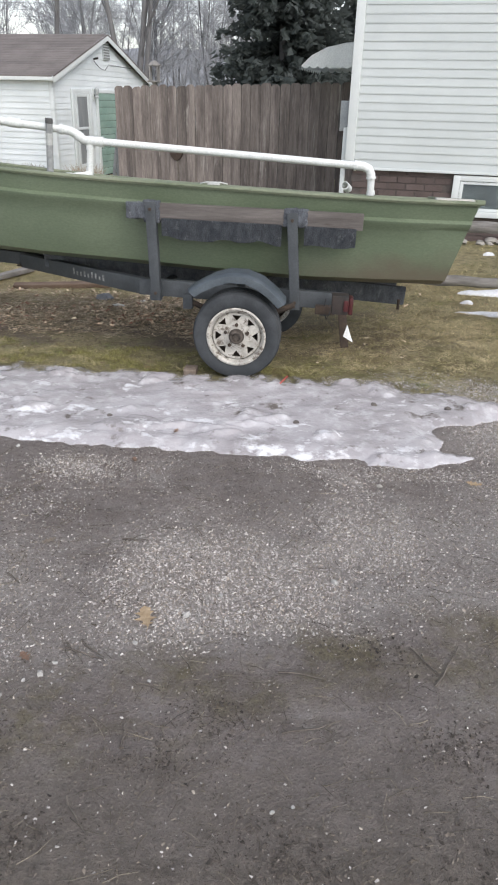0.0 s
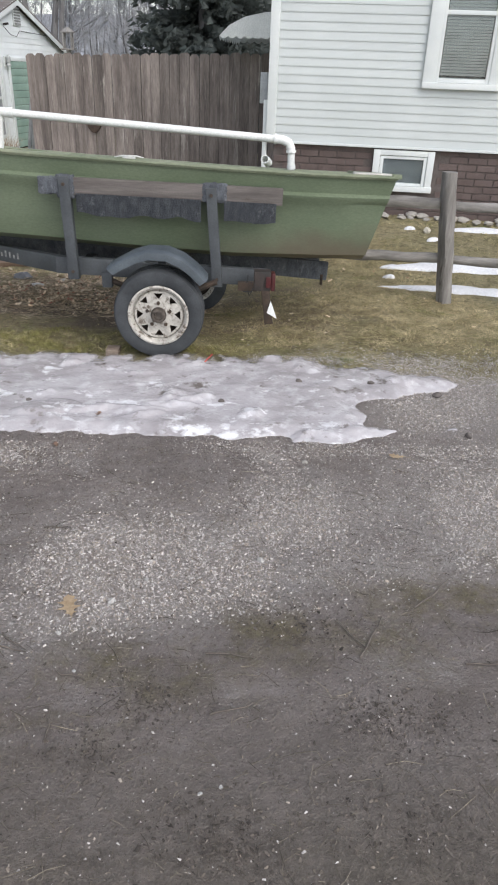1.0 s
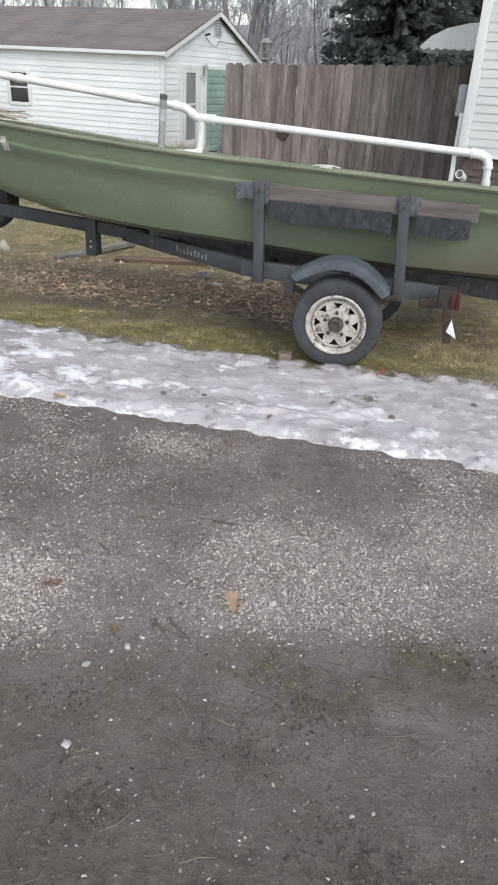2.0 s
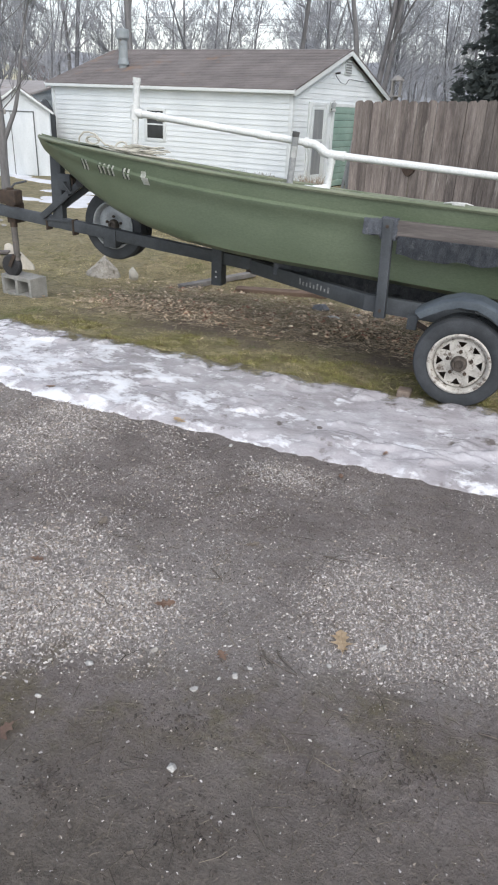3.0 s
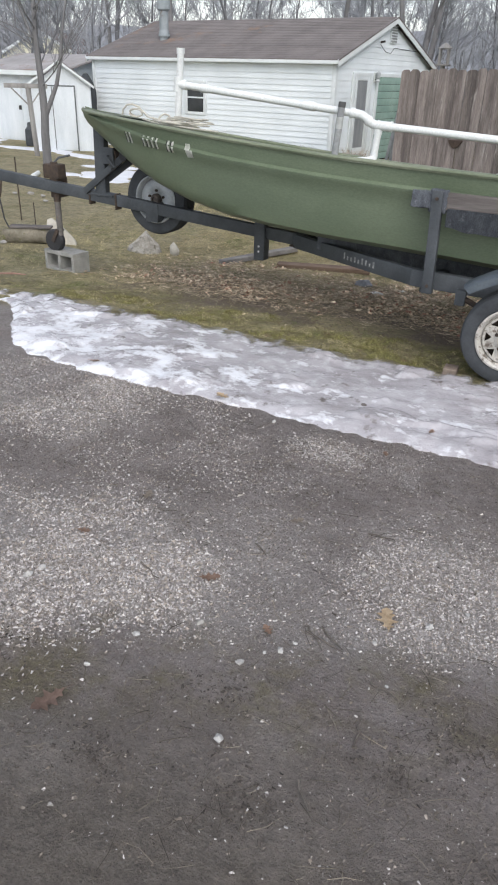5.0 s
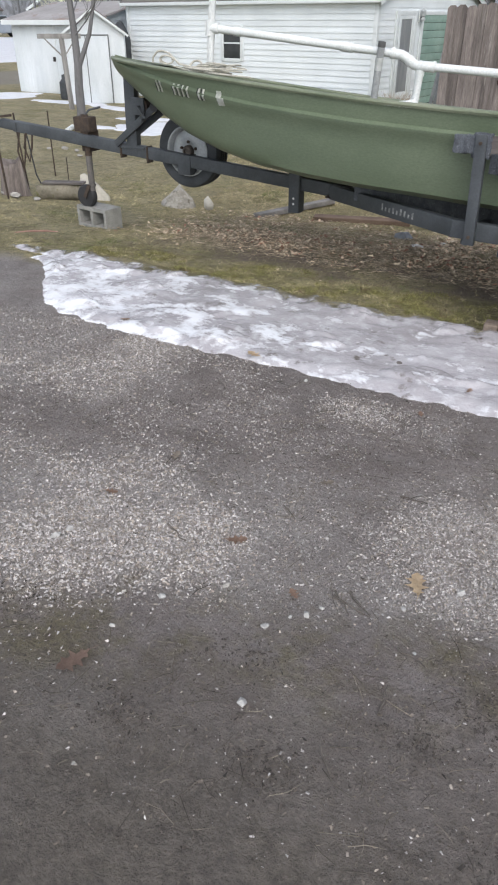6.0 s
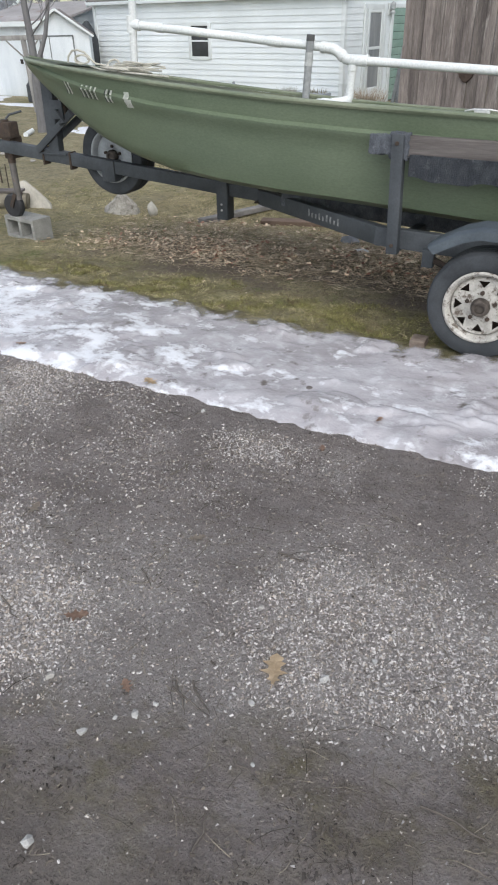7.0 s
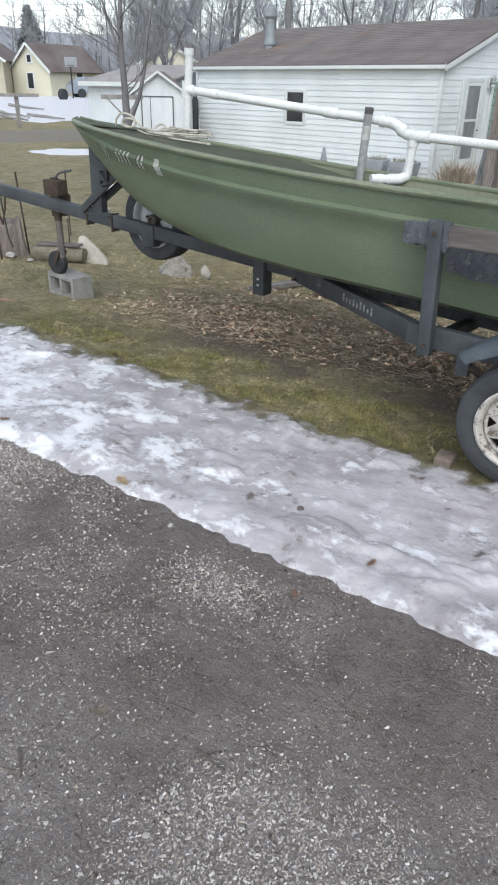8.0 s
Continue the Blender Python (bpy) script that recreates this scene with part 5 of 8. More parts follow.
for a, b in ((w0 + 0.13, w0 + 0.165), (w1 - 0.165, w1 - 0.13)):
    part("stile", HF.box(a, b, -0.018, 0.014, z0 + 0.05, z1, 0.004), TRIM, window)
for zz in (z0 + 0.052, 2.27):
    part("sash_rail", HF.box(w0 + 0.165, w1 - 0.165, -0.016, 0.014, zz, zz + 0.04, 0.004), TRIM, window)
for k in range(52):
    zz = z0 + 0.12 + k * 0.028
    bm = HF.box(w0 + 0.175, w1 - 0.175, 0.004, 0.010, zz, zz + 0.024, 0.0)
    part("blind_slat", bm, BLIND, window, smooth=0)
pane = part("pane", HF.box(w0 + 0.165, w1 - 0.165, -0.004, -0.001, z0 + 0.09, z1), glass("window_glass"), window)
pane.visible_shadow = False
# basement window
b0, b1, bz0, bz1 = 1.20, 1.87, 0.565, 0.975
bwin = part("basement_window", HF.box(b0 + 0.09, b1 - 0.09, 0.035, 0.05, bz0 + 0.07, bz1 - 0.06), DARK, house, "white-framed basement window in the brickwork")
for a, b, c, d in ((b0, b0 + 0.075, bz0 + 0.03, bz1), (b1 - 0.075, b1, bz0 + 0.03, bz1)):
    part("casing", HF.box(a, b, 0.0, 0.07, c, d, 0.005), TRIM, bwin)
part("head", HF.box(b0 + 0.075, b1 - 0.075, 0.003, 0.07, bz1 - 0.055, bz1, 0.005), TRIM, bwin)
part("sill", HF.box(b0 - 0.01, b1 + 0.01, -0.02, 0.07, bz0 - 0.02, bz0 + 0.04, 0.006), TRIM, bwin)
for a, b, c, d in ((b0 + 0.078, b0 + 0.115, bz0 + 0.04, bz1 - 0.06), (b1 - 0.115, b1 - 0.078, bz0 + 0.04, bz1 - 0.06)):
    part("stile", HF.box(a, b, 0.012, 0.05, c, d, 0.004), TRIM, bwin)
for c in (bz0 + 0.042, bz1 - 0.09):
    part("sash_rail", HF.box(b0 + 0.115, b1 - 0.115, 0.012, 0.05, c, c + 0.03, 0.004), TRIM, bwin)
part("curtain", HF.box(b0 + 0.115, b1 - 0.115, 0.030, 0.034, bz0 + 0.07, bz1 - 0.09), mat("grey_sheet", (0.16, 0.17, 0.175), (0.22, 0.23, 0.235), 3, 0.8), bwin, "grey sheet behind the glass")
p2 = part("pane", HF.box(b0 + 0.115, b1 - 0.115, 0.022, 0.025, bz0 + 0.07, bz1 - 0.09), glass("basement_glass"), bwin)
p2.visible_shadow = False
# side of the house: meter box, conduit, downspout, awning
part("meter_box", HF.box(-0.135, -0.022, 0.15, 0.40, 1.38, 1.69, 0.008), mat("box_grey", (0.30, 0.32, 0.33), (0.38, 0.40, 0.41), 6, 0.5), house, "grey electric meter box")
part("conduit", sweep([HF.at(-0.07, 0.27, 0.3), HF.at(-0.07, 0.27, 1.40)], 0.02, 10), TRIM, house)
part("downspout", HF.box(-0.075, -0.024, 0.05, 0.12, 0.45, 1.42, 0.008), TRIM, house, "white downspout at the corner")
bm = bmesh.new()
awn = thing("awning", HF.at(-0.02, 2.4, 2.3), "white scalloped metal awning on the house side", "awning")
aw = mat("awning_white", (0.66, 0.68, 0.66), (0.74, 0.76, 0.74), 3, 0.5)
for k in range(9):
    v0 = 1.55 + k * 0.17
    pr = [(0.0, 2.37), (-0.30, 2.345), (-0.55, 2.29), (-0.74, 2.20), (-0.86, 2.09)]
    bm = bmesh.new()
    rows_ = []
    for u, zz in pr:
        rows_.append([bm.verts.new(HF.at(u - 0.022, v0 + 0.17 * f, zz + 0.012 * math.sin(f * math.pi))) for f in (0, 0.25, 0.5, 0.75, 1)])
    # rounded tongue at the front edge
    rows_.append([bm.verts.new(HF.at(-0.884, v0 + 0.17 * f, 2.065 - 0.035 * math.sin(f * math.pi))) for f in (0, 0.25, 0.5, 0.75, 1)])
    for r, s in zip(rows_, rows_[1:]):
        for i in range(4):
            bm.faces.new((r[i], r[i + 1], s[i + 1], s[i]))
    bmesh.ops.solidify(bm, geom=bm.faces, thickness=0.004)
    part("awning_strip", bm, aw, awn)
for vv in (1.55, 3.08):
    bm = bmesh.new()
    prism([(0, 2.37), (-0.30, 2.345), (-0.55, 2.29), (-0.74, 2.20), (-0.86, 2.09)] + [(-0.86 + 0.86 * i / 32, 2.085 - 0.028 * abs(math.sin(math.pi * i / 4))) for i in range(33)], 0.006,
          HF.m @ Matrix.Translation((-0.022, vv, 0)) @ Matrix(((1, 0, 0, 0), (0, 0, 1, 0), (0, 1, 0, 0), (0, 0, 0, 1))), bm)
    part("awning_side", bm, aw, awn)

# ---- the garage ----
GZ0 = -0.36
GF = Frame(-5.96, 17.0)
GL, GWID, GE, GP = 7.85, 5.65, 1.93, 2.90
garage = thing("garage", GF.at(-4, 3, GZ0), "white-sided detached garage with a brown shingle roof", "garage")
part("wall", GF.box(-GL, -0.02, 0.02, GWID - 0.02, GZ0 - 0.1, GE), OLD_SIDING, garage)
bm = prism([(0.02, GE), (GWID - 0.02, GE), (GWID / 2, GP - 0.05)], GL - 0.04, GF.m @ Matrix.Translation((-GL + 0.02, 0, 0)) @ Matrix(((0, 0, 1, 0), (1, 0, 0, 0), (0, 1, 0, 0), (0, 0, 0, 1))))
part("gable", bm, OLD_SIDING, garage, smooth=0)
GEX = 0.125
z = GZ0
while z < GE - 0.10:
    spans = [(-GL, -4.46), (-3.76, -0.02)] if 0.60 < z < 1.36 else [(-GL, -0.02)]
    for a, b in spans:
        lap_board(GF, a, b, 0.02, z, GEX, garage, OLD_SIDING, lean=0.016)
    z += GEX
z = GZ0
while z < GP - 0.12:
    top = z + GEX
    cut = 0.0 if top <= GE else (top - GE) / (GP - GE) * GWID / 2
    runs = [(0.10 + cut, 0.84), (1.90, 2.15), (4.9, GWID - 0.1 - cut)] if z < 1.64 else [(0.10 + cut, GWID - 0.1 - cut)]
    for a, b in runs:
        if b - a > 0.05:
            lap_board(GF, a, b, -0.02, z, GEX, garage, OLD_SIDING, along="v", lean=0.012)
    z += GEX
part("corner_board", GF.box(-0.09, 0.012, -0.012, 0.02, GZ0, GE, 0.004), TRIM, garage)
part("corner_board", GF.box(-0.02, 0.012, 0.0, 0.09, GZ0, GE, 0.004), TRIM, garage)
part("corner_board", GF.box(-GL - 0.01, -GL + 0.09, -0.012, 0.02, GZ0, GE, 0.004), TRIM, garage)
# roof: two slabs of shingle courses, rakes and fascia
slope = math.atan2(GP - GE, GWID / 2)
for sg in (0, 1):
    v_e, v_r = (-0.14, GWID / 2) if sg == 0 else (GWID + 0.14, GWID / 2)
    z_e = GE - 0.14 * math.tan(slope) + 0.055
    courses = 24
    for k in range(courses):
        f0, f1 = k / courses, (k + 1.25) / courses
        p0 = (v_e + (v_r - v_e) * f0, z_e + (GP + 0.06 - z_e) * f0)
        p1 = (v_e + (v_r - v_e) * min(f1, 1), z_e + (GP + 0.06 - z_e) * min(f1, 1))
        bm = bmesh.new()
        vs = []
        for u in (-GL - 0.10, 0.13):
            vs.append([bm.verts.new(GF.at(u, *q)) for q in ((p0[0], p0[1] - 0.03), (p0[0], p0[1] + 0.007), (p1[0], p1[1] + 0.001), (p1[0], p1[1] - 0.03))])
        for i in range(4):
            bm.faces.new((vs[0][i], vs[0][(i + 1) % 4], vs[1][(i + 1) % 4], vs[1][i]))
        bm.faces.new(vs[0])
        bm.faces.new(vs[1])
        part("roof_course", bm, ROOF, garage, smooth=0)
    for u in (0.115, -GL - 0.10):
        a, b = GF.at(u, v_e, z_e - 0.075), GF.at(u, v_r, GP - 0.01)
        part("rake_board", bar(a, b, 0.022, 0.14, bevel=0.003), TRIM, garage)
    part("fascia", GF.box(-GL - 0.09, 0.11, (v_e - 0.012) if sg == 0 else v_e, v_e if sg == 0 else v_e + 0.012, z_e - 0.095, z_e - 0.02, 0.002), TRIM, garage)
    va, vb = (v_e, 0.0) if sg == 0 else (GWID, v_e)
    part("soffit", GF.box(-GL - 0.09, 0.11, va, vb, z_e - 0.095, z_e - 0.08), TRIM, garage)
# side window
gw = part("window", GF.box(-4.42, -3.80, 0.006, 0.014, 0.66, 1.36), DARK, garage, "small dark two-pane window")
for a, b, c, d in ((-4.47, -4.38, 0.62, 1.40), (-3.84, -3.75, 0.62, 1.40)):
    part("casing", GF.box(a, b, -0.02, 0.02, c, d, 0.004), TRIM, gw)
for c, d in ((0.60, 0.68), (1.34, 1.42), (1.00, 1.035)):
    part("sash_rail", GF.box(-4.38, -3.84, -0.014, 0.02, c, d, 0.003), TRIM, gw)
for c, d in ((0.68, 1.0), (1.035, 1.34)):
    part("pane", GF.box(-4.38, -3.84, 0.0, 0.004, c, d), PANE, gw)
# storm door in the gable end
door = part("door", GF.box(0.0, 0.01, 0.86, 1.86, GZ0, 1.66), mat("door_white", (0.55, 0.57, 0.56), (0.66, 0.68, 0.67), 3, 0.5), garage, "white storm door with a tall dark glass")
for a, b, c, d in ((0.85, 0.97, GZ0, 1.70), (1.77, 1.89, GZ0, 1.70), (0.97, 1.77, 1.60, 1.70)):
    part("casing", GF.box(-0.01, 0.03, a, b, c, d, 0.004), TRIM, door)
for a, b, c, d in ((1.0, 1.10, GZ0 + 0.05, 1.60), (1.64, 1.74, GZ0 + 0.05, 1.60), (1.10, 1.64, GZ0 + 0.05, 0.02), (1.10, 1.64, 0.80, 0.86), (1.10, 1.64, 1.53, 1.60)):
    part("door_rail", GF.box(0.01, 0.03, a, b, c, d, 0.004), TRIM, door)
for c, d in ((0.02, 0.80), (0.86, 1.53)):
    part("pane", GF.box(0.012, 0.018, 1.10, 1.64, c, d), GREY_PANE, door)
part("door_handle", sweep([GF.at(0.03, 1.70, 0.62), GF.at(0.07, 1.70, 0.62), GF.at(0.07, 1.66, 0.62)], 0.012, 8), MATS["lamp_black"], door)
# green slatted overhead door
odoor = part("overhead_door", GF.box(-0.005, 0.005, 2.2, 4.85, GZ0, 1.62), DARK, garage, "faded green slatted overhead door")
gm = mat("faded_green", (0.20, 0.30, 0.255), (0.27, 0.37, 0.32), 3, 0.65, bump=0.1, objrand=0.06)
for k in range(12):
    zz = GZ0 + 0.03 + k * 0.163
    part("door_slat", GF.box(0.005, 0.022, 2.26, 4.80, zz, zz + 0.155, 0.004), gm, odoor)
for a, b, c, d in ((2.15, 2.26, GZ0, 1.70), (4.80, 4.90, GZ0, 1.70), (2.26, 4.80, 1.62, 1.70)):
    part("casing", GF.box(-0.01, 0.03, a, b, c, d, 0.004), TRIM, odoor)
# wall lamp, vent and cable on the gable
lampw = part("wall_lamp", lathe([(0.0, 0.0), (0.05, 0.0), (0.06, 0.03), (0.03, 0.08), (0.055, 0.10), (0.06, 0.20), (0.03, 0.24), (0.0, 0.25)], GF.at(0.10, 2.04, 1.50), "z", 14), mat("clouded_lamp", (0.30, 0.32, 0.32), (0.42, 0.44, 0.44), 9, 0.3, bump=0.05), garage, "small clouded carriage lamp beside the door")
part("lamp_arm", sweep([GF.at(0.0, 2.04, 1.56), GF.at(0.10, 2.04, 1.56)], 0.015, 8), MATS["lamp_black"], lampw)
part("lamp_plate", GF.box(0.0, 0.03, 1.98, 2.10, 1.48, 1.72, 0.006), TRIM, lampw)
vent = part("gable_vent", GF.box(0.0, 0.02, 2.72, 3.10, 2.38, 2.78, 0.004), TRIM, garage, "louvred gable vent")
for k in range(6):
    part("louvre", GF.box(0.018, 0.034, 2.75, 3.07, 2.41 + k * 0.06, 2.445 + k * 0.06), BLIND, vent, smooth=0)
part("cable", sweep([GF.at(0.05, 2.1, 2.33), GF.at(0.06, 2.4, 2.18), GF.at(0.06, 2.7, 2.15), GF.at(0.06, 2.9, 2.28), GF.at(0.07, 3.4, 2.27), GF.at(0.12, 4.8, 2.24)], 0.007, 6), MATS["black_rubber"], garage)
part("cable_bracket", sweep([GF.at(0.0, 2.2, 2.38), GF.at(0.12, 2.2, 2.40)], 0.025, 8), MATS["lamp_black"], garage)
# flue on the roof
flue = part("flue", sweep([(-11.85, 19.2, 2.35), (-11.85, 19.2, 3.10)], 0.125, 20), mat("flue_metal", (0.22, 0.25, 0.26), (0.31, 0.34, 0.35), 5, 0.6, 0.2, spot=(0.2, 0.17, 0.14), spot_scale=4, spot_at=0.62), garage, "dull metal flue pipe")
part("flue_cap", lathe([(0.0, 0.30), (0.17, 0.27), (0.19, 0.18), (0.18, 0.05), (0.13, 0.0), (0.0, 0.0)], (-11.85, 19.2, 3.06), "z", 20), MATS["flue_metal"], flue)
part("flue_collar", lathe([(0.128, 0.0), (0.16, -0.12), (0.165, -0.16), (0.128, -0.05)], (-11.85, 19.2, 2.62), "z", 20), MATS["flue_metal"], flue)

# ---- tall board fence between garage and house ----
FENCE = mat("fence_board", (0.125, 0.106, 0.098), (0.265, 0.228, 0.208), 3.4, 0.9, bump=0.6, fine=30, objrand=0.26, stretch=(3.0, 3.0, 0.30), spot=(0.34, 0.31, 0.285), spot_scale=3.2, spot_at=0.58, grainy=0.4)
FF = Frame(-3.03, 11.5)
fence = thing("board_fence", FF.at(1.8, 0, 0), "brown weathered board fence with dog-eared tops", "fence")
rs = random.Random(11)
u = 0.0
while u < 3.95:
    wd = rs.uniform(0.132, 0.146)
    top = 1.70 + 0.030 * u + rs.uniform(-0.012, 0.012)
    base = on_ground(*FF.at(u, 0, 0)[:2]) - 0.05
    e = 0.022 + rs.uniform(0, 0.012)
    bm = prism([(0, base), (wd, base), (wd, top - e), (wd - e * 1.1, top), (e * 1.1, top - rs.uniform(0, 0.008)), (0, top - e)], 0.018 + rs.uniform(0, 0.006),
               FF.m @ Matrix.Translation((u, rs.uniform(-0.003, 0.004), 0)) @ Matrix(((1, 0, 0, 0), (0, 0, -1, 0), (0, 1, 0, 0), (0, 0, 0, 1))))
    part("fence_board", bm, FENCE, fence, smooth=0)
    u += wd + rs.uniform(0.002, 0.009)
for zz in (0.25, 0.95, 1.5):
    part("fence_rail", bar(FF.at(0.0, 0.03, zz), FF.at(3.95, 0.03, zz + 0.1), 0.04, 0.09), FENCE, fence)
for uu in (0.10, 2.0, 3.85):
    part("fence_post", FF.box(uu - 0.045, uu + 0.045, 0.055, 0.145, -0.3, 1.60 + 0.03 * uu, 0.006), FENCE, fence)
part("hanging_scrap", prism([(-0.11, 0.0), (0.11, 0.0), (0.085, -0.05), (0.02, -0.11), (-0.03, -0.11), (-0.09, -0.05)], 0.03, FF.m @ Matrix.Translation((0.98, -0.02, 0.80)) @ Matrix(((1, 0, 0, 0), (0, 0, -1, 0), (0, 1, 0, 0), (0, 0, 0, 1))), bevel=0.006), mat("knot_dark", (0.05, 0.035, 0.028), (0.08, 0.058, 0.046), 20, 0.9), fence, "dark scrap hanging on the boards")

# ---- split-rail fence by the house ----
RAILW = mat("split_rail_wood", (0.15, 0.143, 0.135), (0.28, 0.268, 0.255), 7, 0.95, bump=0.7, fine=30, stretch=(0.3, 2.5, 2.5), spot=(0.06, 0.05, 0.042), spot_scale=6, spot_at=0.62)
POSTW = mat("split_post_wood", (0.14, 0.132, 0.124), (0.26, 0.248, 0.234), 7, 0.95, bump=0.7, fine=30, stretch=(2.5, 2.5, 0.3), spot=(0.06, 0.05, 0.042), spot_scale=6, spot_at=0.62)
srail = thing("split_rail_fence", (1.85, 5.52, -0.05), "grey split-rail fence with rough posts beside the house", "fence")


def rough_bar(p, q, w, h, seed, taper=0.75):
    """A riven rail: uneven section that tapers to its ends."""
    p, q = Vector(p), Vector(q)
    d = (q - p).normalized()
    side = d.cross(Vector((0, 0, 1))).normalized() if abs(d.z) < 0.9 else Vector((1, 0, 0))
    up = side.cross(d)
    rr = random.Random(seed)
    base = [(math.cos(a) * rr.uniform(0.85, 1.1), math.sin(a) * rr.uniform(0.85, 1.1)) for a in np.linspace(0, 2 * math.pi, 10)[:-1]]
    bm = bmesh.new()
    prev = None
    n = 14
    for i in range(n + 1):
        f = i / n
        k = taper + (1 - taper) * math.sin(math.pi * min(max(f, 0.06), 0.94)) ** 0.4
        c = p + (q - p) * f + up * rr.uniform(-0.006, 0.006) + side * rr.uniform(-0.006, 0.006)
        ring = [bm.verts.new(c + side * (a * w / 2 * k * rr.uniform(0.94, 1.06)) + up * (b * h / 2 * k * rr.uniform(0.94, 1.06))) for a, b in base]
        if prev:
            for j in range(len(ring)):
                bm.faces.new((prev[j], prev[(j + 1) % len(ring)], ring[(j + 1) % len(ring)], ring[j]))
        else:
            bm.faces.new(ring[::-1])
        prev = ring
    bm.faces.new(prev)
    return bm


part("fence_post", rough_bar((1.86, 5.52, -0.30), (1.715, 5.53, 0.95), 0.125, 0.12, 3, 0.95), POSTW, srail, smooth=60)
part("fence_rail", rough_bar((-0.55, 5.92, 0.68), (1.76, 5.56, 0.715), 0.06, 0.095, 5), RAILW, srail, smooth=60)
part("fence_rail", rough_bar((-0.55, 5.92, 0.26), (1.80, 5.56, 0.295), 0.06, 0.09, 6), RAILW, srail, smooth=60)
part("fence_rail", rough_bar((1.72, 5.54, 0.705), (4.2, 5.16, 0.69), 0.06, 0.09, 7), RAILW, srail, smooth=60)
part("fence_rail", rough_bar((1.76, 5.54, 0.30), (4.2, 5.16, 0.285), 0.06, 0.09, 8), RAILW, srail, smooth=60)
part("fence_post", rough_bar((4.15, 5.17, -0.30), (4.12, 5.19, 0.92), 0.125, 0.12, 9, 0.95), POSTW, srail, smooth=60)
part("fence_post", rough_bar((-0.55, 5.93, -0.25), (-0.54, 5.93, 0.90), 0.125, 0.12, 10, 0.95), POSTW, srail, smooth=60)

# ---- sheds, washing-line post, far houses ----
SHED_W = mat("shed_white", (0.56, 0.60, 0.62), (0.68, 0.71, 0.73), 1.2, 0.6, bump=0.1, spot=(0.44, 0.45, 0.44), spot_scale=1.4, spot_at=0.64, stretch=(2, 2, 0.5))
LINE = mat("shed_dark_line", (0.10, 0.11, 0.115), (0.16, 0.17, 0.17), 4, 0.7)
SF = Frame(-13.25, 17.55, -2.0)
SZ = -0.36
shed = thing("shed", SF.at(-2.0, 1.5, SZ), "long white shed with a low brown roof", "shed")
part("wall", SF.box(-4.25, -1.05, 0, 4.2, SZ - 0.1, 1.52), SHED_W, shed)
for k in range(13):
    part("wall_batten", SF.box(-4.2 + k * 0.25, -4.17 + k * 0.25, -0.008, 0.0, SZ, 1.50), SHED_W, shed, smooth=0)
for sg in (0, 1):
    a, b = (SF.at(-2.65, -0.22, 1.50), SF.at(-2.65, 2.1, 1.97)) if sg == 0 else (SF.at(-2.65, 4.4, 1.50), SF.at(-2.65, 2.1, 1.97))
    part("roof_slope", bar(a, b, 3.5, 0.06, bevel=0.004), mat("pale_felt_roof", (0.25, 0.235, 0.23), (0.34, 0.325, 0.32), 1.2, 0.95, bump=0.2, spot=(0.24, 0.185, 0.16), spot_scale=1.1, spot_at=0.56), shed, "pale weathered felt roof")
for uu in (-4.25, -1.05):
    part("gable", prism([(0.0, 1.50), (4.2, 1.50), (2.1, 1.93)], 0.04, SF.m @ Matrix.Translation((uu - 0.02, 0, 0)) @ Matrix(((0, 0, 1, 0), (1, 0, 0, 0), (0, 1, 0, 0), (0, 0, 0, 1)))), SHED_W, shed, smooth=0)
part("fascia", SF.box(-4.4, -0.95, -0.24, -0.22, 1.40, 1.52), TRIM, shed)
part("door_latch", SF.box(-2.72, -2.62, -0.03, 0.0, 0.48, 0.60, 0.01), MATS["lamp_black"], shed)
part("shed_door", SF.box(-3.5, -2.6, -0.014, 0.0, SZ + 0.03, 1.42, 0.004), SHED_W, shed, "plain white shed door")
PF = Frame(-12.86, 16.12, 36.0)
play = thing("garden_shed", PF.at(-0.3, 0.7, SZ), "small white gabled garden shed with a panelled door", "shed")
part("wall", PF.box(-0.98, 0.51, -0.02, 1.5, SZ - 0.1, 1.24), SHED_W, play)
bm = prism([(-0.98, 1.24), (0.51, 1.24), (-0.235, 1.72)], 1.5, PF.m @ Matrix.Translation((0, 1.49, 0)) @ Matrix(((1, 0, 0, 0), (0, 0, -1, 0), (0, 1, 0, 0), (0, 0, 0, 1))))
part("gable", bm, SHED_W, play, smooth=0)
for sg in (-1, 1):
    part("roof_slope", bar(PF.at(-0.235 + sg * 0.80, 0.70, 1.20), PF.at(-0.235, 0.70, 1.76), 1.65, 0.03, bevel=0.003), ROOF, play)
    part("rake_board", bar(PF.at(-0.235 + sg * 0.86, -0.14, 1.17), PF.at(-0.235, -0.14, 1.755), 0.02, 0.05), TRIM, play)
for k in range(11):
    part("wall_batten", PF.box(-0.95 + k * 0.14, -0.935 + k * 0.14, -0.026, -0.02, SZ, 1.22), SHED_W, play, smooth=0)
pdoor = part("door", PF.box(-0.67, 0.11, -0.045, -0.027, SZ + 0.02, 1.18, 0.004), SHED_W, play, "white double door with dark edging")
for a, b, c, d in ((-0.70, -0.67, SZ, 1.20), (0.10, 0.13, SZ, 1.20), (-0.70, 0.13, 1.18, 1.21), (-0.47, -0.45, SZ, 1.18)):
    part("edging", PF.box(a, b, -0.055, -0.03, c, d), LINE, pdoor)
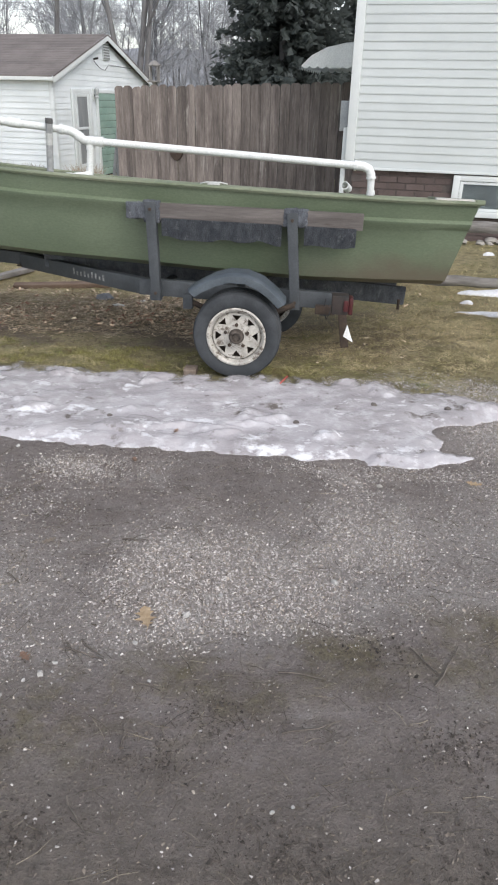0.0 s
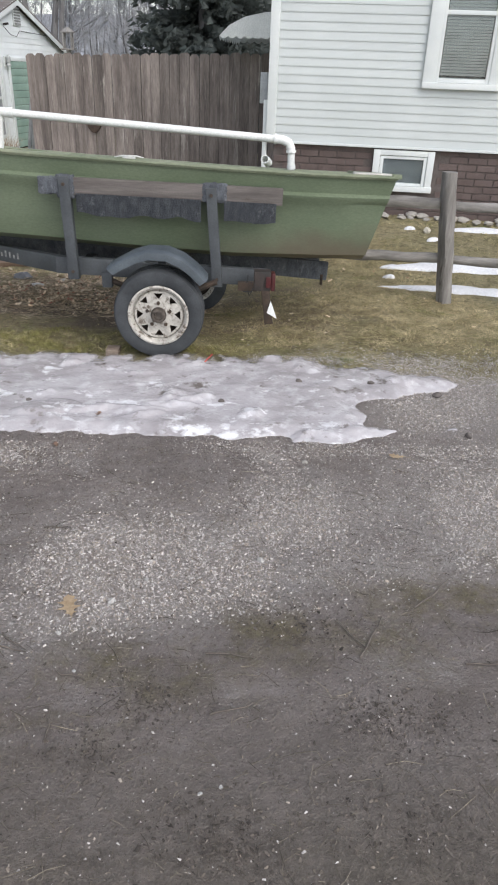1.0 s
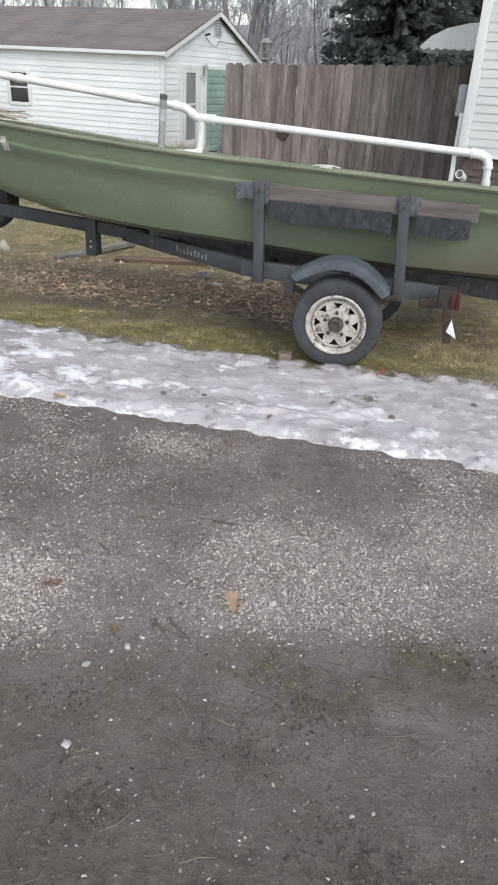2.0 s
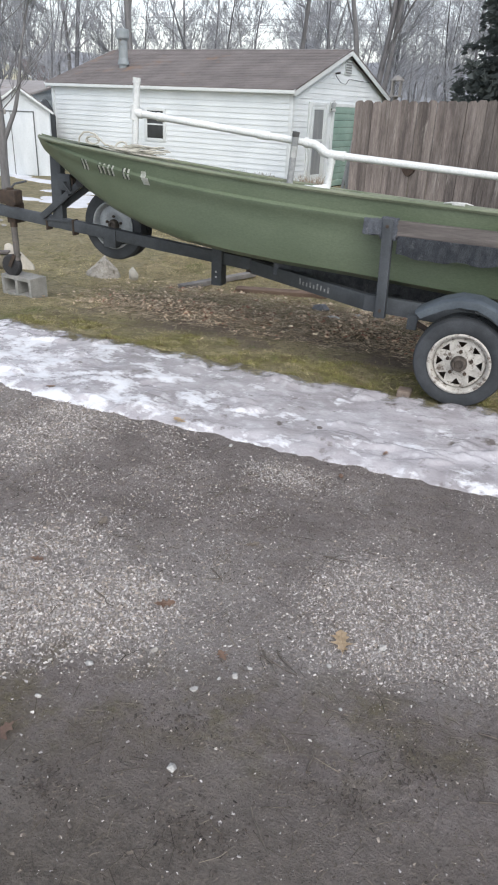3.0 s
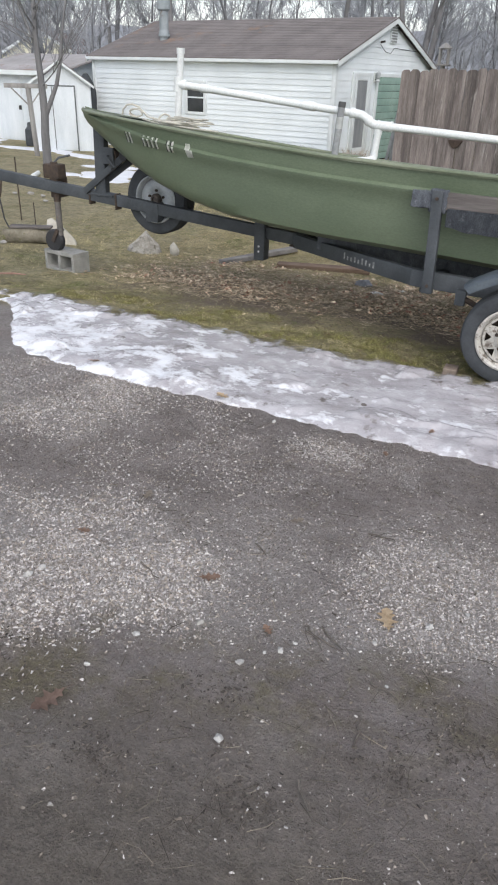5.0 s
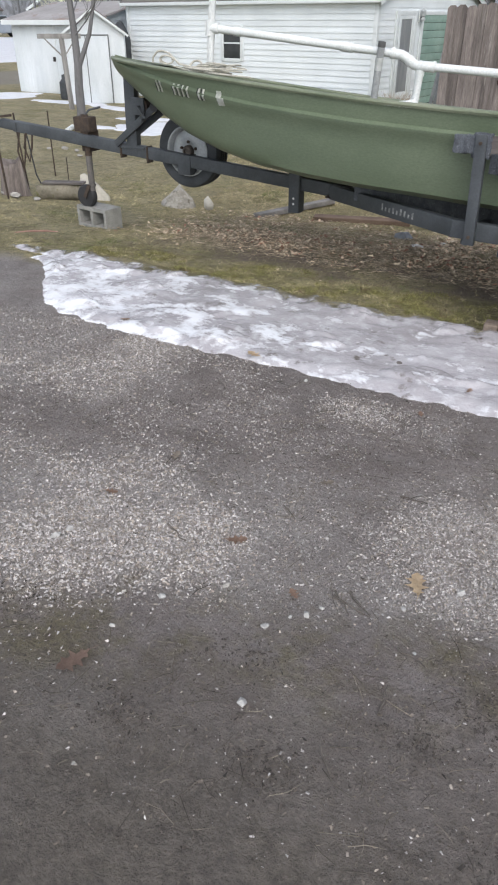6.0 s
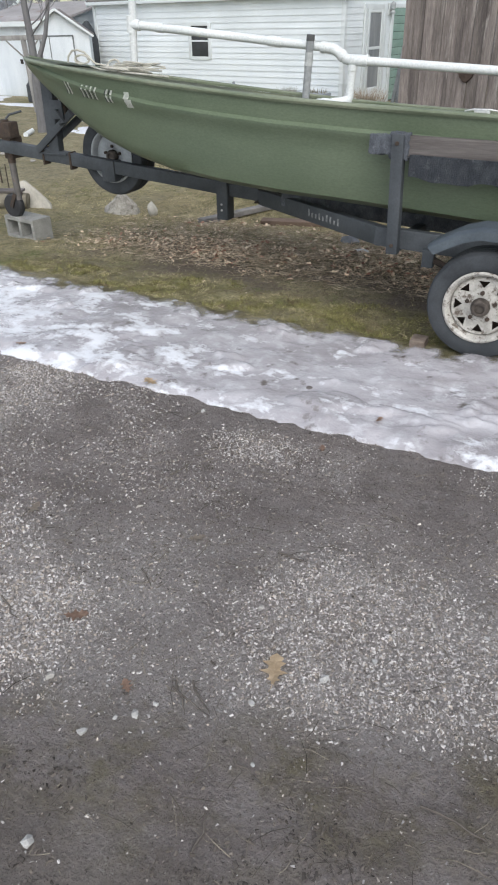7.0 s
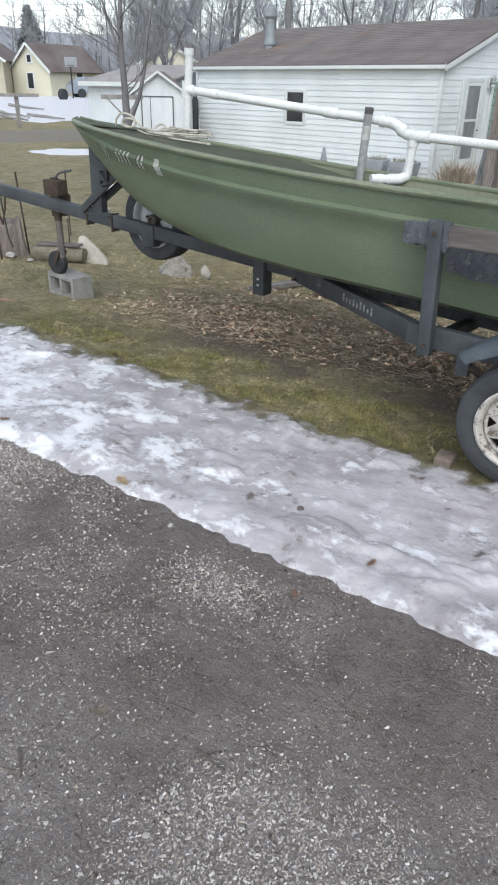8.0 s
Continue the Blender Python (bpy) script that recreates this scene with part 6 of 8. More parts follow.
# dark evergreen-shaped cover by the garage corner
bm = lathe([(0.0, 1.51), (0.07, 1.48), (0.20, 1.30), (0.27, 1.05), (0.28, 0.5), (0.27, -0.35), (0.0, -0.36)], (-13.75, 18.0, 0), "z", 14)
for v in bm.verts:
    v.co += Vector((0.03 * math.sin(v.co.z * 9), 0.02 * math.cos(v.co.z * 11), 0))
solo("covered_umbrella", bm, mat("dark_cover", (0.035, 0.04, 0.045), (0.06, 0.065, 0.07), 5, 0.8, bump=0.3), "dark cloth cover standing between shed and garage", "garden cover")
bm = lathe([(0.0, 0.62), (0.07, 0.60), (0.08, 0.50), (0.15, 0.42), (0.16, 0.06), (0.14, 0.0), (0.0, 0.0)], (-14.6, 16.45, SZ), "z", 18)
solo("gas_bottle", bm, mat("bottle_dark", (0.04, 0.045, 0.05), (0.07, 0.075, 0.08), 6, 0.5), "dark metal gas bottle by the shed", "gas bottle")
# a tyre shape stands in for an unclear dark lump
bm = lathe([(0.0, -0.16), (0.30, -0.16), (0.36, -0.1), (0.36, 0.1), (0.30, 0.16), (0.0, 0.16)], (-39.6, 36.0, on_ground(-39.6, 36.0) + 0.32), "x", 22)
solo("old_tyre", bm, TYRE, "dark lump lying in the snow by the lane", "tyre")
GREYW = mat("grey_timber", (0.20, 0.19, 0.18), (0.32, 0.31, 0.295), 4, 0.9, bump=0.4, stretch=(2, 2, 0.4))
post = thing("washing_line_post", (-12.64, 14.38, -0.33), "grey timber washing-line post with a cross arm", "post")
part("post", bar((-12.64, 14.38, -0.4), (-12.76, 14.43, 1.16), 0.09, 0.09, bevel=0.008, up=(1, 0, 0)), GREYW, post)
part("cross_arm", bar((-13.20, 14.11, 1.20), (-12.38, 14.67, 1.20), 0.07, 0.10, bevel=0.008), GREYW, post)
for a, b in (((-13.08, 14.21, 1.15), (-12.76, 14.41, 0.78)), ((-12.49, 14.61, 1.15), (-12.73, 14.43, 0.78))):
    part("brace", bar(a, b, 0.03, 0.03), GREYW, post)
p2z = on_ground(-24.9, 20.75)
p2 = thing("clothes_post", (-24.9, 20.75, p2z), "grey timber washing-line post across the lawn", "post")
part("post", bar((-24.9, 20.75, p2z - 0.1), (-24.95, 20.8, p2z + 1.12), 0.12, 0.12, bevel=0.008, up=(1, 0, 0)), GREYW, p2)
part("cross_arm", bar((-25.9, 19.4, p2z + 1.18), (-24.3, 21.4, p2z + 1.18), 0.10, 0.12, bevel=0.008), GREYW, p2)

# pale yellow with some distance haze mixed into the colour
YELLOW = mat("hazed_yellow_siding", (0.56, 0.54, 0.42), (0.62, 0.60, 0.48), 0.5, 0.7, bump=0.02)
TAN = mat("tan_siding", (0.36, 0.33, 0.25), (0.44, 0.41, 0.32), 0.5, 0.7)
GREYROOF = mat("far_roof", (0.13, 0.105, 0.10), (0.19, 0.165, 0.155), 0.5, 0.95)


def far_house(name, label, corner, turn, length, depth, eave, ridge, wall_mat, windows=(), base=-0.5, gable_front=True):
    """A plain gabled house; its gable looks along -v, windows are (u, z, w, h) on that side, (-1, v, z, w, h) on the side at u = length."""
    F = Frame(*corner, turn)
    h = thing(name, F.at(length / 2, depth / 2, base), label, "house")
    part("wall", F.box(0, length, 0, depth, base, eave), wall_mat, h)
    bm = prism([(0, eave), (length, eave), (length / 2, ridge)], depth, F.m @ Matrix.Translation((0, depth, 0)) @ Matrix(((1, 0, 0, 0), (0, 0, -1, 0), (0, 1, 0, 0), (0, 0, 0, 1))))
    part("gable", bm, wall_mat, h, smooth=0)
    for sg in (0, 1):
        e = -0.3 if sg == 0 else length + 0.3
        ez = eave - 0.3 * (ridge - eave) / (length / 2)
        part("roof_slope", bar(F.at(e, depth / 2, ez + 0.06), F.at(length / 2, depth / 2, ridge + 0.08), depth + 0.6, 0.10), GREYROOF, h)
        part("rake_board", bar(F.at(e, -0.31, ez), F.at(length / 2, -0.31, ridge + 0.02), 0.03, 0.18), TRIM, h)
    for w in windows:
        if w[0] >= 0:
            u, z, a, b = w
            win = part("window", F.box(u, u + a, -0.03, 0.01, z, z + b), PANE, h)
            for q in ((u - 0.1, u, z - 0.1, z + b + 0.1), (u + a, u + a + 0.1, z - 0.1, z + b + 0.1), (u, u + a, z + b, z + b + 0.1), (u, u + a, z - 0.1, z)):
                part("casing", F.box(q[0], q[1], -0.06, 0.01, q[2], q[3]), TRIM, win)
        else:
            _, v, z, a, b = w
            win = part("window", F.box(length - 0.01, length + 0.03, v, v + a, z, z + b), PANE, h)
            for q in ((v - 0.1, v, z - 0.1, z + b + 0.1), (v + a, v + a + 0.1, z - 0.1, z + b + 0.1), (v, v + a, z + b, z + b + 0.1), (v, v + a, z - 0.1, z)):
                part("casing", F.box(length - 0.01, length + 0.06, q[0], q[1], q[2], q[3]), TRIM, win)
    return F


far_house("yellow_house", "pale yellow house with a grey roof across the lane", (-53.3, 42.75), 10.0, 3.9, 6.8, 2.35, 4.15, YELLOW,
          ((1.6, 0.95, 0.6, 1.1), (1.75, 2.85, 0.4, 0.5), (-1, 3.4, 1.15, 0.8, 1.1)), -0.9)
far_house("tan_house", "tan house seen past the lane", (-56.0, 36.6), 41.0, 6.0, 10.0, 3.0, 5.0, TAN, (), -0.9)
far_house("dark_roof_house", "low house with a grey roof behind the sheds", (-44.0, 47.0), 20.0, 7.0, 9.0, 2.3, 4.2, YELLOW, ((4.0, 0.3, 0.8, 1.2),), -0.9)
far_house("yellow_gable_house", "yellow gabled house behind the white sheds", (-52.3, 57.0), 41.0, 6.0, 8.0, 1.95, 3.62, YELLOW, (), -0.9)

# parked car by the far house
CZ = on_ground(-44.5, 43.6)
car = thing("parked_car", (-44.5, 43.6, CZ), "pale grey parked car seen far off", "car")
CARP = mat("car_grey", (0.30, 0.34, 0.39), (0.36, 0.40, 0.45), 1, 0.3, 0.3)
cm = pose(-44.5, 43.6, CZ - 0.02, 0, 0, 62)
bm = prism([(-2.1, 0.3), (2.1, 0.3), (2.15, 0.75), (1.3, 0.92), (0.6, 1.42), (-1.1, 1.45), (-1.9, 0.95), (-2.15, 0.85)], 1.7, cm @ Matrix.Translation((0, 0.85, 0)) @ Matrix(((1, 0, 0, 0), (0, 0, -1, 0), (0, 1, 0, 0), (0, 0, 0, 1))), bevel=0.06)
part("body", bm, CARP, car)
part("side_window", prism([(-1.0, 0.97), (1.0, 0.95), (0.55, 1.35), (-0.95, 1.38)], 0.02, cm @ Matrix.Translation((0, -0.855, 0)) @ Matrix(((1, 0, 0, 0), (0, 0, -1, 0), (0, 1, 0, 0), (0, 0, 0, 1)))), PANE, car)
for x in (-1.3, 1.35):
    for y in (-0.78, 0.78):
        bm = lathe([(0.0, -0.1), (0.32, -0.1), (0.33, 0.0), (0.32, 0.1), (0.0, 0.1)], (0, 0, 0), "y", 18)
        bmesh.ops.transform(bm, matrix=cm @ Matrix.Translation((x, y, 0.33)), verts=bm.verts)
        part("wheel", bm, TYRE, car)
HZ = on_ground(-42.2, 39.2)
hoop = thing("basketball_hoop", (-42.2, 39.2, HZ), "dark basketball hoop post with a grey board", "basketball hoop")
part("post", sweep([(-42.2, 39.2, HZ - 0.1), (-42.2, 39.2, HZ + 2.1)], 0.05, 8), MATS["lamp_black"], hoop)
part("board", bar((-42.44, 38.9, HZ + 2.32), (-41.84, 39.5, HZ + 2.32), 0.05, 0.62, bevel=0.01), mat("board_grey", (0.22, 0.235, 0.25), (0.29, 0.305, 0.32), 2, 0.6), hoop)
part("rim", sweep([(-42.14 + 0.23 * math.cos(w) + 0.2, 39.2 + 0.23 * math.sin(w) - 0.2, HZ + 2.1) for w in np.linspace(0, math.tau, 17)], 0.012, 6), RUST, hoop)
# brushwood lying at the edge of the far snow
for k, (ax, ay, bx, by) in enumerate(((-31.5, 24.4, -27.0, 22.9), (-29.8, 22.9, -26.2, 22.4), (-28.8, 24.2, -25.8, 23.9), (-33.5, 27.0, -30.5, 26.6))):
    rr = random.Random(880 + k)
    pts = [(ax + (bx - ax) * f + rr.uniform(-0.1, 0.1), ay + (by - ay) * f + rr.uniform(-0.15, 0.15)) for f in (0, 0.25, 0.5, 0.75, 1)]
    solo("fallen_branch", sweep([(x, y, on_ground(x, y) + 0.07 + rr.uniform(0, 0.06)) for x, y in pts], [0.075, 0.065, 0.055, 0.04, 0.025], 7), GREYW, "bare grey fallen branch lying on melting snow", "branch", "brushwood by the lane")

# far snow and patches on the lawns
for k, (cx, cy, lx, ly, tn) in enumerate(((-40.0, 33.0, 34, 17, 141), (-27.5, 25.5, 5, 6, 141), (-17.0, 16.35, 2.5, 2.3, 35), (-13.9, 15.7, 2.6, 0.7, 0),
                                         (-11.9, 15.1, 2.4, 0.55, -20), (-8.3, 11.4, 1.5, 1.5, 20), (-7.6, 10.4, 1.0, 0.6, -30), (-9.4, 12.9, 1.6, 0.6, 10), (-8.7, 10.6, 0.7, 0.35, 10))):
    snow_patch(*(along_sight(cx, cy) if cy < 14 else (cx, cy)), lx, ly, tn, 40 + k)
for k, (cx, cy, lx, ly, tn) in enumerate(((2.30, 5.86, 1.75, 0.26, -5), (2.45, 6.52, 1.6, 0.36, -4), (1.68, 6.50, 0.42, 0.14, 0), (2.75, 7.55, 0.75, 0.20, 0), (1.95, 7.55, 0.12, 0.05, 0), (2.12, 7.20, 0.14, 0.05, 10), (1.50, 6.20, 0.12, 0.04, 0))):
    snow_patch(cx, cy, lx, ly, tn, 70 + k)

# ---- rocks, logs and small things on the lawn ----
STONE = mat("field_stone", (0.26, 0.245, 0.225), (0.40, 0.38, 0.345), 9, 0.9, bump=0.7, fine=60, spot=(0.22, 0.20, 0.17), spot_scale=10, spot_at=0.6)
PALE_STONE = mat("pale_stone", (0.42, 0.395, 0.34), (0.56, 0.53, 0.465), 9, 0.85, bump=0.5, fine=60, spot=(0.36, 0.33, 0.28), spot_scale=9, spot_at=0.62)


def rock_mesh(name, size, seed, material, detail=2, sharp=0.35):
    bm = bmesh.new()
    bmesh.ops.create_icosphere(bm, subdivisions=detail, radius=1)
    rr = random.Random(seed)
    cuts = [(Vector((rr.uniform(-1, 1), rr.uniform(-1, 1), rr.uniform(-0.6, 1))).normalized(), rr.uniform(0.55, 0.85)) for _ in range(9)]
    for v in bm.verts:
        for n, d in cuts:
            over = v.co.dot(n) - d
            if over > 0:
                v.co -= n * over * (1 - sharp * 0.2)
        v.co *= 1 + 0.05 * noise.noise(v.co * 3 + Vector((seed, 0, 0)))
        v.co = Vector((v.co.x * size[0] / 2, v.co.y * size[1] / 2, v.co.z * size[2] / 2))
    return finish(name, bm, material, 30)


def rock(x, y, size, seed, material, label, category="rock", group="", lift=0.35, turn=0.0, detail=2):
    me = rock_mesh("rock", size, seed, material, detail)
    ob = new("rock", me)
    ob.matrix_basis = pose(x, y, float(surface(x, y)) + size[2] * lift, 0, 0, turn)
    return tagged(ob, label, category, group)


# a pale slab leaning at the end of the log
bm = bmesh.new()
prism([(-0.14, 0), (0.17, 0.0), (0.16, 0.055), (0.06, 0.155), (-0.07, 0.265), (-0.115, 0.25), (-0.13, 0.12)], 0.06, Matrix.Translation((*along_sight(-4.83, 5.60), on_ground(*along_sight(-4.83, 5.60)) - 0.02)) @ Matrix.Scale(1.12, 4) @ pose(0, 0, 0, 78, 0, 25), bm, bevel=0.005)
solo("stone_slab", bm, PALE_STONE, "pale flat stone slab leaning on the grass", "rock")
# a craggy pointed stone: facets over an uneven foot
bm = bmesh.new()
kx, ky = along_sight(-3.92, 5.72)
kz = on_ground(kx, ky) - 0.05
rr = random.Random(44)
for x, y, z in ((-0.26, 0.02, 0), (-0.10, -0.13, 0), (0.12, -0.15, 0), (0.24, -0.03, 0), (0.20, 0.12, 0), (-0.12, 0.14, 0), (-0.17, -0.04, 0.11), (-0.03, -0.09, 0.17), (0.03, 0.02, 0.29), (0.08, -0.05, 0.25), (0.15, -0.08, 0.12), (0.17, 0.05, 0.15), (-0.06, 0.08, 0.17)):
    bm.verts.new((kx + x, ky + y, kz + z))
bmesh.ops.convex_hull(bm, input=bm.verts)
bmesh.ops.triangulate(bm, faces=bm.faces)
bmesh.ops.subdivide_edges(bm, edges=bm.edges, cuts=2, use_grid_fill=True)
for v in bm.verts:
    v.co += Vector((noise.noise(v.co * 11), noise.noise(v.co * 13 + Vector((5, 0, 0))), noise.noise(v.co * 12 + Vector((0, 7, 0))))) * 0.016
solo("rock", bm, mat("mottled_stone", (0.27, 0.25, 0.215), (0.45, 0.42, 0.37), 16, 0.9, bump=0.9, fine=50, spot=(0.15, 0.135, 0.10), spot_scale=18, spot_at=0.56, grainy=0.35), "pale grey pointed fieldstone half sunk in the grass", "rock", smooth=20)
rock(*along_sight(-3.58, 5.74), (0.13, 0.10, 0.17), 5, PALE_STONE, "small pale upright stone in the grass", lift=0.42)
rock(*along_sight(-4.02, 5.70), (0.14, 0.12, 0.10), 6, STONE, "small grey fieldstone beside a larger one")
lz = on_ground(-5.72, 6.16)
bm = sweep([(-5.98, 6.03, lz + 0.075), (-5.88, 6.08, lz + 0.08), (-5.72, 6.16, lz + 0.085), (-5.58, 6.24, lz + 0.08), (-5.48, 6.29, lz + 0.075)], [0.080, 0.092, 0.095, 0.088, 0.082], 14)
for v in bm.verts:
    v.co += Vector((0, noise.noise(v.co * 8), noise.noise(v.co * 9))) * 0.018
solo("log", bm, mat("grey_bark", (0.13, 0.115, 0.085), (0.25, 0.225, 0.175), 8, 0.95, bump=0.8, fine=40, spot=(0.13, 0.13, 0.06), spot_scale=9, spot_at=0.56), "short mossy grey log lying in the grass", "log")
solo("board", bar((-5.92, 6.07, lz + 0.185), (-5.50, 6.27, lz + 0.180), 0.13, 0.022, bevel=0.005), OLD_WOOD, "weathered board lying across a log", "board")
# a broken upright stump by the stakes
sx_, sy_ = -6.36, 6.06
sz_ = on_ground(sx_, sy_) - 0.04
bm = bmesh.new()
rings = []
for h, r in ((0.0, 0.185), (0.06, 0.160), (0.16, 0.145), (0.28, 0.135), (0.36, 0.125), (0.40, 0.10)):
    ring = []
    for i in range(18):
        w = i * math.tau / 18
        q = r * (1 + 0.13 * math.sin(3 * w + 1) + 0.07 * math.sin(7 * w + 4 * h))
        ring.append(bm.verts.new((sx_ + q * 1.1 * math.cos(w), sy_ + q * 0.8 * math.sin(w), sz_ + h + (0.04 * math.sin(2 * w + 0.6) + 0.02 * math.sin(5 * w)) * (h > 0.3))))
    if rings:
        for i in range(18):
            bm.faces.new((rings[-1][i], rings[-1][(i + 1) % 18], ring[(i + 1) % 18], ring[i]))
    rings.append(ring)
bm.faces.new(rings[-1])
solo("tree_stump", bm, mat("split_bark", (0.12, 0.10, 0.09), (0.24, 0.205, 0.185), 9, 0.95, bump=0.9, fine=40, stretch=(2, 2, 0.4)), "broken grey-brown stump standing in rough grass", "stump")
rock(-6.20, 5.90, (0.13, 0.10, 0.07), 29, PALE_STONE, "small pale stone at the foot of the stump", turn=20.0)
for k, (x, y, sx) in enumerate(((-5.75, 5.35, 0.16), (-5.55, 5.28, 0.12), (-5.30, 5.30, 0.10), (-5.85, 5.62, 0.14), (-7.2, 7.9, 0.13), (-6.95, 7.85, 0.10), (-7.4, 7.8, 0.09), (-6.6, 7.5, 0.10))):
    rock(*along_sight(x, y), (sx, sx * 0.8, sx * 0.5), 20 + k, STONE, "small stone in the rough grass", group="stones by the log")
for k, (x, y, h, r, lx) in enumerate(((-5.58, 5.20, 0.95, 0.012, -0.05), (-5.57, 5.49, 0.85, 0.010, -0.08), (-5.98, 6.33, 0.80, 0.009, 0.0), (-5.15, 5.62, 0.42, 0.006, 0.0))):
    x, y = along_sight(x, y)
    z0 = float(surface(x, y))
    solo("metal_stake", sweep([(x, y, z0 - 0.05), (x + lx, y + 0.01, z0 + h)], r, 7), MATS["rust"], "thin rusty metal stake standing in the grass", "stake", "stakes by the tongue")
px, py = along_sight(-8.6, 9.55)
bm = sweep([(px, py, on_ground(px, py) + 0.03), (px - 0.16, py + 0.36, on_ground(px, py) + 0.05)], 0.045, 12)
solo("pipe_piece", bm, WHITE_PVC, "short white pipe piece lying on the lawn", "pipe")
# wood under the trailer, chock, red stick
solo("board", bar((-2.98, 6.88, on_ground(-2.98, 6.88) + 0.02), (-2.02, 7.12, on_ground(-2.02, 7.12) + 0.03), 0.14, 0.045, bevel=0.006), mat("red_brown_board", (0.14, 0.095, 0.07), (0.22, 0.155, 0.115), 5, 0.9, bump=0.4), "reddish-brown board lying in leaves under the trailer", "board")
solo("board", bar((-3.46, 6.50, on_ground(-3.46, 6.50) + 0.02), (-3.08, 7.62, on_ground(-3.08, 7.62) + 0.04), 0.10, 0.05, bevel=0.006), mat("grey_board", (0.16, 0.15, 0.14), (0.27, 0.255, 0.24), 6, 0.9, bump=0.4), "grey board lying in leaves under the trailer", "board")
for k, (x, y, w) in enumerate(((-1.49, 6.37, 0.06), (-1.65, 6.08, 0.09))):
    me = rock_mesh("paper_scrap", (w * 1.5, w, 0.02), 95 + k, mat("scrap_paper", (0.62, 0.60, 0.56), (0.72, 0.70, 0.66), 12, 0.8, bump=0.3))
    ob = new("paper_scrap", me)
    ob.matrix_basis = pose(x, y, on_ground(x, y) + 0.02, 8, 4, 30 * k)
    tagged(ob, "pale paper scrap lying among fallen leaves", "litter", "scraps under the trailer")
me = rock_mesh("plastic_bag", (0.20, 0.14, 0.11), 97, mat("bag_grey", (0.20, 0.21, 0.24), (0.32, 0.33, 0.36), 14, 0.45, bump=0.8, fine=30), 3)
ob = new("plastic_bag", me)
ob.matrix_basis = pose(-1.86, 6.40, on_ground(-1.86, 6.40) + 0.03, 0, 0, 20)
tagged(ob, "crumpled grey plastic bag among the leaves", "bag")
solo("wheel_chock", box((-0.665, 3.95, -0.02), (-0.585, 4.05, 0.045), 0.008, pose(0, 0, 0, 0, 0, 0)), mat("split_wood", (0.15, 0.115, 0.092), (0.27, 0.22, 0.18), 12, 0.9, bump=0.5), "pale wood offcut wedged before the tyre", "wood block")
solo("plastic_stick", sweep([(-0.055, 3.83, 0.034), (-0.015, 3.93, 0.045)], 0.005, 8), mat("red_plastic", (0.36, 0.07, 0.06), (0.44, 0.11, 0.09), 9, 0.45), "red plastic stick on the ice edge", "stick")
bm = sweep([(-4.62, 4.30, 0.0), (-4.5, 4.36, 0.012), (-4.40, 4.44, 0.008), (-4.32, 4.50, -0.005)], [0.004, 0.008, 0.009, 0.004], 8)
solo("orange_cloth", bm, mat("orange_cloth", (0.24, 0.14, 0.11), (0.30, 0.19, 0.15), 15, 0.9, bump=0.5), "crumpled orange cloth scrap in the grass", "cloth")
# stones along the house wall
HB = Frame(0.40, 8.50)
rr = random.Random(8)
for k in range(38):
    u = 1.0 + (k // 2) * 0.145 + rr.uniform(-0.04, 0.04)
    q = HB.at(u, (-0.20 if k % 2 else -0.07) + rr.uniform(-0.05, 0.04), 0)
    w = rr.uniform(0.07, 0.17)
    rock(q.x, q.y, (w * 1.3, w, w * 0.55), 60 + k, STONE, "rough stone in the edging along the house", group="edging stones", turn=rr.uniform(0, 180))
rock(2.12, 7.45, (0.09, 0.08, 0.08), 90, PALE_STONE, "small pale stone on the lawn by the house")
rock(2.32, 7.35, (0.09, 0.07, 0.08), 91, PALE_STONE, "small pale stone on the lawn by the house")

# ---- by the garage: planters, dry plant, leaning boards ----
PLANT = mat("grey_planter", (0.22, 0.24, 0.26), (0.30, 0.32, 0.34), 4, 0.6)
for x, y, w in ((-7.25, 16.75, 0.62), (-6.45, 16.62, 0.62)):
    bm = box((x - w / 2, y - 0.2, -0.36), (x + w / 2, y + 0.2, 0.02), 0.02)
    for v in bm.verts:
        if v.co.z < -0.2:
            v.co.x = x + (v.co.x - x) * 0.8
            v.co.y = y + (v.co.y - y) * 0.8
    pl = thing("planter", (x, y, -0.36), "grey plastic planter box by the garage wall", "planter", "planters")
    part("tub", bm, PLANT, pl)
    vs, fs = [], []
    for i in range(90):
        a, b = x + rr.uniform(-w / 2.3, w / 2.3), y + rr.uniform(-0.15, 0.15)
        h, dx = rr.uniform(0.05, 0.16), rr.uniform(-0.06, 0.06)
        n0 = len(vs)
        vs += [(a - 0.006, b, 0.0), (a + 0.006, b, 0.0), (a + dx, b + rr.uniform(-0.04, 0.04), h)]
        fs.append((n0, n0 + 1, n0 + 2))
    part("dead_stems", raw("dead_stems", vs, fs, mat("dead_stems", (0.16, 0.15, 0.11), (0.26, 0.24, 0.18), 9, 0.9)), None, pl)
bm = lathe([(0.0, 0.55), (0.03, 0.54), (0.05, 0.42), (0.12, 0.03), (0.17, 0.02), (0.17, 0.0), (0.0, 0.0)], (-8.75, 17.05, -0.36), "z", 16)
solo("garden_cone", bm, PLANT, "small grey cone standing by the garage wall", "cone")
dp = thing("dry_grass_clump", (-5.2, 16.2, -0.36), "tall straw-coloured clump of dry grass by the garage", "plant")
vs, fs = [], []
